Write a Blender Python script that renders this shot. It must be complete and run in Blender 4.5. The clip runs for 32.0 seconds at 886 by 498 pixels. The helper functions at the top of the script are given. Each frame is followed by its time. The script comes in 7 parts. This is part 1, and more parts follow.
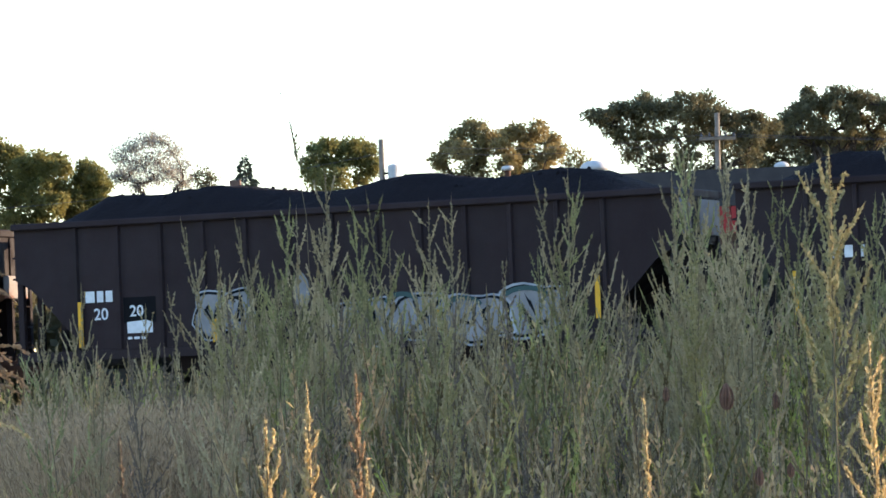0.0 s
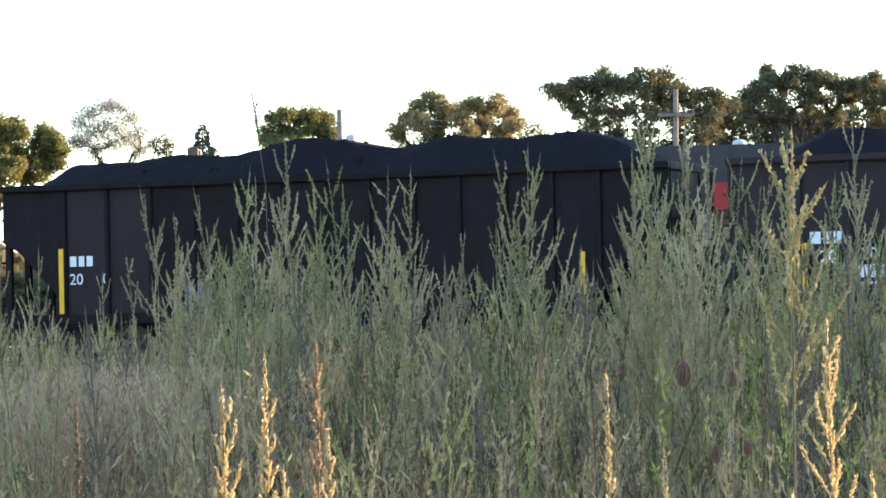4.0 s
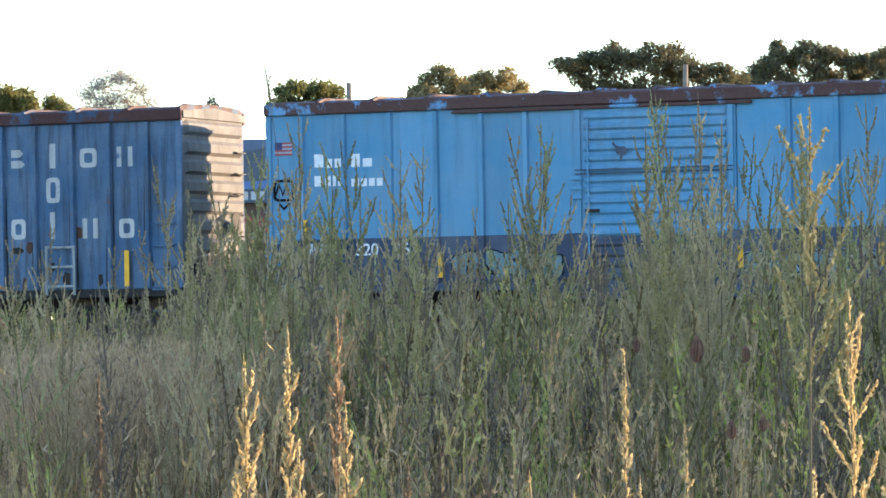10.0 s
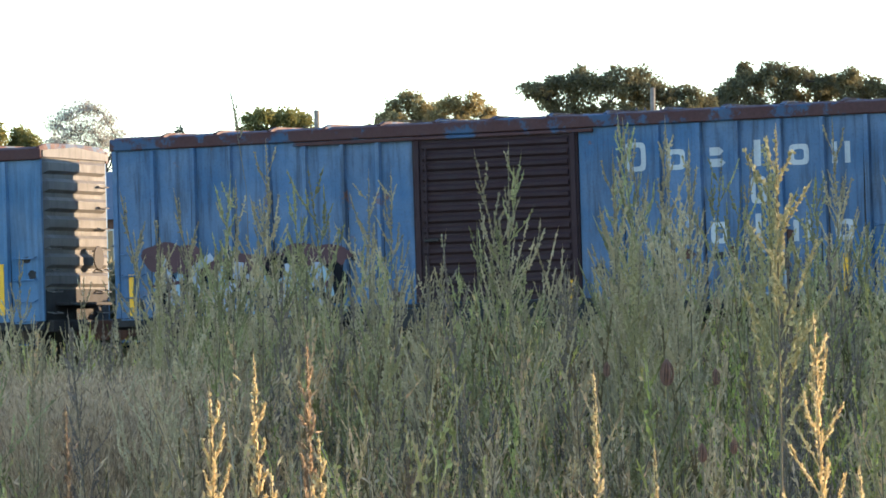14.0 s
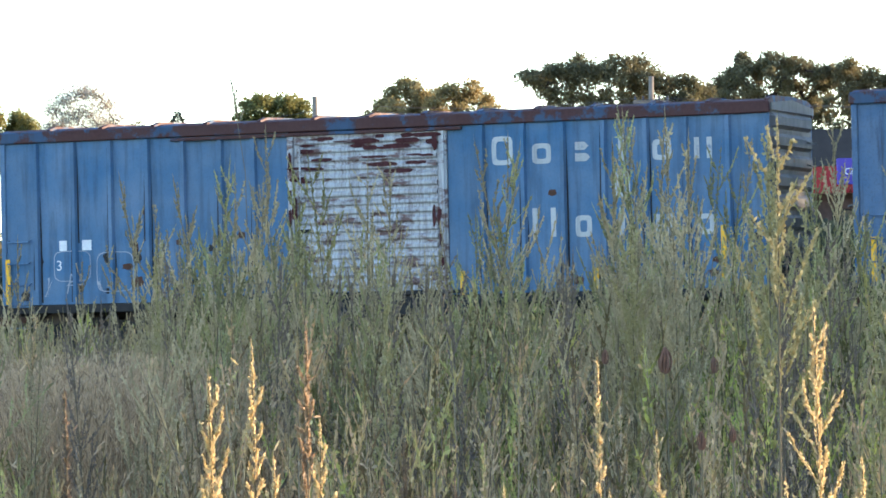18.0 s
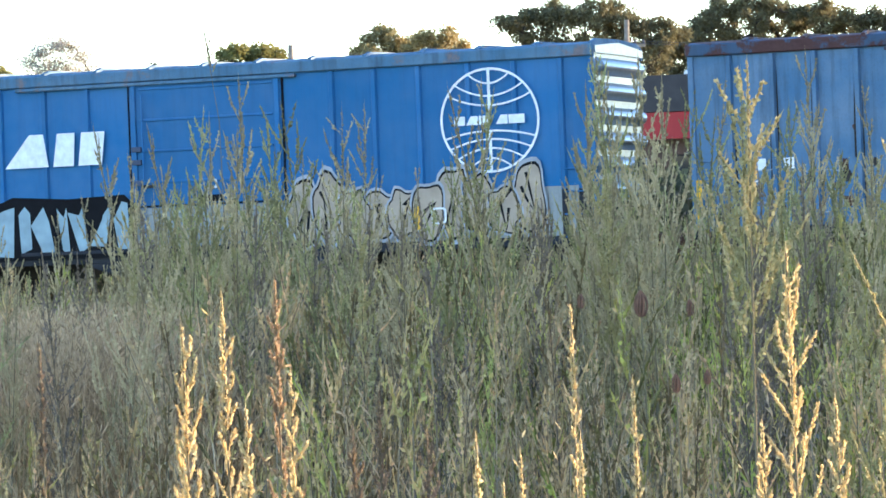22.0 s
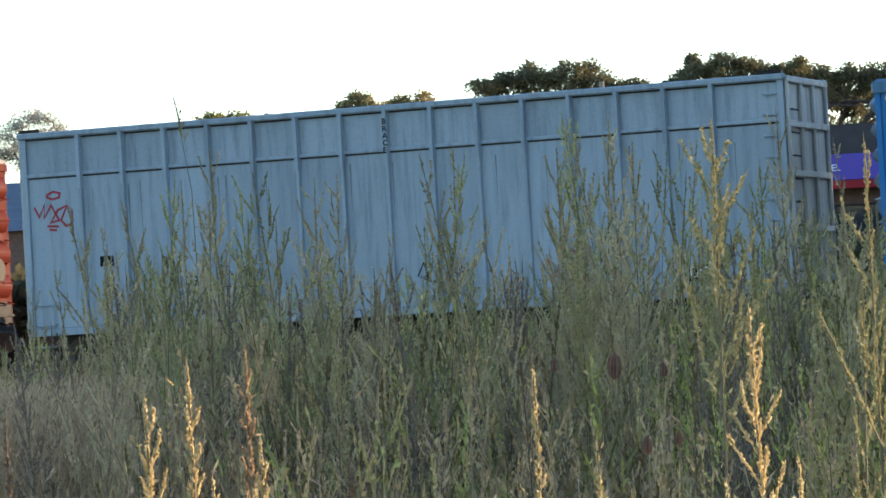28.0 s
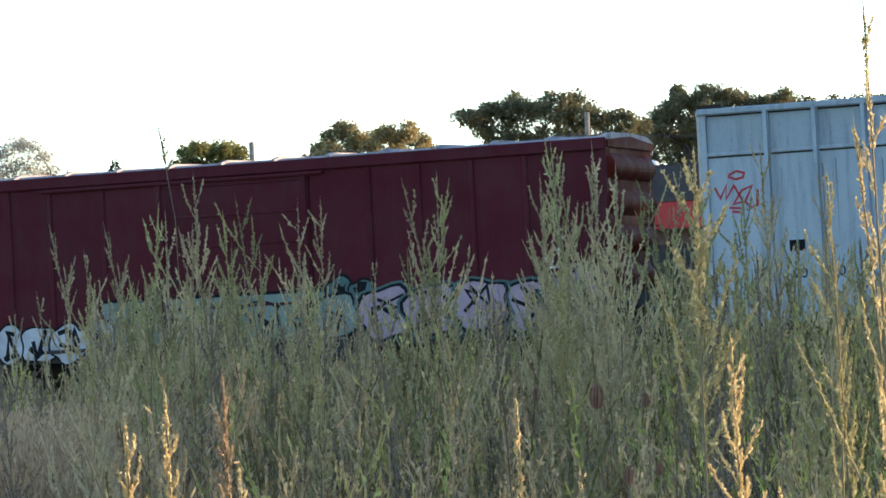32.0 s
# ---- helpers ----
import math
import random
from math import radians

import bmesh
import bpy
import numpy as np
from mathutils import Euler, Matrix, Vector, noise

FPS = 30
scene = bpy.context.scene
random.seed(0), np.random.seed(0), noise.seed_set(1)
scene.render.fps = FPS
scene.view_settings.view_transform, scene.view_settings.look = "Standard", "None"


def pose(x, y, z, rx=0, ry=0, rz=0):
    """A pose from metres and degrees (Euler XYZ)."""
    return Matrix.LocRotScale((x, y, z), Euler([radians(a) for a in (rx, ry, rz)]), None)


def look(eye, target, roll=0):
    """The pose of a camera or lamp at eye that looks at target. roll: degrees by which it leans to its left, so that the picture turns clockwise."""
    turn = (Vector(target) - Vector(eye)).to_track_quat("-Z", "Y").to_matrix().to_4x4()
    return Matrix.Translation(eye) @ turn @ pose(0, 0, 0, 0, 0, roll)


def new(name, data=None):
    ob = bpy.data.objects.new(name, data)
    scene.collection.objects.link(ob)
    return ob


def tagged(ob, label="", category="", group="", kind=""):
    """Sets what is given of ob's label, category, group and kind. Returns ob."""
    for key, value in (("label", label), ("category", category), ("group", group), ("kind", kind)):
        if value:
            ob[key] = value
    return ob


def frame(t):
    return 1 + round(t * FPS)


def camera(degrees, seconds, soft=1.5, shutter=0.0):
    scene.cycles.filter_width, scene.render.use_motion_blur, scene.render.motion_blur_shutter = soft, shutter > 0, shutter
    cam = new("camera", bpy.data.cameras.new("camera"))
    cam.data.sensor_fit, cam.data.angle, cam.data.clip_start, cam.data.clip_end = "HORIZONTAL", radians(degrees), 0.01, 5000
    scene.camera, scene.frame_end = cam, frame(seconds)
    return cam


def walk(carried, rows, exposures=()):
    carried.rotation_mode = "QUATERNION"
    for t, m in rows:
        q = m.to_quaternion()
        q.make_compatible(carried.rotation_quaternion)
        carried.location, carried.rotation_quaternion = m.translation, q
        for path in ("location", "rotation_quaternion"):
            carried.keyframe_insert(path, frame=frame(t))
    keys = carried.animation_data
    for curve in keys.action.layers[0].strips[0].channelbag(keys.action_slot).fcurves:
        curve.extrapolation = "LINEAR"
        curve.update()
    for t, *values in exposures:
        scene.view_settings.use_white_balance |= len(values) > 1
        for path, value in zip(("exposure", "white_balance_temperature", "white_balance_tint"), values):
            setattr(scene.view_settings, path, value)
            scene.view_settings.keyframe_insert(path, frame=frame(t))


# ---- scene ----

# ---- the camera: hand-held at eye height, long lens ----
# seconds, yaw, pitch, roll in degrees, then x and height in metres
SWING = [
    (0.0, 0.479, 1.761, 2.337, 0.014, 1.598),
    (0.5, 0.136, 1.774, 2.399, 0.013, 1.599),
    (1.0, -0.015, 1.766, 2.283, 0.012, 1.599),
    (1.5, -0.025, 1.706, 2.167, 0.011, 1.598),
    (2.0, -0.008, 1.525, 1.774, 0.009, 1.597),
    (2.5, -0.023, 1.373, 1.415, 0.007, 1.597),
    (3.0, -0.099, 1.362, 1.121, 0.006, 1.597),
    (3.5, -0.172, 1.338, 1.308, 0.005, 1.599),
    (5.5, -0.100, 1.308, 1.218, 0.001, 1.599),
    (6.0, -0.112, 1.327, 1.284, 0.002, 1.601),
    (6.5, -0.175, 1.327, 1.184, -0.001, 1.601),
    (7.0, -0.156, 1.229, 1.075, -0.004, 1.601),
    (7.5, -0.116, 1.162, 1.022, -0.004, 1.600),
    (8.0, -0.031, 1.063, 0.773, -0.008, 1.600),
    (8.5, 0.005, 1.057, 0.871, -0.007, 1.599),
    (9.0, -0.000, 1.068, 1.005, -0.010, 1.600),
    (9.5, -0.007, 1.048, 0.978, -0.009, 1.600),
    (10.0, -0.032, 0.936, 0.958, -0.013, 1.600),
    (10.5, -0.055, 0.956, 1.209, -0.014, 1.600),
    (11.0, -0.095, 1.054, 1.453, -0.008, 1.600),
    (11.5, -0.250, 1.284, 1.488, -0.012, 1.601),
    (12.0, -0.446, 1.612, 1.484, -0.010, 1.602),
    (12.5, -0.537, 1.712, 1.483, -0.013, 1.601),
    (13.0, -0.533, 1.611, 1.539, -0.014, 1.602),
    (13.5, -0.507, 1.460, 1.562, -0.011, 1.601),
    (14.0, -0.490, 1.313, 1.756, -0.010, 1.602),
    (14.5, -0.403, 1.184, 1.695, -0.007, 1.601),
    (16.5, -0.550, 1.056, 1.412, -0.015, 1.601),
    (17.0, -0.619, 1.042, 1.259, -0.015, 1.601),
    (17.5, -0.629, 1.074, 1.343, -0.017, 1.601),
    (18.0, -0.531, 1.121, 1.306, -0.017, 1.600),
    (18.5, -0.491, 1.161, 1.104, -0.019, 1.601),
    (19.0, -0.645, 1.314, 2.028, -0.010, 1.604),
    (19.5, -0.953, 1.415, 2.771, -0.007, 1.605),
    (20.0, -0.998, 0.853, 2.207, -0.009, 1.602),
    (20.5, -1.005, 0.621, 2.389, -0.007, 1.602),
    (21.0, -1.007, 0.486, 2.550, -0.005, 1.602),
    (21.5, -0.893, 0.352, 2.022, -0.006, 1.600),
    (22.0, -0.817, 0.319, 2.221, -0.004, 1.600),
    (22.5, -0.655, 0.306, 1.873, -0.007, 1.599),
    (23.0, -0.590, 0.296, 2.448, -0.001, 1.600),
    (23.5, -0.694, 0.828, 2.961, 0.003, 1.603),
    (24.0, -0.850, 0.996, 2.780, 0.005, 1.603),
    (24.5, -1.042, 1.478, 3.026, 0.006, 1.603),
    (25.0, -1.197, 1.796, 2.723, 0.007, 1.601),
    (25.5, -1.197, 1.725, 2.950, 0.008, 1.600),
    (26.0, -1.100, 1.450, 2.462, 0.008, 1.598),
    (26.5, -1.032, 1.156, 2.818, 0.010, 1.599),
    (28.5, -1.179, 1.431, 3.347, 0.020, 1.600),
    (29.0, -1.365, 1.659, 3.013, 0.019, 1.598),
    (29.5, -1.417, 1.625, 2.731, 0.020, 1.598),
    (30.0, -1.411, 1.640, 2.717, 0.021, 1.597),
    (30.5, -1.370, 1.703, 2.956, 0.022, 1.597),
    (31.0, -1.405, 1.756, 2.961, 0.023, 1.598),
    (31.5, -1.414, 1.759, 3.064, 0.022, 1.597),
    (32.0, -1.416, 1.696, 3.035, 0.024, 1.598),
]


def aim(yaw, pitch, roll, x, z):
    turn = (Matrix.Rotation(radians(yaw), 4, "Z") @ Matrix.Rotation(radians(pitch), 4, "X")
            @ Matrix.Rotation(radians(roll), 4, "Y") @ Matrix.Rotation(radians(90), 4, "X"))
    return Matrix.Translation((x, 0.0, z)) @ turn


cam = camera(13.083, 32.0, soft=1.65)
EXPOSURES = [(t, e, 6480, tint) for t, e, tint in (
    (0, 2.1, 20), (1, 1.85, 20), (2, 1.98, 19), (2.5, 2.3, 18), (3, 2.66, 18), (3.5, 2.6, 18), (6, 2.52, 17), (7, 2.4, 18), (9, 2.45, 19), (10, 2.45, 18), (12, 2.4, 17), (13, 2.12, 15), (14, 2.4, 16), (17, 2.65, 19), (18, 2.68, 19),
    (19, 2.6, 19), (20, 2.37, 19), (21, 2.78, 18), (22, 2.92, 18), (23, 2.97, 18), (24, 2.7, 17), (24.5, 2.5, 16), (25, 1.95, 15), (26, 1.92, 15), (29, 2.1, 15), (30, 2.05, 16), (32, 2.22, 16))]
walk(cam, [(t, aim(*r)) for t, *r in SWING], EXPOSURES)

# ---- the track: a straight line across the view, the train rolls to its right ----
TURN = 21.294          # degrees by which the track swings towards the camera at its right end
NEAR = 72.592          # metres to the near side of the cars, straight ahead
RAIL = 1.1           # height of the rail's top
ALONG = Vector((math.cos(radians(TURN)), -math.sin(radians(TURN)), 0))
AWAY = Vector((math.sin(radians(TURN)), math.cos(radians(TURN)), 0))
# seconds and metres that the train has gone
ROLLED = [(0, -34.639), (1, -30.711), (2, -26.807), (3, -22.930), (3.5, -21.002), (5.5, -13.318), (6, -11.404), (7, -7.597), (8, -3.795), (9, -0.000), (10, 3.771), (11, 7.524), (12, 11.266), (13, 15.000), (14, 18.727), (14.5, 20.584), (16.5, 27.981), (17, 29.823), (18, 33.496), (19, 37.150), (20, 40.794), (21, 44.413), (22, 48.020), (23, 51.619), (24, 55.199), (25, 58.756), (26, 62.303), (26.5, 64.086), (28.5, 71.284), (29, 73.059), (30, 76.565), (31, 80.069), (32, 83.518)]

# ---- daylight: a low sun from the far right, open evening sky ----
SUN_AZIMUTH, SUN_HEIGHT = 67.0, 9.0      # degrees clockwise from straight ahead, and above the horizon
world = bpy.data.worlds.new("evening_sky")
scene.world = world
world.use_nodes = True
sky = world.node_tree.nodes.new("ShaderNodeTexSky")
sky.sky_type, sky.sun_disc = "NISHITA", False
sky.sun_elevation, sky.sun_rotation = radians(SUN_HEIGHT), radians(SUN_AZIMUTH)
sky.air_density, sky.dust_density, sky.ozone_density = 1.0, 0.05, 2.5
world.node_tree.links.new(sky.outputs[0], world.node_tree.nodes["Background"].inputs[0])
world.node_tree.nodes["Background"].inputs[1].default_value = 0.15
sun = new("sun", bpy.data.lights.new("sun", "SUN"))
sun.data.energy, sun.data.angle, sun.data.color = 3.4, radians(0.6), (1.0, 0.76, 0.48)
_az, _el = radians(SUN_AZIMUTH), radians(SUN_HEIGHT)
sun.matrix_world = look((60, 0, 40), Vector((60, 0, 40)) - Vector((math.sin(_az) * math.cos(_el), math.cos(_az) * math.cos(_el), math.sin(_el))))


# ---- materials ----
class Nodes:
    """Short-hand for one node material."""

    def __init__(self, name, rough=0.6, metal=0.0, spec=0.5):
        self.mat = bpy.data.materials.new(name)
        self.mat.use_nodes = True
        self.t = self.mat.node_tree
        self.b = self.t.nodes["Principled BSDF"]
        self.b.inputs["Roughness"].default_value = rough
        self.b.inputs["Metallic"].default_value = metal
        self.b.inputs["Specular IOR Level"].default_value = spec
        self.co = self.n("ShaderNodeTexCoord").outputs["Object"]

    def n(self, kind):
        return self.t.nodes.new(kind)

    def link(self, a, b):
        self.t.links.new(a, b)

    def noise(self, scale, detail=4.0, rough=0.55, stretch=None):
        node = self.n("ShaderNodeTexNoise")
        node.inputs["Scale"].default_value, node.inputs["Detail"].default_value = scale, detail
        node.inputs["Roughness"].default_value = rough
        src = self.co
        if stretch:
            m = self.n("ShaderNodeMapping")
            m.inputs["Scale"].default_value = stretch
            self.link(src, m.inputs[0])
            src = m.outputs[0]
        self.link(src, node.inputs["Vector"])
        return node.outputs[0]

    def band(self, value, lo, hi, to=(0.0, 1.0)):
        node = self.n("ShaderNodeMapRange")
        node.inputs[1].default_value, node.inputs[2].default_value = lo, hi
        node.inputs[3].default_value, node.inputs[4].default_value = to
        self.link(value, node.inputs[0])
        return node.outputs[0]

    def mix(self, fac, a, b, blend="MIX"):
        node = self.n("ShaderNodeMix")
        node.data_type, node.blend_type = "RGBA", blend
        for value, socket in ((fac, 0), (a, 6), (b, 7)):
            if isinstance(value, (int, float)):
                node.inputs[socket].default_value = value
            elif isinstance(value, (tuple, list)):
                node.inputs[socket].default_value = (*value, 1)
            else:
                self.link(value, node.inputs[socket])
        return node.outputs[2]

    def scale(self, value, k):
        node = self.n("ShaderNodeMath")
        node.operation = "MULTIPLY"
        node.inputs[1].default_value = k
        self.link(value, node.inputs[0])
        return node.outputs[0]

    def colour(self, c):
        if isinstance(c, (tuple, list)):
            self.b.inputs["Base Color"].default_value = (*c, 1)
        else:
            self.link(c, self.b.inputs["Base Color"])

    def bump(self, value, strength=0.3, distance=0.02):
        node = self.n("ShaderNodeBump")
        node.inputs["Strength"].default_value, node.inputs["Distance"].default_value = strength, distance
        self.link(value, node.inputs["Height"])
        self.link(node.outputs[0], self.b.inputs["Normal"])

    def rough(self, value):
        self.link(value, self.b.inputs["Roughness"])


RUST = (0.11, 0.045, 0.025)


def paint(name, c, rust=0.15, dirt=0.25, rough=0.45, rust_colour=RUST, fade=0.25, spec=0.19):
    """Weathered railway paint: chalky fading, streaks of dirt that run down, rust that breaks through."""
    m = Nodes(name, rough, 0.0, spec)
    pale = tuple(v * (1 - fade) + 0.45 * fade for v in c)
    col = m.mix(m.band(m.noise(0.9, 5), 0.35, 0.75), c, pale)
    col = m.mix(m.scale(m.n("ShaderNodeObjectInfo").outputs["Random"], 0.32), col, tuple(v * 0.45 for v in c))
    col = m.mix(m.scale(m.band(m.noise(5.0, 6, 0.65, (1.2, 1.2, 0.10)), 0.48, 0.72), dirt), col, (0.03, 0.028, 0.026))
    col = m.mix(m.scale(m.band(m.noise(22, 3), 0.5, 0.8), dirt * 0.5), col, (0.05, 0.045, 0.04))
    edge = 0.78 - rust * 0.55
    col = m.mix(m.band(m.noise(1.7, 9, 0.68), edge, edge + 0.07), col, m.mix(m.noise(14, 4), rust_colour, tuple(v * 2.0 for v in rust_colour)))
    m.colour(col)
    m.rough(m.band(m.noise(3.0, 5), 0.25, 0.75, (0.5, 0.85)))
    m.bump(m.noise(1.3, 4), 0.25, 0.03)
    return m.mat


def plain(name, c, rough=0.6, metal=0.0, spots=0.3, size=6.0, spec=0.3):
    m = Nodes(name, rough, metal, spec)
    m.colour(m.mix(m.band(m.noise(size, 5), 0.3, 0.75), c, tuple(v * (1 - spots) for v in c)))
    m.bump(m.noise(size * 4, 3), 0.15, 0.01)
    return m.mat


def leafy(name, a, b, c, translucent=0.35, patch=0.5, rough=0.75, vary=None, gap_shade=None, dry=None, share=0.15, tints=()):
    """Leaves and stalks: each one its own tint, with paler and drier patches."""
    m = Nodes(name, rough, 0.0, 0.2)
    geo = m.n("ShaderNodeNewGeometry")
    col = m.mix(geo.outputs["Random Per Island"], a, b)
    col = m.mix(m.band(m.noise(patch, 3), 0.45, 0.68), col, c)
    if dry:
        node = m.n("ShaderNodeTexWhiteNoise")
        node.noise_dimensions = "1D"
        m.link(geo.outputs["Random Per Island"], node.inputs["W"])
        col = m.mix(m.band(node.outputs[0], 1 - share - 0.02, 1 - share), col, dry)
    for k, (tint, amount) in enumerate(tints):
        col = m.mix(m.scale(m.band(m.noise(3.1 - 0.7 * k, 3, 0.55, (1.0, 0.35, 0.45)), 0.50, 0.60), amount), col, tint)
    if vary:
        col = m.mix(m.band(m.n("ShaderNodeObjectInfo").outputs["Random"], 0.0, 1.0, (0.0, 0.75)), col, vary)
    # dark upright streaks in the leaf colour stand in for shaded gaps
    if gap_shade:
        col = m.mix(m.scale(m.band(m.noise(8.0, 2, 0.5, (1.0, 1.0, 0.28)), 0.45, 0.58), 0.85), col, gap_shade)
    m.colour(col)
    shine = m.n("ShaderNodeBsdfTranslucent")
    m.link(col, shine.inputs["Color"])
    both = m.n("ShaderNodeMixShader")
    both.inputs[0].default_value = translucent
    m.link(m.b.outputs[0], both.inputs[1])
    m.link(shine.outputs[0], both.inputs[2])
    m.link(both.outputs[0], m.t.nodes["Material Output"].inputs[0])
    return m.mat


SKY_BLUE = paint("faded_sky_blue_paint", (0.085, 0.285, 0.46), 0.12, 0.25)
DULL_BLUE = paint("dull_blue_paint", (0.050, 0.124, 0.228), 0.30, 0.85)
MID_BLUE = paint("weathered_blue_paint", (0.052, 0.146, 0.260), 0.20, 0.5)
DEEP_BLUE = paint("fresh_blue_paint", (0.008, 0.125, 0.30), 0.05, 0.15, fade=0.08)
NAVY = paint("dark_lower_band_paint", (0.03, 0.05, 0.10), 0.15, 0.4)
BLACK_BAND = paint("black_lower_band_paint", (0.012, 0.014, 0.022), 0.05, 0.3, fade=0.05)
SILVER_BAND = paint("dusty_silver_paint", (0.30, 0.32, 0.32), 0.2, 0.5)
PALE_GREY = paint("pale_blue_grey_paint", (0.262, 0.318, 0.355), 0.10, 0.42, fade=0.15)
PALE_END = paint("pale_grey_end_paint", (0.42, 0.39, 0.345), 0.16, 0.45)
MAROON = paint("dark_maroon_paint", (0.060, 0.0062, 0.0115), 0.06, 0.3, fade=0.02, spec=0.08, rust_colour=(0.055, 0.010, 0.012))
MAROON_END = paint("rusty_red_end_paint", (0.085, 0.0095, 0.0045), 0.05, 0.2, fade=0.0, spec=0.06, rust_colour=(0.075, 0.016, 0.010))
COAL_CAR = paint("sooty_brown_grey_paint", (0.031, 0.0195, 0.0215), 0.16, 0.3, fade=0.02, spec=0.10)
COAL_CAR_DARK = paint("sooty_black_paint", (0.0145, 0.0098, 0.0112), 0.0, 0.2, fade=0.005, spec=0.08)
BROWN_DOOR = paint("dark_brown_door_paint", (0.036, 0.017, 0.018), 0.2, 0.3, fade=0.0)
RUSTY_WHITE = Nodes("rusted_white_door_paint", 0.6, 0.0, 0.28)
_flake = RUSTY_WHITE.mix(RUSTY_WHITE.band(RUSTY_WHITE.noise(2.2, 8, 0.7, (0.8, 1.0, 1.7)), 0.51, 0.59), (0.44, 0.445, 0.45), RUSTY_WHITE.mix(RUSTY_WHITE.noise(12, 4), (0.075, 0.034, 0.032), (0.20, 0.11, 0.092)))
RUSTY_WHITE.colour(RUSTY_WHITE.mix(RUSTY_WHITE.scale(RUSTY_WHITE.band(RUSTY_WHITE.noise(6, 6, 0.65, (3.0, 1.0, 0.15)), 0.40, 0.68), 0.75), _flake, (0.12, 0.085, 0.07)))
RUSTY_WHITE.bump(RUSTY_WHITE.noise(9, 5), 0.3, 0.01)
RUSTY_WHITE = RUSTY_WHITE.mat
RUSTY_PLATE = paint("rust_stained_pale_plate", (0.22, 0.20, 0.19), 0.45, 0.5, rust_colour=(0.13, 0.05, 0.03))
MAROON_RUST = plain("maroon_rust", (0.085, 0.030, 0.030), 0.9, 0.0, 0.6, 9, spec=0.1)
# grime on sills and tracks, also the gondola's painted shadow strips
GRIME_AND_SHADE = plain("grime_and_shade_steel", (0.030, 0.027, 0.026), 0.8, 0.0, 0.5, 4)
STAIN = plain("dirty_streak_on_pale_paint", (0.165, 0.195, 0.205), 0.8, 0.0, 0.4, 5)
RUSTY_ROOF = paint("rusted_roof_edge_paint", (0.10, 0.30, 0.52), 0.74, 0.3, rust_colour=(0.06, 0.03, 0.026))
BROWN_ROOF = paint("brown_rust_roof_paint", (0.035, 0.075, 0.135), 0.68, 0.3, fade=0.05, rust_colour=(0.046, 0.020, 0.018))
BLUE_ROOF = paint("blue_roof_edge_paint", (0.045, 0.135, 0.225), 0.40, 0.5, rust_colour=(0.10, 0.085, 0.09), fade=0.18)
WHITE_ROOF = paint("dusty_pale_roof_paint", (0.27, 0.235, 0.235), 0.4, 0.5, fade=0.1)
GALVANISED = Nodes("galvanised_steel", 0.36, 0.65)
GALVANISED.colour(GALVANISED.mix(GALVANISED.noise(9, 4), (0.24, 0.29, 0.34), (0.12, 0.15, 0.18)))
GALVANISED = GALVANISED.mat
END_BLUE = paint("pale_blue_end_paint", (0.115, 0.25, 0.375), 0.10, 0.25)
END_GREY = paint("dull_grey_end_paint", (0.130, 0.122, 0.112), 0.22, 0.4, fade=0.1)
YELLOW = plain("reflective_yellow_tape", (0.82, 0.42, 0.02), 0.4, 0, 0.2)
WHITE = plain("worn_white_lettering", (0.74, 0.76, 0.78), 0.5, 0, 0.25, 9)
WORN_WHITE = paint("flaking_white_lettering", (0.46, 0.47, 0.46), 0.35, 0.4, rust_colour=(0.05, 0.10, 0.17))
BLACK = plain("black_paint", (0.010, 0.010, 0.012), 0.85, spec=0.08)
RED = plain("red_spray_paint", (0.32, 0.02, 0.03), 0.5)
TAN = plain("tan_spray_paint", (0.40, 0.31, 0.235), 0.6, 0, 0.35, 3)
TEAL = plain("dark_teal_spray_paint", (0.035, 0.085, 0.085), 0.6, 0, 0.35, 3)
PALE_AQUA = plain("pale_blue_spray_paint", (0.26, 0.37, 0.42), 0.6, 0, 0.35, 3)
SAGE = plain("sage_green_spray_paint", (0.135, 0.185, 0.165), 0.6, 0, 0.35, 3)
AQUA = plain("aqua_spray_paint", (0.15, 0.245, 0.27), 0.6, 0, 0.35, 3)
MAUVE = plain("mauve_spray_paint", (0.27, 0.20, 0.25), 0.6, 0, 0.35, 3)
CHALK = plain("pale_grey_spray_paint", (0.36, 0.38, 0.42), 0.6, 0, 0.4, 3)
GREY_SPRAY = plain("grey_white_spray_paint", (0.27, 0.262, 0.268), 0.6, 0, 0.4, 3)
BRICK_SPRAY = plain("brick_red_spray_paint", (0.080, 0.030, 0.033), 0.6, 0, 0.4, 3)
FLAG_RED = plain("flag_red", (0.42, 0.07, 0.08), 0.5)
FLAG_BLUE = plain("flag_navy", (0.03, 0.04, 0.13), 0.5)
IRON = plain("greasy_cast_iron", (0.030, 0.024, 0.021), 0.7, 0.2, 0.4)
RUST_IRON = plain("rusty_iron", (0.10, 0.045, 0.028), 0.85, 0.1, 0.5)
TREAD = plain("dusty_wheel_steel", (0.09, 0.07, 0.06), 0.75, 0.2, 0.4)
COAL = Nodes("coal", 0.9, 0.0, 0.12)
COAL.colour(COAL.mix(COAL.noise(40, 5), (0.008, 0.006, 0.0075), (0.022, 0.018, 0.022)))
COAL.bump(COAL.noise(28, 6, 0.7), 1.0, 0.06)
COAL = COAL.mat

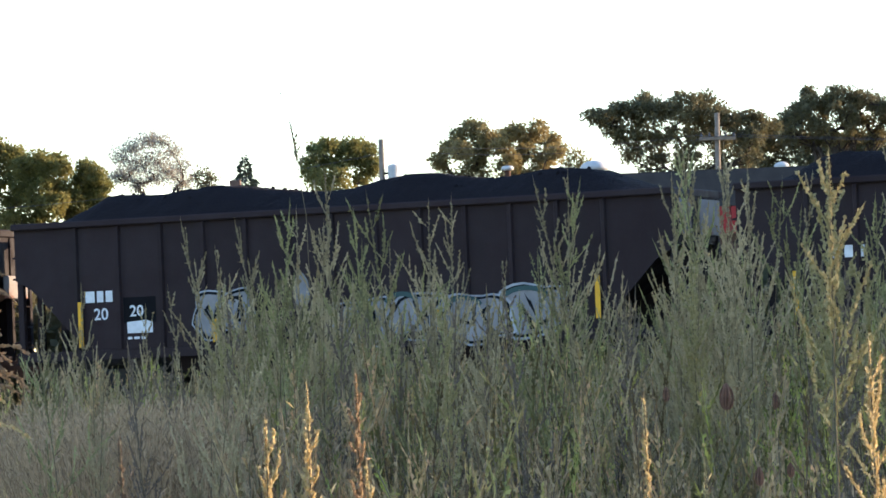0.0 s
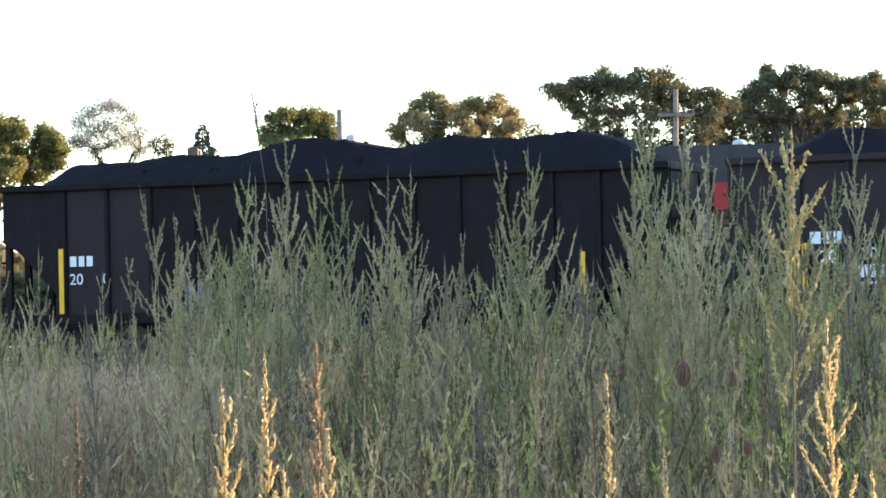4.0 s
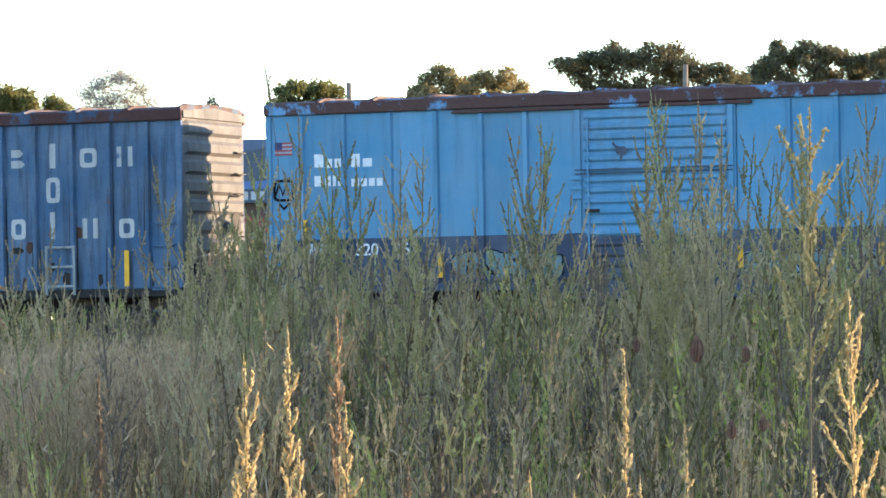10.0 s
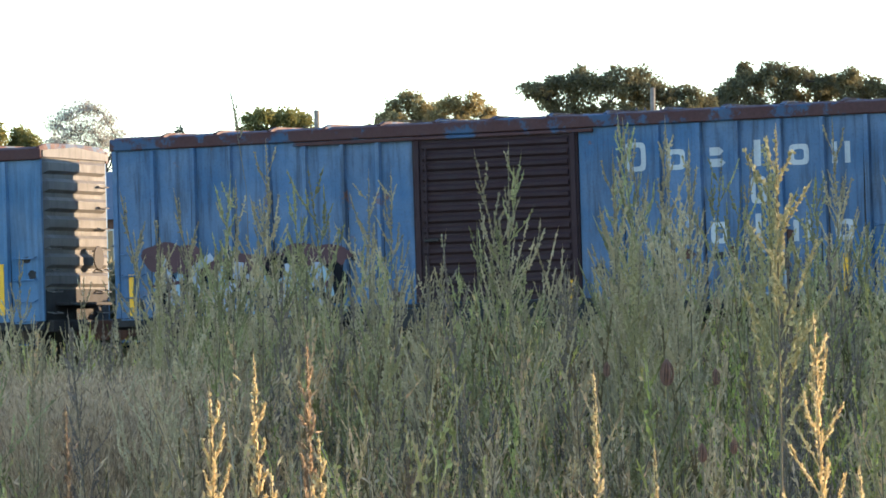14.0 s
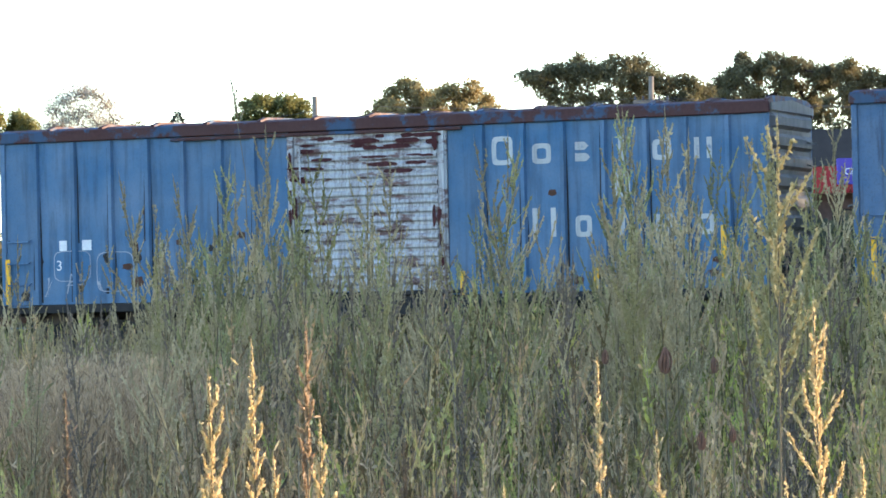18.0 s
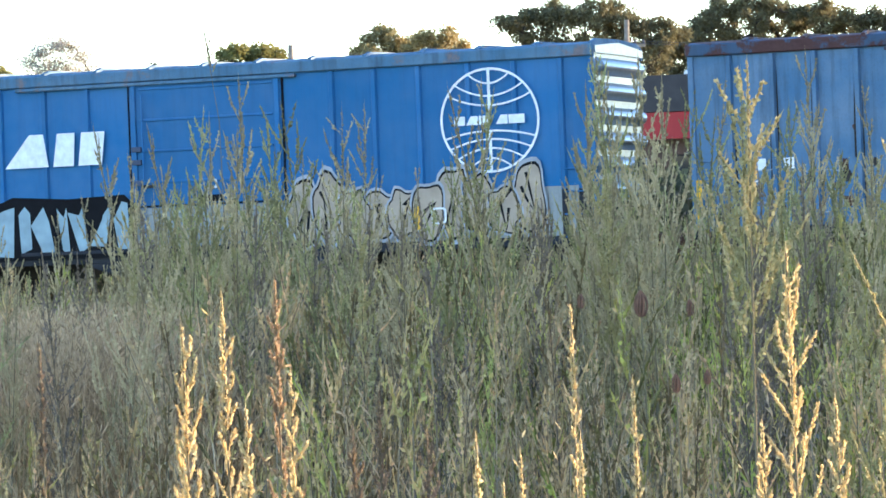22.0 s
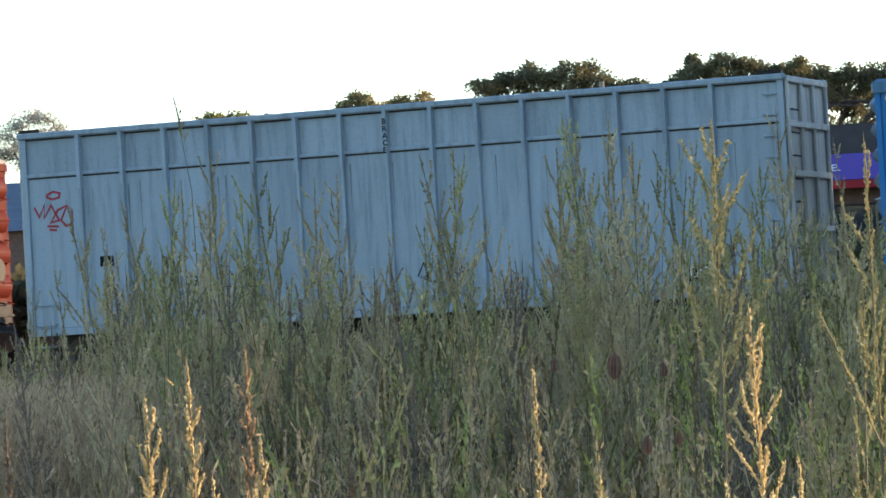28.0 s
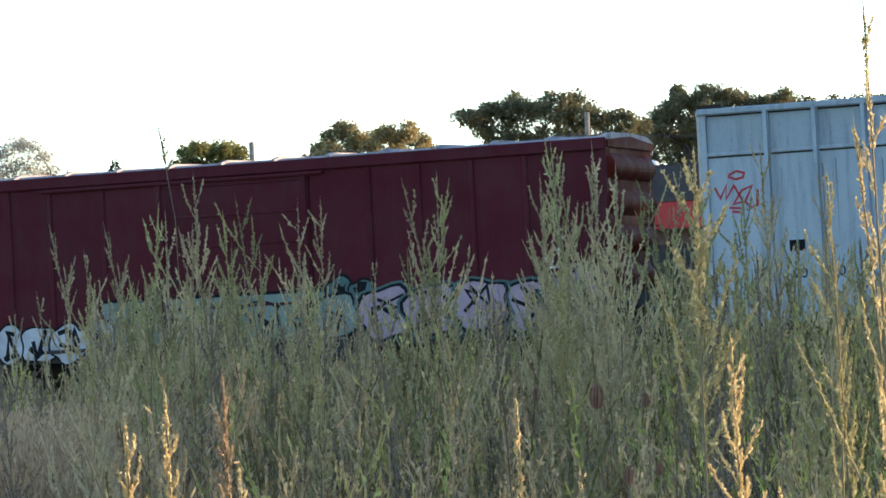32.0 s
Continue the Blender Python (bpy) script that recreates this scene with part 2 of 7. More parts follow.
MUGWORT = leafy("grey_green_weed", (0.66, 0.54, 0.324), (0.42, 0.34, 0.194), (0.62, 0.46, 0.279), vary=(0.44, 0.335, 0.184), gap_shade=(0.27, 0.21, 0.117))
MUGWORT_FRESH = leafy("fresh_green_weed", (0.51, 0.49, 0.225), (0.29, 0.285, 0.122), (0.50, 0.43, 0.207), vary=(0.36, 0.31, 0.135), gap_shade=(0.18, 0.16, 0.072))
MUGWORT_GREEN = leafy("yellow_green_weed", (0.47, 0.40, 0.198), (0.27, 0.235, 0.099), (0.46, 0.34, 0.171))
MUGWORT_BROWN = leafy("browning_weed", (0.28, 0.21, 0.16), (0.10, 0.078, 0.056), (0.27, 0.20, 0.15))
UNDERGROWTH = leafy("mixed_undergrowth", (0.76, 0.57, 0.252), (0.13, 0.098, 0.04), (0.70, 0.43, 0.225), patch=0.9, gap_shade=(0.085, 0.060, 0.027), dry=(0.76, 0.45, 0.243), share=0.24, tints=(((0.40, 0.47, 0.117), 0.55), ((0.52, 0.33, 0.18), 0.45)))
GREEN_UNDERGROWTH = leafy("fresh_undergrowth", (0.66, 0.60, 0.162), (0.12, 0.112, 0.031), (0.58, 0.47, 0.153), patch=0.7, gap_shade=(0.055, 0.049, 0.018), dry=(0.70, 0.44, 0.234), share=0.18, tints=(((0.36, 0.46, 0.099), 0.55), ((0.50, 0.36, 0.135), 0.40)))
DEAD_UNDERGROWTH = leafy("dead_undergrowth", (0.58, 0.415, 0.237), (0.21, 0.145, 0.081), (0.50, 0.36, 0.199), patch=0.9)
DRY_GRASS = leafy("dry_grass", (0.60, 0.41, 0.242), (0.21, 0.138, 0.079), (0.56, 0.375, 0.214), patch=0.6)
GOLD_WEED = leafy("yellowing_weed", (0.72, 0.58, 0.32), (0.42, 0.32, 0.14), (0.62, 0.44, 0.22), patch=3.0, translucent=0.45)
AMBER_WEED = leafy("amber_seeding_weed", (0.46, 0.32, 0.19), (0.22, 0.14, 0.08), (0.40, 0.26, 0.15), patch=2.0, translucent=0.4)
MIXED_STALKS = leafy("mixed_weed_stalks", (0.42, 0.32, 0.21), (0.030, 0.022, 0.018), (0.14, 0.10, 0.07), translucent=0.0, patch=2.0)
BROWN_WEED = leafy("brown_seeding_weed", (0.20, 0.145, 0.10), (0.13, 0.10, 0.065), (0.23, 0.15, 0.11), patch=2.0)
STALK = plain("weed_stalk", (0.18, 0.14, 0.08), 0.85, 0, 0.4, 8)
SEED = plain("dark_brown_seed_head", (0.14, 0.072, 0.050), 0.9, 0, 0.5, 60)
BRACT = plain("red_brown_bract", (0.23, 0.115, 0.075), 0.85, 0, 0.4, 60)
BARK = plain("grey_brown_bark", (0.075, 0.060, 0.048), 0.9, 0, 0.5, 5)
OAK_LEAF = leafy("dark_oak_leaves", (0.098, 0.098, 0.056), (0.135, 0.125, 0.066), (0.185, 0.152, 0.070), 0.35, 0.35)
GOLD_LEAF = leafy("turning_gold_leaves", (0.26, 0.22, 0.105), (0.18, 0.165, 0.08), (0.32, 0.235, 0.095), 0.45, 0.25)
GREEN_LEAF = leafy("bright_green_leaves", (0.19, 0.185, 0.062), (0.12, 0.125, 0.045), (0.26, 0.22, 0.07), 0.45, 0.3)
DULL_LEAF = leafy("dull_olive_leaves", (0.13, 0.125, 0.075), (0.10, 0.10, 0.06), (0.16, 0.14, 0.08), 0.4, 0.3)
PALE_LEAF = leafy("thin_pale_leaves", (0.37, 0.35, 0.30), (0.29, 0.275, 0.235), (0.36, 0.32, 0.26), 0.45, 0.3)
SPRUCE_LEAF = leafy("blue_green_needles", (0.045, 0.060, 0.045), (0.055, 0.075, 0.06), (0.07, 0.08, 0.06), 0.15, 0.5)
SOIL = Nodes("weedy_soil", 0.95)
SOIL.colour(SOIL.mix(SOIL.noise(0.8, 8, 0.7), (0.055, 0.060, 0.030), (0.11, 0.09, 0.055)))
SOIL.bump(SOIL.noise(9, 6), 0.8, 0.08)
SOIL = SOIL.mat
BALLAST = plain("grey_ballast", (0.075, 0.066, 0.058), 0.95, 0, 0.6, 18)
TIE_WOOD = plain("creosoted_timber", (0.045, 0.034, 0.026), 0.9, 0, 0.4, 8)
POLE_WOOD = plain("weathered_pole_wood", (0.26, 0.21, 0.16), 0.85, 0, 0.4, 6)
WIRE = plain("dull_cable", (0.10, 0.10, 0.11), 0.6)
ROOF_DARK = plain("dark_brown_roofing", (0.055, 0.046, 0.042), 0.85, 0, 0.35, 2.5)
ROOF_GREY = plain("blue_grey_cladding", (0.11, 0.13, 0.16), 0.7, 0, 0.25, 2.5)
FASCIA_RED = plain("red_fascia_panel", (0.42, 0.028, 0.030), 0.45, 0, 0.2, 2)
FASCIA_BLUE = plain("blue_fascia_panel", (0.12, 0.22, 0.45), 0.45, 0, 0.2, 2)
PURPLE = plain("purple_sign_panel", (0.09, 0.06, 0.36), 0.4, 0, 0.15, 2)
PALE_WALL = plain("pale_painted_wall", (0.55, 0.55, 0.54), 0.8, 0, 0.2, 3)
BRICKWORK = plain("brown_brick", (0.17, 0.10, 0.075), 0.9, 0, 0.4, 6)
GLASS = Nodes("dark_window_glass", 0.06, 0.0, 0.6)
GLASS.colour((0.02, 0.022, 0.026))
GLASS = GLASS.mat


# ---- building tools ----
def box(bm, x0, x1, y0, y1, z0, z1):
    v = [bm.verts.new((x, y, z)) for x in (x0, x1) for y in (y0, y1) for z in (z0, z1)]
    for f in ((0, 1, 3, 2), (4, 6, 7, 5), (0, 4, 5, 1), (2, 3, 7, 6), (0, 2, 6, 4), (1, 5, 7, 3)):
        bm.faces.new([v[i] for i in f])
    return bm


def boxed(*b, bevel=0.0):
    bm = box(bmesh.new(), *b)
    if bevel:
        bmesh.ops.bevel(bm, geom=bm.edges[:], offset=bevel, segments=1, affect="EDGES")
    return bm


def loft(rings, closed=True, caps=True):
    """Skin between rings of equal length; each ring is a list of points."""
    bm = bmesh.new()
    rows = [[bm.verts.new(p) for p in r] for r in rings]
    n = len(rings[0])
    for a, b in zip(rows, rows[1:]):
        for i in range(n if closed else n - 1):
            j = (i + 1) % n
            bm.faces.new((a[i], a[j], b[j], b[i]))
    if caps and closed:
        bm.faces.new(rows[0][::-1])
        bm.faces.new(rows[-1])
    bmesh.ops.recalc_face_normals(bm, faces=bm.faces)
    return bm


def tube(points, radii, sides=6):
    rings = []
    for i, p in enumerate(points):
        p = Vector(p)
        a, b = Vector(points[max(i - 1, 0)]), Vector(points[min(i + 1, len(points) - 1)])
        d = (b - a).normalized()
        s = d.cross(Vector((0.31, 0.87, 0.38))).normalized()
        u = d.cross(s)
        rings.append([p + radii[i] * (s * math.cos(k * math.tau / sides) + u * math.sin(k * math.tau / sides)) for k in range(sides)])
    return loft(rings)


def lathe(profile, axis="z", sides=24):
    """profile: (radius, height) pairs along the axis."""
    rings = []
    for r, h in profile:
        ring = []
        for k in range(sides):
            c, s = r * math.cos(k * math.tau / sides), r * math.sin(k * math.tau / sides)
            ring.append((c, s, h) if axis == "z" else (c, h, s))
        rings.append(ring)
    return loft(rings)


def sheet(points, y, thick=0.004):
    """A flat plate with that outline in x and z, its face at y."""
    return loft([[(x, y, z) for x, z in points], [(x, y + thick, z) for x, z in points]])


def mesh_of(bm, material, smooth=False):
    me = bpy.data.meshes.new("mesh")
    bm.to_mesh(me)
    bm.free()
    me.materials.append(material)
    if smooth:
        me.shade_smooth()
    return me


def part(name, bm, material, parent, label="", smooth=False):
    ob = new(name, mesh_of(bm, material, smooth) if isinstance(bm, bmesh.types.BMesh) else bm)
    ob.parent = parent
    if label:
        ob["label"] = label
    return ob


def thing(name, label, category, group="", m=None):
    ob = new(name)
    ob.empty_display_size = 0.2
    if m is not None:
        ob.matrix_world = m
    return tagged(ob, label, category, group)


def merged(chunks):
    """One triangle mesh from (vertices, faces) arrays."""
    vs, fs, k = [], [], 0
    for v, f in chunks:
        vs.append(v)
        fs.append(f + k)
        k += len(v)
    return np.concatenate(vs), np.concatenate(fs)


def raw_mesh(v, f, material):
    me = bpy.data.meshes.new("mesh")
    me.vertices.add(len(v))
    me.vertices.foreach_set("co", np.asarray(v, np.float32).ravel())
    n = f.shape[1]
    me.loops.add(len(f) * n)
    me.loops.foreach_set("vertex_index", np.asarray(f, np.int32).ravel())
    me.polygons.add(len(f))
    me.polygons.foreach_set("loop_start", np.arange(len(f), dtype=np.int32) * n)
    me.update(calc_edges=True)
    me.materials.append(material)
    return me

# ---- ground, track ----
def rise(u):
    """Height of the ground, u metres beyond the near side of the cars."""
    if u < -9:
        return 0.0
    if u < -2.2:
        k = (u + 9) / 6.8
        return 0.55 * k * k * (3 - 2 * k)
    return 0.55


def make_ground():
    bm = bmesh.new()
    us = [-4000, -900, -250, -120, -80, -60, -45, -30, -18, -12] + [-9 + 0.85 * i for i in range(9)] + [0, 4, 8, 20, 50, 100, 250, 900, 4000]
    ws = [-4000, -900, -250, -100, -60, -30, -15, 0, 15, 30, 60, 100, 250, 900, 4000]
    grid = []
    for u in us:
        row = []
        for w in ws:
            p = Vector((0, NEAR, 0)) + AWAY * u + ALONG * w
            h = rise(u) + (0.06 * noise.noise((p.x * 0.15, p.y * 0.15, 3)) if abs(u) < 100 and not -1 < u < 6 else 0)
            row.append(bm.verts.new((p.x, p.y, h)))
        grid.append(row)
    for a, b in zip(grid, grid[1:]):
        for i in range(len(ws) - 1):
            bm.faces.new((a[i], a[i + 1], b[i + 1], b[i]))
    bmesh.ops.recalc_face_normals(bm, faces=bm.faces)
    tagged(new("ground", mesh_of(bm, SOIL, True)), "weedy soil of a flat overgrown railway field", "ground", kind="structure")


make_ground()
TRACK = Matrix.Translation((0, NEAR, RAIL)) @ Matrix.Rotation(radians(-TURN), 4, "Z")   # x along the rails, y away, z over the rail


def make_track():
    bed = thing("railway_track", "straight railway track on a low bed of grey ballast", "track", m=TRACK)
    bed["kind"] = "structure"
    prof = [(-1.9, -0.58), (-0.6, -0.22), (3.5, -0.22), (4.8, -0.58)]
    part("ballast_bed", loft([[(x, y, z) for y, z in prof] for x in (-160, 160)]), BALLAST, bed, "grey ballast shoulder")
    rail = [(-0.07, -0.18), (0.07, -0.18), (0.07, -0.16), (0.012, -0.14), (0.012, -0.04), (0.036, -0.03), (0.036, 0.0), (-0.036, 0.0), (-0.036, -0.03),
            (-0.012, -0.04), (-0.012, -0.14), (-0.07, -0.16)]
    for y0 in (0.7125, 2.1875):
        part("rail", loft([[(x, y + y0, z) for y, z in rail] for x in (-160, 160)]), RUST_IRON, bed, "rusty steel rail")
    tie = mesh_of(boxed(-0.115, 0.115, 0.15, 2.75, -0.34, -0.185, bevel=0.012), TIE_WOOD)
    for i in range(110):
        part("tie", tie, None, bed).location = (-30 + i * 0.55, 0, 0)


make_track()

# ---- rolling stock: x along the car from its rear end, y from its near side inwards, z over the rail ----
WIDE = 2.90
MOVING = []          # (thing, metres along the track of its rear end)
WHEELS = []


def letters(text, x, z, h, parent, material=WHITE, y=-0.008, bold=0.0, name="lettering"):
    cu = bpy.data.curves.new("text", "FONT")
    cu.body, cu.size, cu.offset = text, h * 1.38, bold
    tmp = bpy.data.objects.new("text", cu)
    me = bpy.data.meshes.new_from_object(tmp)
    bpy.data.objects.remove(tmp)
    me.transform(Matrix.Translation((x, y, z)) @ Matrix.Rotation(radians(90), 4, "X"))
    me.materials.clear()
    me.materials.append(material)
    return part(name, me, None, parent)


def ring_shape(bm, x0, x1, z0, z1, w, y, round_=0.3, n=20):
    """A plain rounded ring in x and z."""
    cx, cz, a, b = (x0 + x1) / 2, (z0 + z1) / 2, (x1 - x0) / 2, (z1 - z0) / 2

    def pt(k, a, b):
        c, s = math.cos(k * math.tau / n), math.sin(k * math.tau / n)
        e = 2 / (2 + 4 * (1 - round_))
        return cx + a * math.copysign(abs(c) ** e, c), cz + b * math.copysign(abs(s) ** e, s)
    o = [bm.verts.new((pt(k, a, b)[0], y, pt(k, a, b)[1])) for k in range(n)]
    i = [bm.verts.new((pt(k, a - w, b - w)[0], y, pt(k, a - w, b - w)[1])) for k in range(n)]
    for k in range(n):
        j = (k + 1) % n
        bm.faces.new((o[k], o[j], i[j], i[k]))


def slab(bm, pts, y):
    bm.faces.new([bm.verts.new((x, y, z)) for x, z in pts])


def mark(name, parent, material, *shapes, y=-0.008, label=""):
    """Flat painted shapes: ('ring', x0, x1, z0, z1, stroke) or ('poly', points)."""
    bm = bmesh.new()
    for s in shapes:
        if s[0] == "ring":
            ring_shape(bm, *s[1:6], y)
        else:
            slab(bm, s[1], y)
    bmesh.ops.remove_doubles(bm, verts=bm.verts[:], dist=1e-5)
    return part(name, bm, material, parent, label)


def bars(parent, x, z, h, widths, material=WHITE, gap=0.05, y=-0.008):
    """Unreadable or withheld writing as plain bars."""
    for w in widths:
        mark("lettering_bar", parent, material, ("poly", [(x, z), (x + w, z), (x + w, z + h), (x, z + h)]), y=y)
        x += w + gap


def blob(rng, cx, cz, w, h, n=26, lobes=5):
    ph = [rng.uniform(0, 6.28) for _ in range(3)]
    pts = []
    for k in range(n):
        a = k * math.tau / n
        r = 1 + 0.09 * math.sin(lobes * a + ph[0]) + 0.05 * math.sin((lobes + 2) * a + ph[1])
        c, s = math.cos(a), math.sin(a)
        pts.append((cx + 0.5 * w * r * math.copysign(abs(c) ** 0.82, c), cz + 0.5 * h * r * math.copysign(abs(s) ** 0.82, s)))
    return pts


def stroke(points, w):
    """A brush stroke of width w along points in x and z, as quads that meet in mitred joints."""
    runs = [((xb - xa), (zb - za)) for (xa, za), (xb, zb) in zip(points, points[1:])]
    normals = [(-dz / (math.hypot(dx, dz) or 1), dx / (math.hypot(dx, dz) or 1)) for dx, dz in runs]
    rims = []
    for i, (x, z) in enumerate(points):
        a, b = normals[max(i - 1, 0)], normals[min(i, len(normals) - 1)]
        sx, sz = a[0] + b[0], a[1] + b[1]
        d = math.hypot(sx, sz)
        if d < 0.35:
            sx, sz, d = -b[1], b[0], 0.7
            k = w / 2
        else:
            k = w / 2 * min(2 / d, 1.7)
            sx, sz = sx / d, sz / d
        rims.append(((x + sx * k, z + sz * k), (x - sx * k, z - sz * k)))
    return [("poly", [a[0], b[0], b[1], a[1]]) for a, b in zip(rims, rims[1:])]


def spray(parent, seed, x0, x1, z0, z1, fill, edge=None, count=5, halo=None, y=-0.010, inner=0.055, knots=1, rim=1.12, low=0.85):
    """A row of overlapping bubble shapes, sprayed on the side."""
    rng = random.Random(seed)
    w = (x1 - x0) / count
    for i in range(count):
        h = (z1 - z0) * rng.uniform(low, 1.05)
        cx, cz = x0 + (i + 0.5) * w, z0 + h / 2 + rng.uniform(-0.04, 0.06)
        pts = blob(rng, cx, cz, w * 1.18, h, lobes=rng.choice((3, 4, 5)))
        yy = y - 0.0035 * (i % 3)
        grow = lambda k: [(cx + (px - cx) * k, cz + (pz - cz) * k) for px, pz in pts]
        if halo:
            mark("graffiti", parent, halo, ("poly", grow(1.22)), y=yy + 0.0016)
        if edge:
            mark("graffiti", parent, edge, ("poly", grow(rim)), y=yy + 0.0008)
        mark("graffiti", parent, fill, ("poly", pts), y=yy)
        if edge:
            for k in range(knots):
                line = [(cx + rng.uniform(-0.36, 0.36) * w, cz + rng.uniform(-0.40, 0.40) * (z1 - z0)) for _ in range(4)]
                mark("graffiti", parent, edge, *stroke(line, inner), y=yy - 0.0008 - 0.0004 * k)


def wild(parent, seed, x0, x1, z0, z1, y=-0.090):
    """A tangle of pale angular strokes over black and brick-red patches."""
    rng = random.Random(seed)
    n = int((x1 - x0) / 0.55)
    for i in range(n):
        cx = x0 + (i + 0.5) * (x1 - x0) / n
        mark("graffiti", parent, BRICK_SPRAY, ("poly", blob(rng, cx, z1 - rng.uniform(0.05, 0.50), rng.uniform(0.55, 0.95), rng.uniform(0.35, 0.75), lobes=rng.choice((2, 3, 5)))), y=y - 0.0006 * i, label="brick-red sprayed patch")
        if i % 4 != 3:
            mark("graffiti", parent, BLACK, ("poly", blob(rng, cx + 0.1, (z0 + z1) / 2 - rng.uniform(0.0, 0.2), rng.uniform(0.35, 0.75), (z1 - z0) * rng.uniform(0.45, 0.9))), y=y - 0.006 - 0.0006 * i)
    for k in range(int((x1 - x0) / 0.24)):
        cx = x0 + 0.1 + 0.24 * k
        za, zb = rng.uniform(z0, z0 + 0.35), rng.uniform(z1 - 0.55, z1 - 0.12)
        line = [(cx + rng.uniform(-0.15, 0.15), za), (cx + rng.uniform(-0.30, 0.30), za + (zb - za) * 0.35), (cx + rng.uniform(-0.30, 0.30), za + (zb - za) * 0.7), (cx + rng.uniform(-0.2, 0.3), zb)]
        mark("graffiti", parent, CHALK if k % 3 else PALE_AQUA, *stroke(line, rng.uniform(0.08, 0.22)), y=y - 0.012 - 0.0004 * k)
    for k in range(int((x1 - x0) / 0.4)):
        cx, cz = rng.uniform(x0, x1), rng.uniform(z0 + 0.2, z1 - 0.3)
        line = [(cx + rng.uniform(-0.25, 0.25), cz + rng.uniform(-0.25, 0.25)) for _ in range(3)]
        mark("graffiti", parent, BLACK if k % 2 else BRICK_SPRAY, *stroke(line, rng.uniform(0.04, 0.10)), y=y - 0.022 - 0.0004 * k)


def globe(parent, cx, cz, r, y=-0.066):
    """A round badge of curved white lines, each line a piece of its own."""
    bm = bmesh.new()
    n, w = 48, 0.056
    o = [bm.verts.new((cx + r * math.cos(k * math.tau / n), y, cz + r * math.sin(k * math.tau / n))) for k in range(n)]
    i = [bm.verts.new((cx + (r - w * 0.8) * math.cos(k * math.tau / n), y, cz + (r - w * 0.8) * math.sin(k * math.tau / n))) for k in range(n)]
    for k in range(n):
        bm.faces.new((o[k], o[(k + 1) % n], i[(k + 1) % n], i[k]))
    badge = part("badge", bm, WHITE, parent, "round white line badge")
    for za, zb in ((0.16, 0.97), (-0.97, -0.20)):
        mark("badge_line", badge, WHITE, ("poly", [(cx - w / 2, cz + za * r), (cx + w / 2, cz + za * r), (cx + w / 2, cz + zb * r), (cx - w / 2, cz + zb * r)]), y=y)
    for up, at, sag in ((1, 0.90, 0.20), (1, 0.70, 0.24), (1, 0.50, 0.22), (-1, 0.34, 0.14), (-1, 0.54, 0.18), (-1, 0.73, 0.20), (-1, 0.90, 0.18)):
        half = r * math.sqrt(1 - at * at) * 0.985
        pts = []
        for k in range(15):
            q = k / 7 - 1
            dz = -sag * r * (1 - q * q) if up > 0 else sag * r * (1 - q * q)
            pts.append((cx + half * q, cz + up * at * r + dz))
        bm = bmesh.new()
        top = [bm.verts.new((xx, y - 0.001, zz + w * 0.31)) for xx, zz in pts]
        low = [bm.verts.new((xx, y - 0.001, zz - w * 0.31)) for xx, zz in pts]
        for k in range(14):
            bm.faces.new((low[k], low[k + 1], top[k + 1], top[k]))
        part("badge_line", bm, WHITE, badge)
    x = cx - 0.72 * r
    for wd, slant, gap in ((0.22, 0, 0.02), (0.24, 0.10, 0.02), (0.24, 0, 0.10), (0.24, 0.10, 0.02), (0.32, 0, 0)):
        wd *= r
        mark("badge_bar", badge, WHITE, ("poly", [(x, cz - 0.08 * r), (x + wd, cz - 0.08 * r), (x + wd, cz + 0.09 * r), (x + slant * r, cz + 0.09 * r)]), y=y - 0.001)
        x += wd + gap * r


def flag(parent, x, z, w, h, y=-0.012):
    shapes = [("poly", [(x, z + h * k / 7), (x + w, z + h * k / 7), (x + w, z + h * (k + 1) / 7), (x, z + h * (k + 1) / 7)]) for k in range(0, 7, 2)]
    pale = [("poly", [(x, z + h * k / 7), (x + w, z + h * k / 7), (x + w, z + h * (k + 1) / 7), (x, z + h * (k + 1) / 7)]) for k in range(1, 7, 2)]
    f = mark("flag_decal", parent, FLAG_RED, *shapes, y=y, label="small striped flag decal")
    mark("pale_stripes", f, CHALK, *pale, y=y)
    mark("canton", f, FLAG_BLUE, ("poly", [(x, z + h * 3 / 7), (x + w * 0.42, z + h * 3 / 7), (x + w * 0.42, z + h), (x, z + h)]), y=y - 0.003)


def rib_streaks(c, b0, ribs, seed, material):
    """Dark rust runs beside the upright ribs."""
    rs = random.Random(seed)
    for x in ribs:
        for s in (-1, 1):
            z0 = 1.1 + (0.0 if rs.random() < 0.6 else rs.uniform(0, 1.2))
            z1 = min(4.15, z0 + rs.uniform(0.6, 2.6))
            xa = x + s * 0.075 - b0
            w = rs.uniform(0.02, 0.05)
            mark("rust_streak", c, material, ("poly", [(xa - w * 0.6, z0), (xa + w * 0.6, z0), (xa + w * 0.4, z0 + (z1 - z0) * 0.6), (xa, z1), (xa - w * 0.5, z0 + (z1 - z0) * 0.4)]), y=-0.0065)


def half_round(x0, x1, z0, z1, depth, y0=0.0):
    """An upright rib: a trapezoid section that stands out of the side."""
    w = x1 - x0
    prof = [(x0, y0), (x0 + 0.22 * w, y0 - depth), (x1 - 0.22 * w, y0 - depth), (x1, y0)]
    return loft([[(x, y, z) for x, y in prof] for z in (z0, z1)])


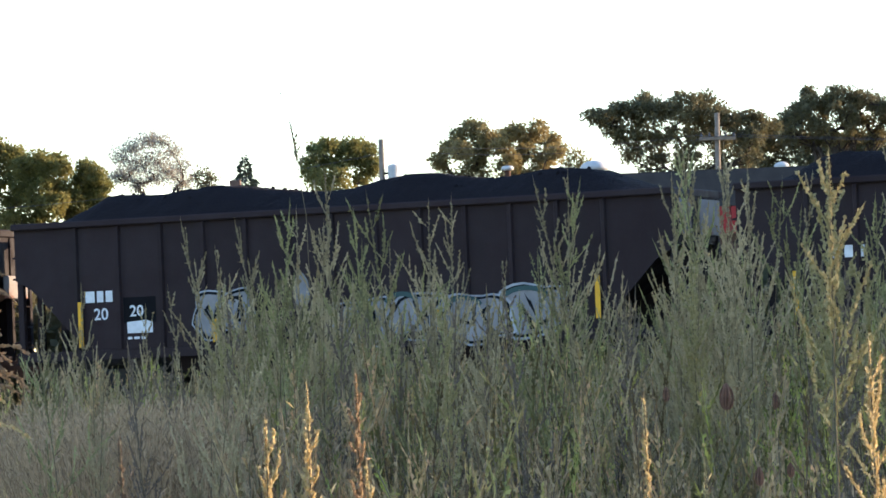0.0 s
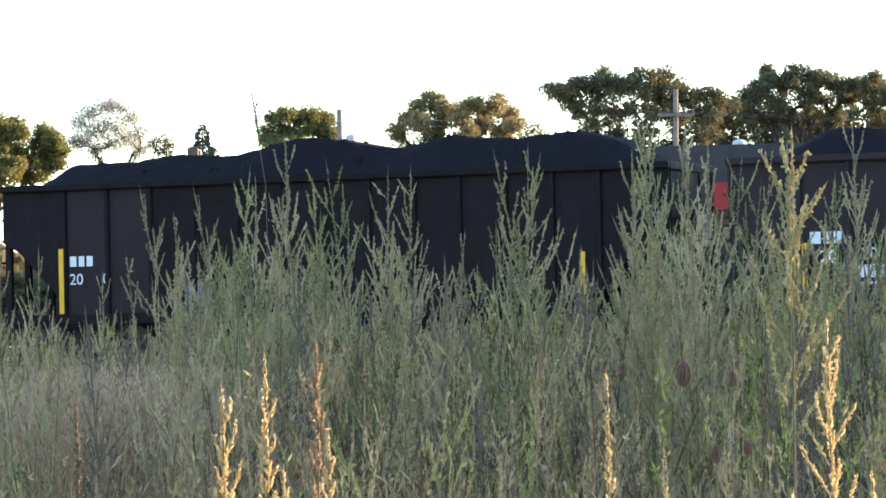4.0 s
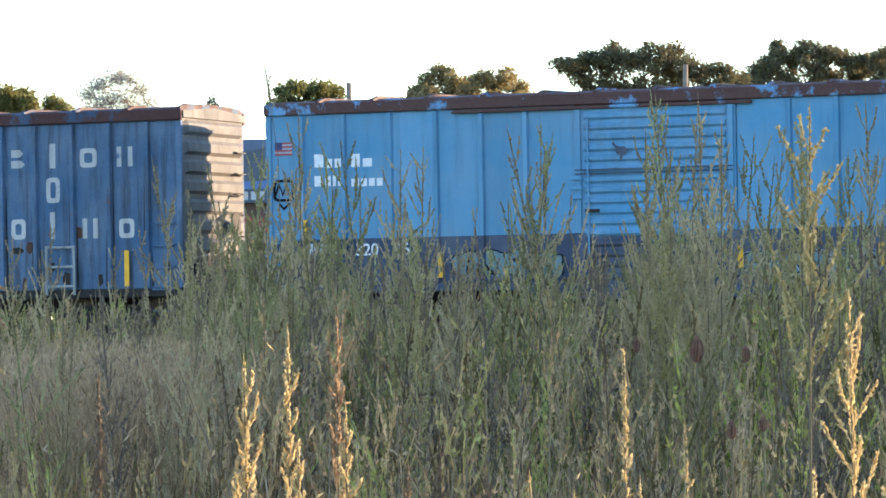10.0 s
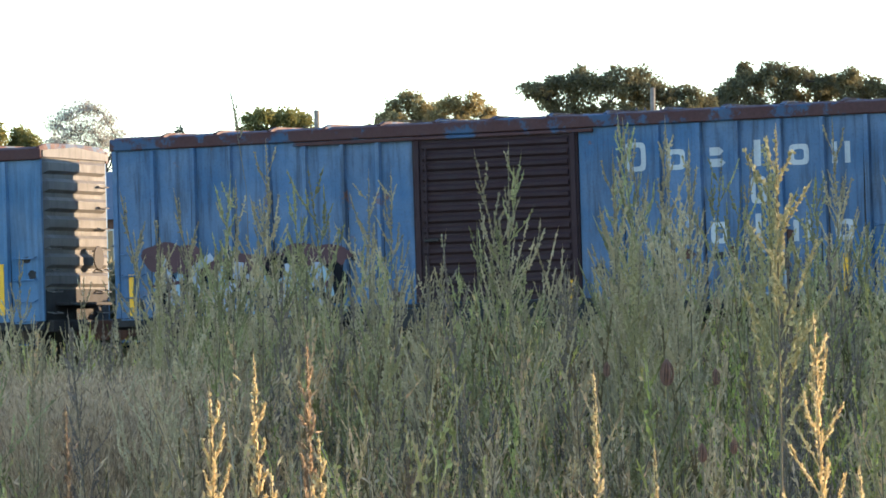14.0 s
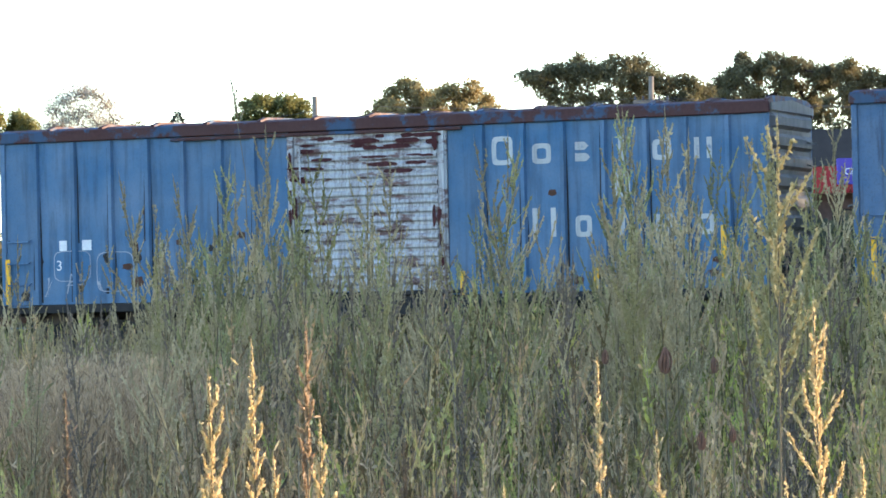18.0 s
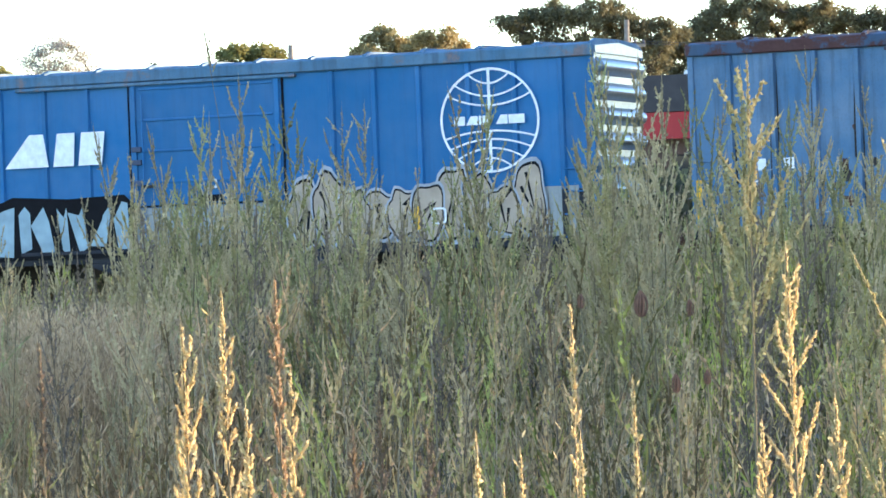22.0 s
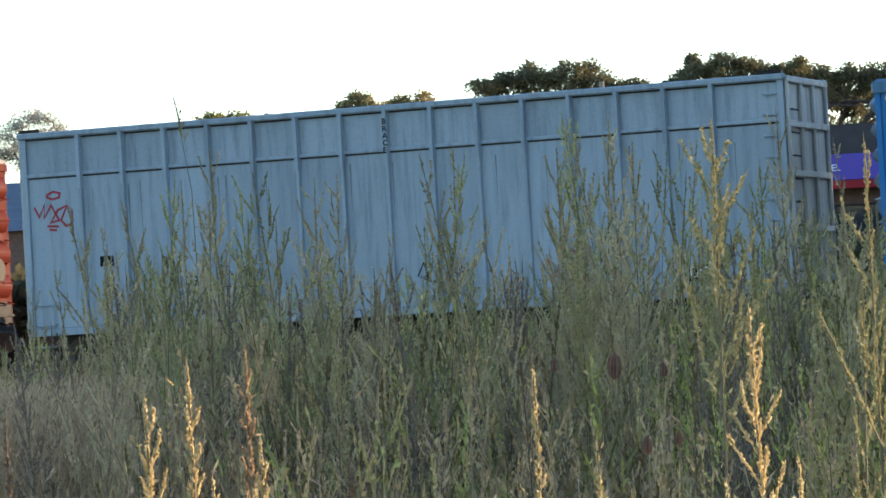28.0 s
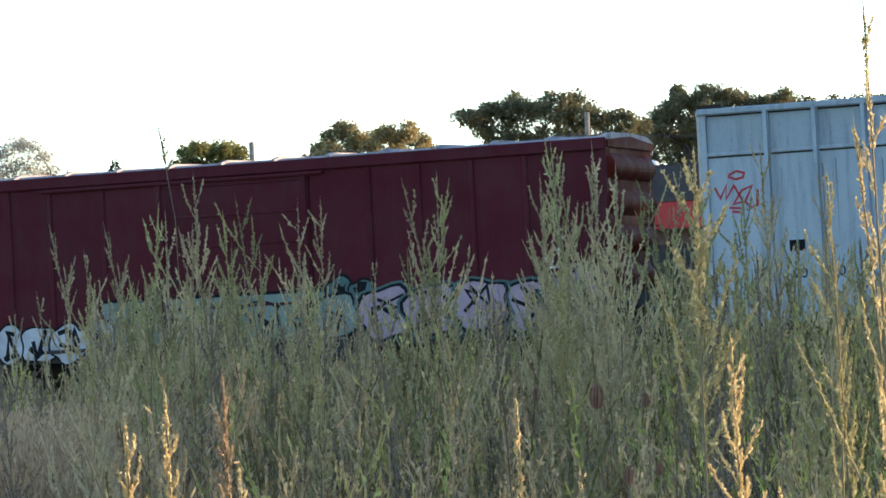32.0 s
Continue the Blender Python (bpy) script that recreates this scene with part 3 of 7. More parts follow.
def running_gear(car, length, inset=1.75):
    """Two trucks with turning wheelsets, the sills and the couplers."""
    part("centre_sill", boxed(0.2, length - 0.2, 1.2, 1.7, 0.62, 0.95, bevel=0.02), IRON, car)
    for cx in (inset, length - inset):
        truck = part("truck", boxed(cx - 0.16, cx + 0.16, 0.45, 2.45, 0.48, 0.82, bevel=0.03), IRON, car, "cast-iron truck with two wheelsets")
        for y in (0.42, 2.30):
            prof = [(-1.05, 0.62), (-1.05, 0.38), (-0.72, 0.38), (-0.42, 0.20), (0.42, 0.20), (0.72, 0.38), (1.05, 0.38), (1.05, 0.62), (0.55, 0.74), (-0.55, 0.74)]
            part("side_frame", loft([[(cx + x, y + d, z) for x, z in prof] for d in (0, 0.18)]), IRON, truck)
            for sx in (-0.15, 0.0, 0.15):
                part("spring", lathe([(0.05, 0.34), (0.065, 0.40), (0.05, 0.45), (0.065, 0.50), (0.05, 0.56), (0.065, 0.60), (0.05, 0.64)], sides=10), RUST_IRON, truck).location = (cx + sx, y + 0.02, 0)
        for dx in (-0.88, 0.88):
            prof = [(0.08, -0.86), (0.08, -0.80), (0.16, -0.79), (0.17, -0.775), (0.37, -0.77), (0.455, -0.78), (0.455, -0.765), (0.42, -0.65), (0.33, -0.66), (0.19, -0.70), (0.17, -0.66), (0.085, -0.64)]
            ws = part("wheelset", lathe(prof + [(r, -h) for r, h in prof[::-1]], axis="y", sides=28), TREAD, truck, "steel wheelset on its axle")
            WHEELS.append((ws, cx + dx))
            for y, s in ((-0.88, 1), (0.88, 1)):
                bm = bmesh.new()
                for k in range(3):
                    a = k * math.tau / 3
                    ring = [(0.05 * math.cos(j * math.tau / 6) + 0.045 * math.cos(a), y + d, 0.05 * math.sin(j * math.tau / 6) * 0.5 + 0.045 * math.sin(a)) for d in (-0.02, 0.02) for j in range(6)]
                    v = [bm.verts.new(p) for p in ring]
                    bm.faces.new(v[:6][::-1]), bm.faces.new(v[6:])
                    for j in range(6):
                        bm.faces.new((v[j], v[(j + 1) % 6], v[6 + (j + 1) % 6], v[6 + j]))
                part("bearing_cap", bm, IRON, ws)
    for x, s in ((0.0, -1), (length, 1)):
        prof = [(x, 1.36, 0.72), (x, 1.54, 0.72), (x, 1.54, 0.98), (x, 1.36, 0.98)]
        rings = [prof]
        for d, k in ((0.35, 1.0), (0.45, 1.5), (0.72, 1.5), (0.80, 0.9)):
            rings.append([(x + s * d, 1.45 + (q[1] - 1.45) * k, 0.85 + (q[2] - 0.85) * k) for q in prof])
        part("coupler", loft(rings), RUST_IRON, car, "rusty knuckle coupler")
        part("air_hose", tube([(x + s * 0.1, 1.9, 0.85), (x + s * 0.35, 1.85, 0.6), (x + s * 0.62, 1.7, 0.5), (x + s * 0.74, 1.5, 0.62)], [0.03] * 4), BLACK, car)


def ladder(car, x, z0, z1, w, material, end=None, step=0.42, y=-0.10):
    """Rungs on the side (end None) or on an end wall (end: its x, rungs across y)."""
    rung = 0.016
    n = int((z1 - z0) / step) + 1
    for i in range(n):
        z = z0 + i * step
        if end is None:
            pts = [(x, 0, z + 0.03), (x, y, z), (x + w, y, z), (x + w, 0, z + 0.03)]
        else:
            pts = [(end[0], x, z + 0.03), (end[1], x, z), (end[1], x + w, z), (end[0], x + w, z + 0.03)]
        part("rung", tube(pts, [rung] * 4, 5), material, car)


def tape(car, x, z0, z1, w=0.10, y=-0.072):
    part("reflector", boxed(x - w / 2, x + w / 2, y, y + 0.012, z0, z1), YELLOW, car, "yellow reflective strip")


def corrugated_end(x, s, z0, z1, waves, depth, y0=0.04, y1=WIDE - 0.04, shape="trap"):
    """A ribbed end wall at x that faces s (+1 ahead, -1 behind)."""
    prof = [(x, z0)]
    h = (z1 - z0) / waves
    for i in range(waves):
        z = z0 + i * h
        if shape == "round":
            prof += [(x + s * depth * math.sin(math.pi * k / 8) ** 0.8, z + h * (0.10 + 0.72 * k / 8)) for k in range(9)]
        else:
            prof += [(x, z + 0.12 * h), (x + s * depth, z + 0.30 * h), (x + s * depth, z + 0.72 * h), (x, z + 0.90 * h)]
    prof += [(x, z1), (x - s * 0.06, z1), (x - s * 0.06, z0)]
    inset = 0.16
    rings = [[(x + (px - x) * 0.0 if px != x - s * 0.06 else px, y0, z) for px, z in prof],
             [(px, y0 + inset, z) for px, z in prof], [(px, y1 - inset, z) for px, z in prof],
             [(x if px != x - s * 0.06 else px, y1, z) for px, z in prof]]
    return loft(rings)


def boxcar(label, back, length, ribs, door, mats, eave=4.30, sill=1.06, band=None, waves=7, end_shape="trap", end_depth=0.09, door_ribs=16, rib_depth=0.06,
           door_style="corrugated", rib_mat=None, low_door=None):
    """mats: side, door, roof edge, end, band."""
    car = thing("boxcar", label, "boxcar", "cars of the freight train", TRACK @ Matrix.Translation((back, 0, 0)))
    MOVING.append((car, back))
    side, door_mat, edge, end_mat, band_mat = mats
    low_door = low_door or band_mat
    trim = side if edge is WHITE_ROOF else edge
    running_gear(car, length)
    d0, d1 = door
    stops = sorted([0.0, length, d0, d1] + list(ribs))
    stops = [s for i, s in enumerate(stops) if i == 0 or s - stops[i - 1] > 0.12]
    for a, b in zip(stops, stops[1:]):
        if a >= d0 - 0.05 and b <= d1 + 0.05:
            continue
        lo = band if band else sill
        part("side_panel", boxed(a, b - 0.004, 0.0, 0.05, lo, eave, bevel=0.004), side, car)
        if band:
            part("lower_panel", boxed(a, b - 0.004, 0.002, 0.05, sill, band - 0.003, bevel=0.004), band_mat, car)
    for x in ribs:
        post = part("side_post", half_round(x - 0.065, x + 0.065, band or sill, eave - 0.02, rib_depth), rib_mat or side, car)
        if band:
            part("post_foot", half_round(x - 0.065, x + 0.065, sill, band, rib_depth), band_mat, post)
    for x in (0.0, length - 0.11):
        part("corner_post", boxed(x, x + 0.11, -0.03, 0.06, sill, eave, bevel=0.01), side, car)
    part("far_side", boxed(0, length, WIDE - 0.05, WIDE, sill, eave), side, car)
    part("floor", boxed(0.05, length - 0.05, 0.05, WIDE - 0.05, sill - 0.02, sill + 0.08), IRON, car)
    part("side_sill", boxed(0.02, length - 0.02, -0.015, 0.10, sill - 0.17, sill - 0.004, bevel=0.012), band_mat if band else GRIME_AND_SHADE, car)
    part("drop_sill", loft([[(d0 - 1.1, y, sill - 0.17), (d0 - 0.6, y, sill - 0.36), (d1 + 0.6, y, sill - 0.36), (d1 + 1.1, y, sill - 0.17)] for y in (0.0, 0.08)]), band_mat if band else GRIME_AND_SHADE, car)
    # roof: shallow gable in pressed panels, with a hanging edge
    peak = eave + 0.30
    n = 14
    for i in range(n):
        a, b = length * i / n, length * (i + 1) / n
        prof = [(-0.05, eave + 0.20), (0.25, eave + 0.27), (WIDE / 2, peak), (WIDE - 0.25, eave + 0.27), (WIDE + 0.05, eave + 0.20), (WIDE + 0.05, eave + 0.16), (-0.05, eave + 0.16)]
        part("roof_panel", loft([[(x, y, z) for y, z in prof] for x in (a, b - 0.02)]), edge, car)
        part("roof_seam", loft([[(x, y, z + 0.05) for y, z in prof[:5]] + [(x, WIDE + 0.055, eave + 0.18), (x, -0.055, eave + 0.18)] for x in (b - 0.07, b + 0.01 if i < n - 1 else b)]), edge, car)
    part("roof_edge", boxed(-0.02, length + 0.02, -0.075, 0.03, eave - 0.005, eave + 0.22, bevel=0.02), trim, car, "worn roof edge")
    part("far_roof_edge", boxed(-0.02, length + 0.02, WIDE - 0.03, WIDE + 0.075, eave, eave + 0.22), edge, car)
    for x, s in ((0.0, -1), (length, 1)):
        part("end_wall", corrugated_end(x, s, sill + 0.62, eave + 0.05, waves, end_depth, shape=end_shape), end_mat, car, "ribbed steel end wall")
        part("lower_end_sheet", boxed(min(x, x - 0.06 * s), max(x, x - 0.06 * s), 0.04, WIDE - 0.04, sill, sill + 0.616), GRIME_AND_SHADE, car, "dark lower end sheet")
        part("end_platform", boxed(min(x, x + 0.30 * s), max(x, x + 0.30 * s), 0.5, WIDE - 0.5, sill + 0.30, sill + 0.36, bevel=0.008), GRIME_AND_SHADE, car)
        cap = [(0.0, eave + 0.05), (WIDE, eave + 0.05), (WIDE, eave + 0.18), (WIDE / 2, peak - 0.02), (0.0, eave + 0.18)]
        part("end_gable", loft([[(x + k * s, y, z) for y, z in cap] for k in (-0.04, 0.05)]), end_mat, car)
        part("end_sill", boxed(min(x, x + 0.14 * s), max(x, x + 0.14 * s), 0.1, WIDE - 0.1, sill - 0.22, sill + 0.02, bevel=0.02), IRON, car)
        ladder(car, 0.12, sill + 0.15, sill + 1.6, 0.42, end_mat, end=(x, x + s * 0.13))
        ladder(car, 2.30, sill + 0.15, eave - 0.2, 0.42, end_mat, end=(x, x + s * 0.13))
    ladder(car, 0.16, sill - 0.45, sill + 1.5, 0.46, side)
    ladder(car, length - 0.62, sill - 0.45, sill + 1.5, 0.46, side)
    wheel = part("brake_wheel", lathe([(0.20, 0.0), (0.22, 0.015), (0.24, 0.0), (0.22, -0.015)], axis="y", sides=20), IRON, car)
    wheel.rotation_euler, wheel.location = (0, 0, radians(90)), (length + 0.22, 2.0, 2.3)
    # door on its rails
    top = eave - 0.06
    low = band if band else sill + 0.10
    leaf = part("door", boxed(d0 + 0.006, d1 - 0.010, -0.035, 0.03, low, top, bevel=0.01), door_mat, car, "sliding steel door")
    if band:
        part("lower_door_sheet", boxed(d0 + 0.006, d1 - 0.010, -0.035, 0.03, sill + 0.10, low - 0.003, bevel=0.01), low_door, leaf)
    h = (top - sill - 0.24) / door_ribs
    for i in range(door_ribs):
        z = sill + 0.18 + i * h
        if door_style == "corrugated":
            prof = [(-0.035, z + 0.12 * h), (-0.085, z + 0.35 * h), (-0.085, z + 0.65 * h), (-0.035, z + 0.88 * h)]
        else:
            prof = [(-0.035, z + 0.90 * h), (-0.06, z + 0.92 * h), (-0.06, z + 0.97 * h), (-0.035, z + 0.99 * h)]
        part("door_rib", loft([[(x, y, zz) for y, zz in prof] for x in (d0 + 0.22, d1 - 0.20)]), low_door if band and z + 0.5 * h < low else door_mat, leaf)
    for x in (d0 + 0.05, d1 - 0.15):
        part("door_stile", boxed(x, x + 0.10, -0.075, -0.03, low, top, bevel=0.01), door_mat, leaf)
    part("lock_bar", tube([(d0 + 0.30, -0.11, sill + 0.3), (d0 + 0.30, -0.11, top - 0.2)], [0.018] * 2), door_mat, leaf)
    part("lock_handle", boxed(d0 + 0.24, d0 + 0.52, -0.14, -0.10, 2.3, 2.36, bevel=0.008), IRON, leaf)
    part("door_track", boxed(d0 - 2.4, d1 + 0.3, -0.10, 0.0, eave - 0.085, eave - 0.02, bevel=0.01), trim, car)
    part("lower_door_track", boxed(d0 - 2.4, d1 + 0.3, -0.09, 0.0, sill + 0.02, sill + 0.09, bevel=0.01), band_mat if band else GRIME_AND_SHADE, car)
    return car


def local(back, *xs):
    return [round(x - back, 3) for x in xs]


# 1. faded sky-blue boxcar
b0 = -7.33
c = boxcar("faded sky-blue steel boxcar with rusted roof edge and round white badge", b0, 15.65,
           local(b0, -6.59, -5.73, -4.78, -3.85, -2.94, -2.05, 3.04, 3.94, 4.88, 5.76, 6.70, 7.61), local(b0, -1.1, 2.05),
           (SKY_BLUE, SKY_BLUE, RUSTY_ROOF, END_BLUE, NAVY), band=1.92, waves=5, end_depth=0.11, door_ribs=15)
globe(c, 6.25 - b0, 3.18, 1.06)
flag(c, -7.15 - b0, 3.54, 0.36, 0.25)
x = -6.34 - b0
bars(c, x, 3.29, 0.25, (0.19,), gap=0.04)
bars(c, x + 0.24, 3.28, 0.17, (0.13, 0.13), gap=0.05)
bars(c, x + 0.76, 3.28, 0.25, (0.18,), gap=0.04)
bars(c, x + 1.0, 3.28, 0.16, (0.19,), gap=0.04)
bars(c, x, 2.93, 0.20, (0.17, 0.12, 0.06, 0.06), gap=0.045)
bars(c, x + 0.76, 2.91, 0.15, (0.16, 0.12, 0.12, 0.12), gap=0.04)
bars(c, -6.48 - b0, 1.62, 0.22, (0.18, 0.14, 0.16), gap=0.05, y=-0.010)
letters("320", -5.52 - b0, 1.60, 0.23, c, bold=0.004)
letters("26", -4.72 - b0, 1.60, 0.23, c, bold=0.004)
for xx, za, zb in ((-6.52, 1.18, 2.30), (-3.77, 1.15, 1.62), (2.10, 1.22, 1.63), (4.74, 1.2, 1.62), (7.4, 1.2, 2.2)):
    tape(c, xx - b0, za, zb)
mark("graffiti", c, BLACK, ("ring", -7.20 - b0, -6.76 - b0, 2.66, 3.08, 0.05), *stroke([(-7.15 - b0, 2.78), (-7.08 - b0, 3.0), (-7.0 - b0, 2.78), (-6.92 - b0, 3.0), (-6.84 - b0, 2.74)], 0.045),
     *stroke([(-7.08 - b0, 2.62), (-6.98 - b0, 2.52), (-6.86 - b0, 2.62)], 0.045), y=-0.011, label="small round black scrawl")
mark("rust_hole", c, NAVY, ("poly", [(x - b0, z) for x, z in ((-0.33, 3.56), (-0.30, 3.60), (-0.26, 3.53), (-0.20, 3.50), (-0.07, 3.50), (-0.03, 3.44), (-0.05, 3.37), (-0.12, 3.33), (-0.14, 3.24), (-0.17, 3.24), (-0.18, 3.33), (-0.25, 3.38), (-0.27, 3.48))]), y=-0.089, label="dark torn patch in the door")
for k in range(2):
    part("door_bar", boxed(-1.06 - b0, 2.0 - b0, -0.098, -0.085, 3.00 + 0.075 * k, 3.025 + 0.075 * k), NAVY, c, "dark bar across the door")
for zz in (2.55, 2.72, 2.9):
    part("door_bracket", boxed(-1.16 - b0, -0.92 - b0, -0.12, -0.07, zz, zz + 0.07, bevel=0.01), SKY_BLUE, c)
mark("rust_streak", c, RUST_IRON, ("poly", [(-1.71 - b0, 1.95), (-1.68 - b0, 1.95), (-1.665 - b0, 2.5), (-1.65 - b0, 2.9), (-1.67 - b0, 3.2), (-1.68 - b0, 3.6), (-1.70 - b0, 3.1), (-1.73 - b0, 2.7)]), y=-0.012)
spray(c, 11, -3.5 - b0, -1.4 - b0, 1.12, 1.62, AQUA, BLACK, 4)
spray(c, 12, 2.2 - b0, 4.7 - b0, 1.12, 1.50, AQUA, BLACK, 5, CHALK, inner=0.05, knots=2)
panel = part("panel_patch", boxed(4.95 - b0, 6.38 - b0, -0.010, 0.0, 1.22, 1.87), MAROON, c, "maroon repair panel with small pale print")
for k in range(3):
    for j in range(4):
        bars(panel, 5.05 + 0.33 * j - b0, 1.36 + 0.16 * k, 0.045, (0.09, 0.07), CHALK, 0.03, y=-0.014)

# 2. dull blue boxcar, dark brown door
b0 = -24.87
c = boxcar("dull blue ribbed boxcar with dark brown corrugated door", b0, 15.75,
           local(b0, -24.0, -23.14, -22.38, -21.59, -20.82, -20.04, -19.32, -14.55, -13.79, -13.01, -12.28, -11.47, -10.67, -9.85), local(b0, -18.63, -15.33),
           (DULL_BLUE, BROWN_DOOR, BROWN_ROOF, END_GREY, DULL_BLUE), waves=7, end_depth=0.065, door_ribs=15, rib_depth=0.085)


def block(x0, x1, z0, z1, cut=0.0, lean=0.0):
    """A plain block with clipped right-hand corners."""
    return ("poly", [(x0, z0), (x1 - cut, z0), (x1, z0 + cut), (x1 + lean, z1 - cut), (x1 - cut + lean, z1), (x0 + lean, z1)])


def worn_shapes(c, o):
    """Two rows of plain worn white blocks, bars and rings, one of them between the rows."""
    for dx, kind, w, z0, z1 in ((0.0, "ring", 0.42, 3.44, 3.98), (0.80, "ring", 0.37, 3.44, 3.82), (1.64, "block", 0.30, 3.46, 3.82), (2.48, "bar", 0.13, 3.44, 3.92), (3.14, "ring", 0.37, 3.43, 3.81), (3.94, "pair", 0.34, 3.43, 3.82),
                                (2.40, "ring", 0.30, 2.76, 3.26), (0.78, "pair", 0.46, 2.08, 2.62), (1.62, "ring", 0.32, 2.06, 2.46), (2.47, "bar", 0.11, 2.06, 2.58), (3.18, "pair", 0.33, 2.05, 2.44), (3.97, "ring", 0.33, 2.04, 2.42)):
        x = o + dx
        if kind == "ring":
            shapes = [("ring", x, x + w, z0, z1, 0.092)]
        elif kind == "pair":
            shapes = [block(x, x + 0.10, z0, z1), block(x + w - 0.10, x + w, z0, z1)]
        elif kind == "bar":
            shapes = [block(x, x + w, z0, z1)]
        else:
            shapes = [block(x, x + w, z0, (z0 + z1) / 2 - 0.03, 0.08), block(x, x + w * 0.9, (z0 + z1) / 2 + 0.03, z1, 0.08)]
        mark("painted_shape", c, WORN_WHITE, *shapes, label="worn white painted shape")


worn_shapes(c, -14.45 - b0)
for xx in (-12.05, -11.45):
    part("grab_frame", boxed(xx - b0, xx + 0.06 - b0, -0.12, -0.088, 0.95, 1.92, bevel=0.01), SILVER_BAND, c, "dusty pale ladder frame")
for zz in (1.10, 1.48, 1.86):
    part("grab_rung", boxed(-11.99 - b0, -11.45 - b0, -0.116, -0.092, zz, zz + 0.05, bevel=0.01), SILVER_BAND, c)
wild(c, 21, -24.1 - b0, -20.1 - b0, 1.0, 2.32)
for xx, za, zb in ((-20.97, 1.10, 1.52), (-15.55, 1.1, 1.5), (-10.3, 1.1, 1.8), (-24.5, 1.1, 1.9)):
    tape(c, xx - b0, za, zb)
rib_streaks(c, b0, (-24.0, -23.14, -22.38, -21.59, -20.82, -20.04, -19.32, -14.55, -13.79, -13.01, -12.28, -11.47, -10.67, -9.85), 25, IRON)
rr = random.Random(23)
for k in range(26):
    xx, zz = rr.choice((rr.uniform(-24.6, -18.9), rr.uniform(-15.2, -9.3))), 1.15 + 1.1 * rr.random() ** 1.8
    mark("rust_patch", c, rr.choice((IRON, RUST_IRON, IRON)), ("poly", blob(rr, xx - b0, zz, rr.uniform(0.10, 0.34), rr.uniform(0.12, 0.32))), y=-0.0045)

# 3. weathered blue boxcar, rusted white door
b0 = -42.02
c = boxcar("weathered blue ribbed boxcar with rust-stained white door", b0, 15.61,
           local(b0, -41.24, -40.43, -39.64, -38.85, -38.09, -37.30, -36.61, -31.97, -31.16, -30.38, -29.58, -28.76, -28.0, -27.19), local(b0, -35.92, -32.66),
           (MID_BLUE, RUSTY_WHITE, BROWN_ROOF, END_GREY, MID_BLUE), eave=4.22, waves=7, end_depth=0.065, door_ribs=17, rib_depth=0.085)
worn_shapes(c, -31.78 - b0)
rr = random.Random(33)
for k in range(46):
    top_band = k < 30
    xx = rr.uniform(-35.7, -32.9) if top_band else rr.choice((-35.8, -32.85)) + rr.uniform(-0.08, 0.08)
    zz = 4.08 - 0.85 * rr.random() ** 1.7 if top_band else rr.uniform(1.5, 4.0)
    w, h = (rr.uniform(0.15, 0.65), rr.uniform(0.03, 0.10)) if top_band else (rr.uniform(0.05, 0.12), rr.uniform(0.1, 0.45))
    mark("rust_patch", c, MAROON_RUST, ("poly", blob(rr, xx - b0, zz, w, h, n=14, lobes=4)), y=-0.0875 - 0.0002 * k)
bars(c, -40.77 - b0, 2.10, 0.20, (0.16,), y=-0.01)
bars(c, -40.28 - b0, 2.10, 0.20, (0.20,), y=-0.01)
letters("3", -40.85 - b0, 1.72, 0.20, c)
mark("graffiti", c, CHALK, ("ring", -39.98 - b0, -39.18 - b0, 1.28, 2.06, 0.016), ("ring", -40.9 - b0, -40.1 - b0, 1.5, 2.1, 0.014), y=-0.011, label="thin white sprayed rings")
for k in range(3):
    r = random.Random(31 + k)
    cx = -40.9 + 0.45 * k - b0
    mark("graffiti", c, CHALK, *stroke([(cx + r.uniform(-0.2, 0.2), r.uniform(1.15, 1.7)) for _ in range(5)], 0.03), y=-0.010)
for xx, za, zb in ((-41.87, 1.08, 1.96), (-32.39, 1.05, 1.49), (-29.76, 1.09, 1.48), (-27.3, 1.2, 2.2), (-35.8, 1.1, 1.5)):
    tape(c, xx - b0, za, zb)
for xx, zz in ((-38.2, 2.2), (-38.9, 2.8), (-36.9, 2.3), (-30.6, 2.9)):
    mark("rust_patch", c, RUST_IRON, ("poly", blob(random.Random(int(-xx * 7)), xx - b0, zz, 0.16, 0.12)), y=-0.006)

rr = random.Random(24)
for k in range(24):
    xx, zz = rr.choice((rr.uniform(-41.8, -36.2), rr.uniform(-32.4, -26.6))), 1.15 + 1.2 * rr.random() ** 1.8
    mark("rust_patch", c, rr.choice((IRON, RUST_IRON, GRIME_AND_SHADE)), ("poly", blob(rr, xx - b0, zz, rr.uniform(0.08, 0.26), rr.uniform(0.10, 0.24))), y=-0.0045)
rib_streaks(c, b0, (-41.24, -40.43, -39.64, -38.85, -38.09, -37.30, -36.61, -31.97, -31.16, -30.38, -29.58, -28.76, -28.0, -27.19), 26, IRON)

# 4. fresh blue boxcar
b0 = -59.51
c = boxcar("bright blue boxcar with heavy white blocks and graffiti on its base", b0, 15.68,
           local(b0, -58.67, -57.76, -56.88, -56.02, -55.07, -54.15, -49.04, -48.18, -47.28, -46.29, -45.38, -44.47), local(b0, -53.25, -50.05),
           (DEEP_BLUE, DEEP_BLUE, BLUE_ROOF, GALVANISED, BLACK_BAND), eave=4.36, band=1.92, waves=6, end_shape="round", end_depth=0.16, door_ribs=5, door_style="plain", low_door=SILVER_BAND)
globe(c, -45.87 - b0, 3.26, 0.98)
flag(c, -59.29 - b0, 3.49, 0.40, 0.25)
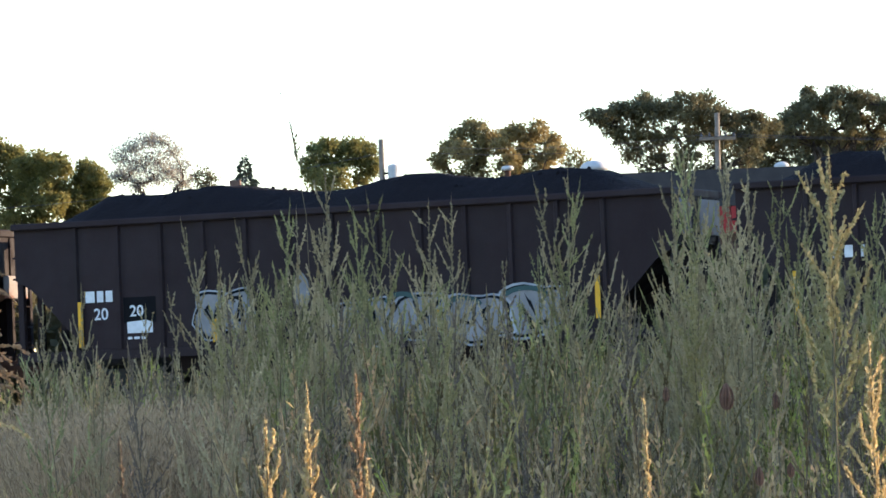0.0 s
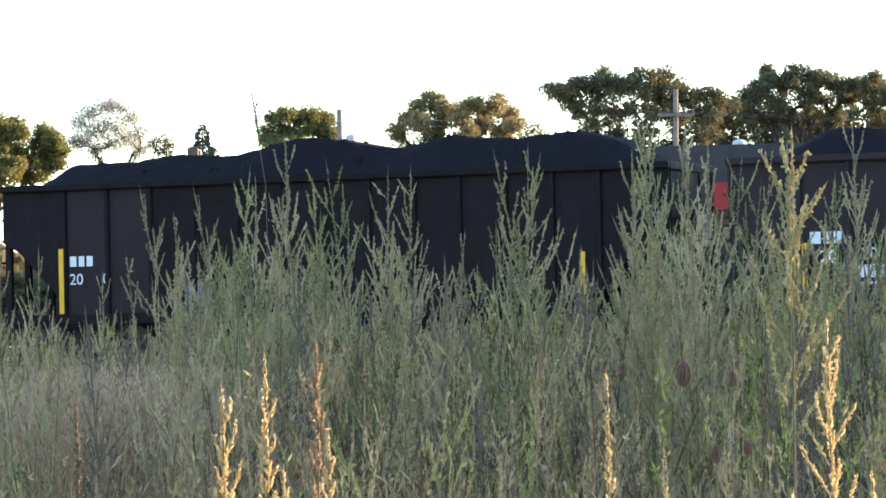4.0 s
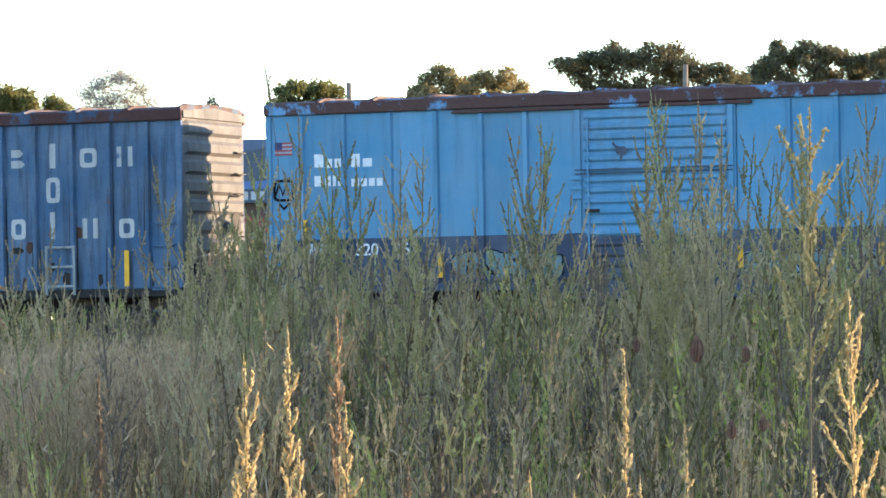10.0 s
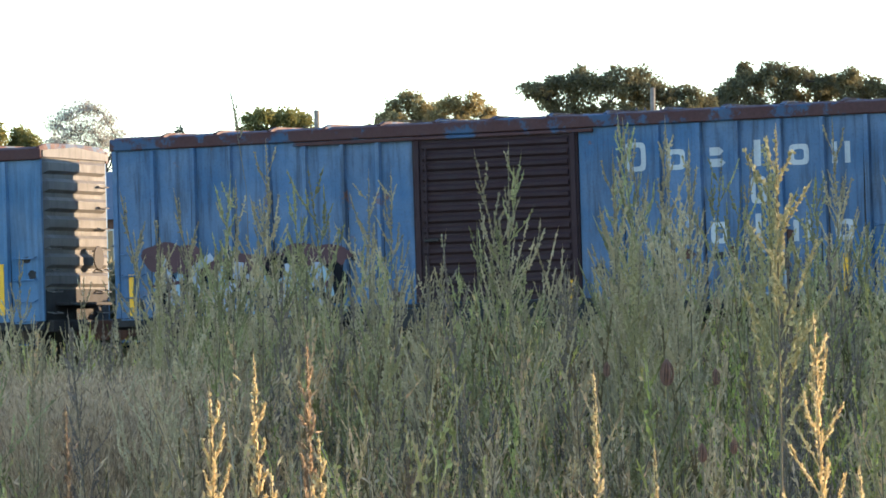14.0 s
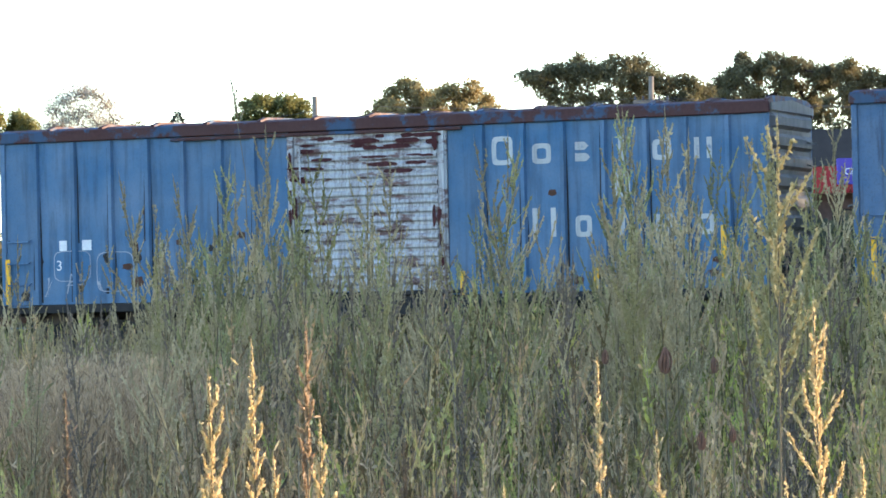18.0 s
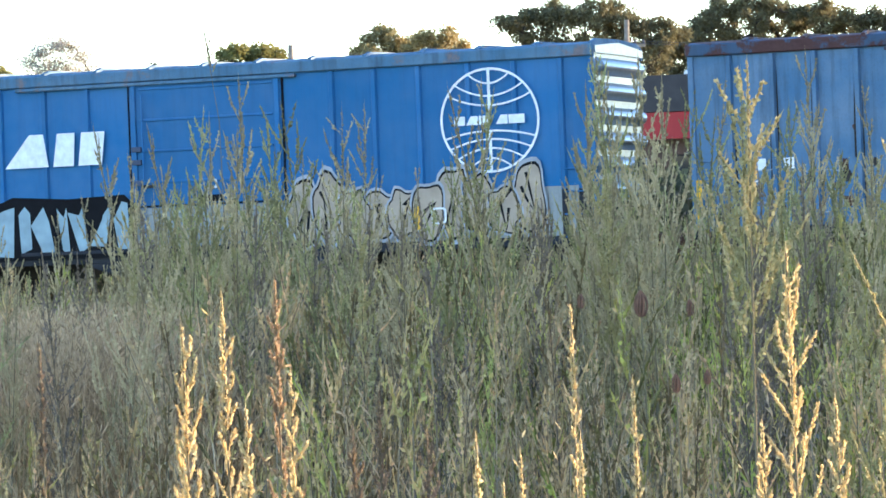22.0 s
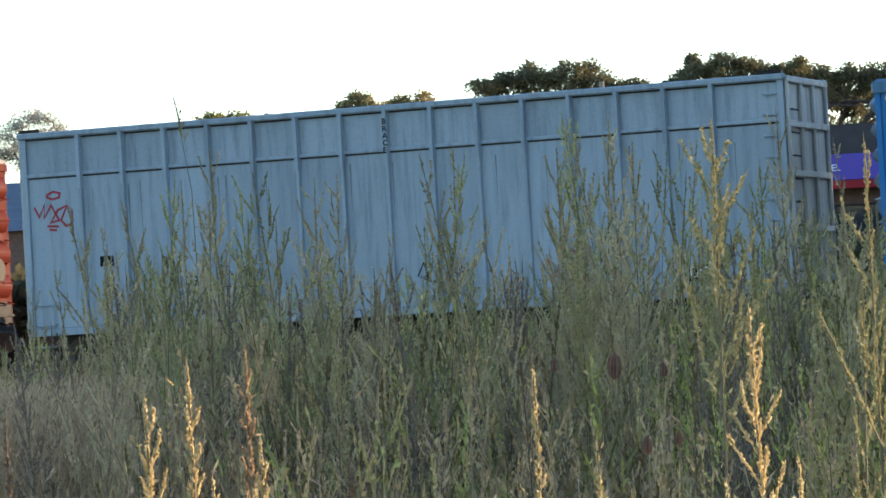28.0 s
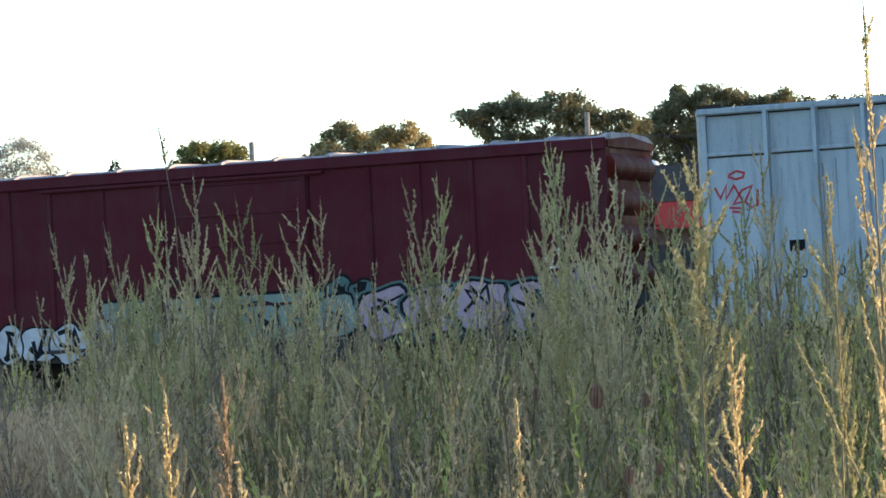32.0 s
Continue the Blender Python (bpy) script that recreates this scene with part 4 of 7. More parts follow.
P0 = -58.67 - b0
yy = -0.068
# heavy slanting blocks, some parted by slits
for pts in ([(0.0, 2.80), (0.46, 2.80), (0.80, 3.12), (0.74, 3.44), (0.04, 3.44)], [(0.62, 2.80), (1.50, 2.80), (1.40, 3.44), (1.12, 3.44)], [(1.58, 2.80), (1.97, 2.80), (1.80, 3.44), (1.68, 3.44)], [(2.06, 2.80), (2.36, 2.80), (2.46, 3.44), (1.88, 3.44)],
            [(2.74, 2.80), (3.68, 2.80), (3.58, 3.44), (3.28, 3.44)], [(3.78, 2.80), (4.22, 2.80), (4.26, 3.44), (3.88, 3.44)], [(4.32, 2.80), (4.82, 2.80), (4.90, 3.44), (4.40, 3.44)]):
    mark("painted_block", c, WHITE, ("poly", [(P0 + x, z) for x, z in pts]), y=yy, label="heavy white painted block")
bars(c, P0, 1.60, 0.22, (0.20, 0.15, 0.17), gap=0.05, y=-0.010)
letters("318", -57.56 - b0, 1.58, 0.23, c, bold=0.004)
letters("86", -56.72 - b0, 1.58, 0.23, c, bold=0.004)
for xx in (-58.4, -57.5):
    bars(c, xx - b0, 1.32, 0.06, (0.10, 0.12, 0.10), gap=0.03, y=-0.010)
for xx, za, zb in ((-58.6, 1.9, 2.3), (-45.0, 1.2, 1.7)):
    tape(c, xx - b0, za, zb)
tape(c, -47.38 - b0, 1.28, 1.72, y=-0.092)
mark("stencil_plate", c, WHITE, ("ring", -47.09 - b0, -46.79 - b0, 1.37, 1.68, 0.035), y=-0.088)
part("sprayed_base", boxed(-50.0 - b0, -44.2 - b0, -0.006, 0.0, 1.06, 1.98), SILVER_BAND, c, "dusty silver painted-over base")
mark("graffiti", c, BLACK, ("poly", [(-56.35 - b0, 1.0), (-53.2 - b0, 1.0), (-53.1 - b0, 1.9), (-53.4 - b0, 2.2), (-54.6 - b0, 2.16), (-55.8 - b0, 2.24), (-56.4 - b0, 2.0)]), y=-0.0735, label="thick black graffiti with pale blue fill")
rr = random.Random(41)
for k, (xa, xb) in enumerate(((-56.22, -55.78), (-55.66, -55.42), (-55.30, -54.98), (-54.80, -54.62), (-54.50, -54.26), (-54.02, -53.72), (-53.60, -53.32))):
    lean = rr.uniform(-0.18, 0.18)
    mark("graffiti", c, PALE_AQUA, ("poly", [(xa + lean - b0, rr.uniform(1.06, 1.25)), (xb + lean * 0.7 - b0, rr.uniform(1.02, 1.3)), (xb - lean * 0.4 - b0, rr.uniform(1.7, 2.08)), ((xa + xb) / 2 - b0, rr.uniform(1.8, 2.12)), (xa - lean - b0, rr.uniform(1.6, 2.05))]), y=-0.0748 - 0.0003 * k)
for xx in (-53.27, -50.06):
    part("door_seam", boxed(xx - b0, xx + 0.035 - b0, -0.037, 0.0, 1.95, 4.3), BLACK, c, "dark gap beside the door")
part("door_seam", boxed(-53.2 - b0, -50.1 - b0, -0.040, 0.0, 1.93, 1.965), BLACK, c, "dark gap below the door")
for zz in (2.35, 2.75, 3.0):
    part("door_latch", boxed(-53.2 - b0, -53.0 - b0, -0.10, -0.035, zz, zz + 0.10, bevel=0.01), NAVY, c)
mark("round_mark", c, WHITE, ("ring", -51.62 - b0, -51.44 - b0, 2.24, 2.42, 0.035), y=-0.064)
part("door_box", boxed(-51.85 - b0, -51.35 - b0, -0.09, -0.035, 1.99, 2.12, bevel=0.012), BLACK, c, "black lock box at the foot of the door")
spray(c, 42, -49.9 - b0, -44.9 - b0, 1.15, 2.42, TAN, BLACK, 10, CHALK, y=-0.075, inner=0.06, low=0.62, rim=1.09)

# 5. tall pale grey gondola
b0 = -76.50


def gondola(back, length):
    car = thing("gondola", "tall pale blue-grey steel gondola with close upright ribs", "gondola", "cars of the freight train", TRACK @ Matrix.Translation((back, 0, 0)))
    MOVING.append((car, back))
    running_gear(car, length)
    bot, belt, top = 1.06, 4.02, 4.86
    xs = [0.0] + [-75.26 - back + 0.909 * i for i in range(15)] + [length]
    for a, b in zip(xs, xs[1:]):
        part("side_panel", boxed(a, b - 0.004, 0.0, 0.05, bot, belt - 0.02, bevel=0.004), PALE_GREY, car)
        part("upper_panel", boxed(a, b - 0.004, 0.012, 0.05, belt, top - 0.1, bevel=0.004), PALE_GREY, car)
        part("far_panel", boxed(a, b - 0.004, WIDE - 0.05, WIDE, bot, top - 0.1), PALE_GREY, car)
    for x in xs[1:-1]:
        rib = part("side_post", half_round(x - 0.05, x + 0.05, bot, belt - 0.25, 0.07), PALE_GREY, car)
        part("upper_post", half_round(x - 0.062, x + 0.062, belt - 0.28, top - 0.08, 0.11), PALE_GREY, rib)
    for x in (0.0, length - 0.12):
        part("corner_post", boxed(x, x + 0.12, -0.05, 0.07, bot, top - 0.05, bevel=0.01), PALE_GREY, car)
    part("belt_rail", boxed(0, length, -0.045, 0.0, belt - 0.03, belt + 0.035, bevel=0.01), PALE_GREY, car)
    # dark strips: dirt, with the shadow lines below both rails painted in
    part("belt_seam", boxed(0.13, length - 0.13, -0.012, 0.0, belt - 0.062, belt - 0.032), GRIME_AND_SHADE, car, "dark strip of dirt and painted shadow under the belt rail")
    part("top_seam", boxed(0.13, length - 0.13, -0.006, 0.012, top - 0.150, top - 0.122), GRIME_AND_SHADE, car)
    part("top_chord", boxed(-0.03, length + 0.03, -0.11, 0.10, top - 0.12, top, bevel=0.025), PALE_GREY, car)
    part("far_top_chord", boxed(-0.03, length + 0.03, WIDE - 0.1, WIDE + 0.11, top - 0.12, top, bevel=0.025), PALE_GREY, car)
    part("bottom_sill", boxed(0, length, -0.04, 0.12, bot - 0.15, bot - 0.004, bevel=0.012), PALE_GREY, car)
    part("floor", boxed(0.05, length - 0.05, 0.05, WIDE - 0.05, bot - 0.1, bot), IRON, car)
    for x, s in ((0.0, -1), (length, 1)):
        part("end_wall", boxed(min(x - s * 0.05, x), max(x - s * 0.05, x), 0.05, WIDE - 0.05, bot, top - 0.1), PALE_END, car, "stained pale end wall")
        lo, hi = sorted((x, x + s * 0.08))
        for z in (top - 0.10, 3.95, 3.05, 2.05, 1.15):
            part("end_beam", boxed(lo, hi, 0.02, WIDE - 0.02, z - 0.06, z + 0.06, bevel=0.015), PALE_END, car)
        for y in (0.02, 0.95, 1.85, WIDE - 0.12):
            part("end_post", boxed(lo + 0.01, hi - 0.01, y, y + 0.10, bot, top - 0.1, bevel=0.012), PALE_END, car)
        ladder(car, 0.10, bot + 0.2, top - 0.3, 0.42, GRIME_AND_SHADE, end=(x, x + s * 0.11))
        for k in range(2):
            part("top_grille_bar", boxed(max(0, min(x, x - s * 0.45)), min(length, max(x, x - s * 0.45)), -0.10, 0.05, top + 0.01 + 0.03 * k, top + 0.03 + 0.03 * k), IRON, car)
    ladder(car, length - 0.40, 0.7, 4.6, 0.28, PALE_GREY, step=0.38, y=-0.05)
    ladder(car, 0.14, 0.7, 1.9, 0.44, PALE_GREY, step=0.40)
    return car


c = gondola(b0, 15.32)
bars(c, -74.94 - b0, 2.19, 0.20, (0.13, 0.13), BLACK, 0.03)
letters("20", -74.90 - b0, 1.70, 0.20, c, BLACK)
letters("0", -74.06 - b0, 1.70, 0.20, c, BLACK)
letters("29", -73.17 - b0, 1.70, 0.20, c, BLACK)
mark("stencil_box", c, BLACK, ("ring", -72.43 - b0, -72.15 - b0, 1.64, 1.90, 0.018))
bars(c, -73.1 - b0, 1.5, 0.12, (0.07, 0.07), BLACK, 0.05)
stencil = mark("stencil_plate", c, BLACK, ("poly", [(-63.16 - b0, 1.20), (-62.76 - b0, 1.20), (-62.76 - b0, 1.50), (-63.16 - b0, 1.50)]), label="black stencil plate with white squares")
mark("stencil_square", stencil, WHITE, ("ring", -63.13 - b0, -62.97 - b0, 1.27, 1.47, 0.03), ("ring", -62.95 - b0, -62.79 - b0, 1.27, 1.47, 0.03), y=-0.011)
for k, ch in enumerate("BRACE"):
    letters(ch, -68.94 - b0, 4.50 - 0.135 * k, 0.11, c, BLACK, y=-0.116, bold=0.004)
rr = random.Random(55)
for k in range(20):
    xx = -75.26 + 0.909 * (k % 15) + rr.uniform(-0.1, 0.5)
    z1 = 3.9 - 0.3 * rr.random()
    w = rr.uniform(0.008, 0.022)
    mark("dirt_streak", c, STAIN, ("poly", [(xx - b0 - w, z1), (xx - b0 + w, z1), (xx - b0 + w * 0.3, z1 - rr.uniform(0.4, 1.9)), (xx - b0 - w * 0.3, z1 - rr.uniform(0.3, 1.2))]), y=-0.0035)
q = -76.28 - b0
mark("graffiti", c, RED, *stroke([(q + 0.28, 3.64), (q + 0.42, 3.70), (q + 0.56, 3.66), (q + 0.54, 3.58), (q + 0.40, 3.55), (q + 0.28, 3.60), (q + 0.28, 3.64)], 0.045),
     *stroke([(q, 3.42), (q + 0.10, 3.22), (q + 0.22, 3.46), (q + 0.20, 3.20), (q + 0.36, 3.44), (q + 0.52, 3.14), (q + 0.34, 3.10), (q + 0.50, 3.34), (q + 0.70, 3.42), (q + 0.56, 3.14), (q + 0.66, 3.02), (q + 0.78, 3.06), (q + 0.80, 3.34)], 0.045),
     *stroke([(q + 0.26, 3.04), (q + 0.50, 3.02)], 0.045), *stroke([(q + 0.30, 2.97), (q + 0.46, 2.95)], 0.045), label="looping red tag")
for k, (xx, zz) in enumerate(((-67.57, 1.72), (-70.39, 1.80))):
    r = random.Random(50 + k)
    mark("graffiti", c, RED if k else BRICK_SPRAY, *stroke([(xx - b0 + r.uniform(-0.16, 0.16), zz + r.uniform(-0.18, 0.18)) for _ in range(7)], 0.03))
mark("graffiti", c, BLACK, *stroke([(-68.42 - b0, 1.62), (-68.3 - b0, 1.86), (-68.22 - b0, 1.58), (-68.44 - b0, 1.62), (-68.2 - b0, 1.52), (-68.0 - b0, 1.48)], 0.03))
mark("graffiti", c, BLACK, *stroke([(-70.0 - b0, 1.9), (-69.82 - b0, 1.5), (-69.85 - b0, 1.86)], 0.03))
q = -65.86 - b0
mark("graffiti", c, RED, *stroke([(q + 0.26, 1.85), (q + 0.32, 1.95), (q + 0.50, 1.94), (q + 0.55, 1.86), (q + 0.46, 1.78), (q + 0.32, 1.79), (q + 0.26, 1.85)], 0.03), label="red spray loop")
mark("graffiti", c, RED, *stroke([(q, 1.80), (q + 0.14, 1.44), (q + 0.22, 1.66), (q + 0.28, 1.46), (q + 0.42, 1.66), (q + 0.50, 1.50), (q + 0.70, 1.64), (q + 0.52, 1.36), (q + 0.36, 1.40), (q + 0.40, 1.52), (q + 0.56, 1.38), (q + 0.66, 1.24), (q + 0.72, 1.26), (q + 0.72, 1.54)], 0.028), label="looping red tag")
mark("graffiti", c, RED, *stroke([(q + 0.26, 1.30), (q + 0.50, 1.26)], 0.024))
mark("graffiti", c, RED, *stroke([(q + 0.30, 1.23), (q + 0.50, 1.20)], 0.024))
bars(c, -64.80 - b0, 1.44, 0.20, (0.09, 0.09), BLACK, 0.03)
for xa, xb, zz in ((-62.3, -61.5, 1.10), (-73.4, -73.1, 1.12)):
    mark("orange_strip", c, YELLOW, ("poly", [(xa - b0, zz), (xb - b0, zz), (xb - b0, zz + 0.06), (xa - b0, zz + 0.06)]), y=-0.006)

# 6. dark maroon boxcar
b0 = -93.6
c = boxcar("dark maroon boxcar with pale dusty roof and graffiti on its base", b0, 15.28,
           local(b0, -92.4, -91.4, -90.5, -89.63, -88.5, -83.0, -82.0, -80.95, -79.9), local(b0, -87.4, -84.2),
           (MAROON, MAROON, WHITE_ROOF, MAROON_END, MAROON), eave=4.27, waves=4, end_shape="round", end_depth=0.13, door_ribs=5, door_style="plain", rib_depth=0.035)
spray(c, 61, -90.9 - b0, -88.4 - b0, 0.95, 1.66, CHALK, BLACK, 4, y=-0.045, inner=0.09, knots=2)
mark("graffiti", c, SAGE, ("poly", [(-88.5 - b0, 1.06), (-83.6 - b0, 1.06), (-83.5 - b0, 1.97), (-88.6 - b0, 1.99)]), y=-0.0425, label="faded sage green painted band")
mark("graffiti", c, BLACK, ("poly", [(-88.6 - b0, 1.99), (-83.5 - b0, 1.97), (-83.5 - b0, 2.03), (-88.6 - b0, 2.05)]), y=-0.0430)
spray(c, 62, -87.9 - b0, -83.4 - b0, 1.10, 1.85, SAGE, BLACK, 6, y=-0.046, inner=0.06, knots=2)
spray(c, 64, -83.9 - b0, -83.0 - b0, 1.3, 2.25, TEAL, BLACK, 2, y=-0.047, inner=0.10, knots=3)
spray(c, 63, -83.2 - b0, -78.6 - b0, 1.05, 2.02, MAUVE, BLACK, 5, TEAL, y=-0.054, inner=0.07, knots=2)
mark("graffiti", c, WHITE, *stroke([(-79.6 - b0, 2.3), (-79.45 - b0, 2.5), (-79.45 - b0, 2.25), (-79.6 - b0, 2.3)], 0.03), *stroke([(-79.32 - b0, 2.3), (-79.32 - b0, 2.7), (-79.2 - b0, 2.7)], 0.03), *stroke([(-79.6 - b0, 2.15), (-79.15 - b0, 2.18)], 0.03))


# coal hoppers and their loads
def hopper(label, back, length, dark):
    car = thing("coal_hopper", label, "hopper car", "cars of the freight train", TRACK @ Matrix.Translation((back, 0, 0)))
    MOVING.append((car, back))
    mat = COAL_CAR_DARK if dark else COAL_CAR
    running_gear(car, length, 1.55)
    top, bot, sl = 3.66, 1.12, 1.25
    xs = [0.0, 1.35, 2.27, 3.2] + [3.2 + (length - 6.4) * k / 8 for k in range(1, 8)] + [length - 3.2, length - 2.27, length - 1.35, length]
    for a, b in zip(xs, xs[1:]):
        if a == 0.0 or b == length:
            e, w = (0.0, 1.35) if a == 0.0 else (length, length - 1.35)
            pts = [(w, bot), (w, top - 0.1), (e, top - 0.1), (e, 2.55), (e + (0.35 if a == 0.0 else -0.35), 2.35), (w, 1.3)]
            part("end_side_panel", sheet(pts, 0.0, 0.05), mat, car)
        else:
            part("side_panel", boxed(a, b - 0.004, 0.0, 0.05, bot, top - 0.1, bevel=0.004), COAL_CAR if a < 3.0 else mat, car)
        if a > 0:
            part("side_post", half_round(a - 0.06, a + 0.06, bot, top - 0.08, 0.065), mat, car)
    part("far_side", boxed(0.6, length - 0.6, WIDE - 0.05, WIDE, bot, top - 0.1), mat, car)
    part("top_chord", boxed(-0.02, length + 0.02, -0.12, 0.08, top - 0.13, top, bevel=0.02), mat, car)
    part("far_top_chord", boxed(-0.02, length + 0.02, WIDE - 0.08, WIDE + 0.12, top - 0.13, top, bevel=0.02), mat, car)
    part("side_sill", boxed(0.0, length, -0.03, 0.14, bot - 0.2, bot - 0.004, bevel=0.012), mat, car)
    for x, s in ((0.0, -1), (length, 1)):
        lo, hi = sorted((x - s * 0.12, x + s * 0.02))
        part("end_chord", boxed(lo, hi, 0.08, WIDE - 0.08, top - 0.16, top, bevel=0.02), mat, car)
        part("upper_end_sheet", boxed(min(x - s * 0.06, x - s * 0.02), max(x - s * 0.06, x - s * 0.02), 0.05, WIDE - 0.05, 2.7, top - 0.15), mat, car)
        part("slope_sheet", loft([[(x - s * 0.05, y, 2.70), (x - s * 2.6, y, 1.15), (x - s * 2.6, y, 1.09), (x - s * 0.05, y, 2.64)] for y in (0.06, WIDE - 0.06)]), mat, car, "sloping end sheet")
        for y in (0.10, 0.9, 1.9, WIDE - 0.22):
            part("end_post", boxed(lo, hi - 0.01, y, y + 0.12, 1.0, top - 0.16, bevel=0.012), mat, car)
        part("end_sill", boxed(min(x, x - s * 0.3), max(x, x - s * 0.3), 0.05, WIDE - 0.05, 0.86, 1.10, bevel=0.02), mat, car)
        ladder(car, 0.14, 0.9, top - 0.3, 0.42, mat, end=(x, x + s * 0.12))
        if s > 0:
            ladder(car, 2.05, 1.25, 2.5, 0.55, mat if dark else RUSTY_PLATE, end=(x, x + s * 0.10))
        for ya, yb, za, zb in ((1.55, 2.55, 2.26, 2.72),) if dark else ((0.30, 0.98, 2.80, 3.47), (1.50, 2.74, 2.80, 3.47)):
            part("end_plate", boxed(min(x + s * 0.02, x + s * 0.04), max(x + s * 0.02, x + s * 0.04), ya, yb, za, zb, bevel=0.006), RUSTY_PLATE, car, "rust-stained pale end plate")
    for k in range(3):
        cx = length / 2 + (k - 1) * 2.9
        part("outlet", loft([[(cx - 1.2, 0.3, bot), (cx + 1.2, 0.3, bot), (cx + 1.2, WIDE - 0.3, bot), (cx - 1.2, WIDE - 0.3, bot)],
                             [(cx - 0.4, 0.8, 0.45), (cx + 0.4, 0.8, 0.45), (cx + 0.4, WIDE - 0.8, 0.45), (cx - 0.4, WIDE - 0.8, 0.45)]]), mat, car, "hopper outlet")
    return car


def coal_load(back, length, seed, heaps=None, steep=0.42):
    rng = random.Random(seed)
    humps = [(x + rng.uniform(-0.6, 0.6), rng.uniform(-0.10, 0.22), rng.uniform(0.6, 1.2)) for x in np.linspace(2, length - 2, 7)]
    humps = heaps or humps
    bm = bmesh.new()
    nx, ny = 110, 20
    grid = []
    for i in range(nx + 1):
        x = 0.3 + (length - 0.6) * i / nx
        row = []
        for j in range(ny + 1):
            y = 0.09 + (WIDE - 0.18) * j / ny
            e = min(x - 0.3, length - 0.3 - x)
            q = 1 - abs(2 * y / WIDE - 1)
            h = min(0.62, steep * e) * min(1.0, q * 1.9) ** 0.8 * 0.86 + 0.02
            for hx, hh, hw in humps:
                h += hh * math.exp(-((x - hx) / hw) ** 2) * min(1, q * 2) * min(1, e)
            h += (0.035 * noise.noise((x * 3, y * 3, seed)) + 0.03 * noise.noise((x * 9, y * 9, seed))) * min(1, e * 2) * min(1, q * 5)
            row.append(bm.verts.new((x, y, 3.52 + h)))
        grid.append(row)
    for a, b in zip(grid, grid[1:]):
        for j in range(ny):
            bm.faces.new((a[j], b[j], b[j + 1], a[j + 1]))
    spots = [[v.co.copy() for v in row] for row in grid]
    ob = new("coal_load", mesh_of(bm, COAL, True))
    ob.matrix_world = TRACK @ Matrix.Translation((back, 0, 0))
    tagged(ob, "heaped black coal filling a hopper car", "coal", "coal loads")
    MOVING.append((ob, back))
    lump = bmesh.new()
    bmesh.ops.create_icosphere(lump, subdivisions=1, radius=0.09)
    for v in lump.verts:
        v.co *= 1 + 0.35 * noise.noise(v.co * 30 + Vector((seed, 0, 0)))
    data = mesh_of(lump, COAL)
    rngl = random.Random(seed + 5)
    for k in range(90):
        i, j = rngl.randrange(8, nx - 8), rngl.randrange(2, ny - 1)
        piece = part("coal_lump", data, None, ob)
        piece.location = spots[i][j]
        piece.rotation_euler = (rngl.uniform(0, 3), rngl.uniform(0, 3), rngl.uniform(0, 3))
        piece.scale = [rngl.uniform(0.25, 0.6)] * 3
    return ob


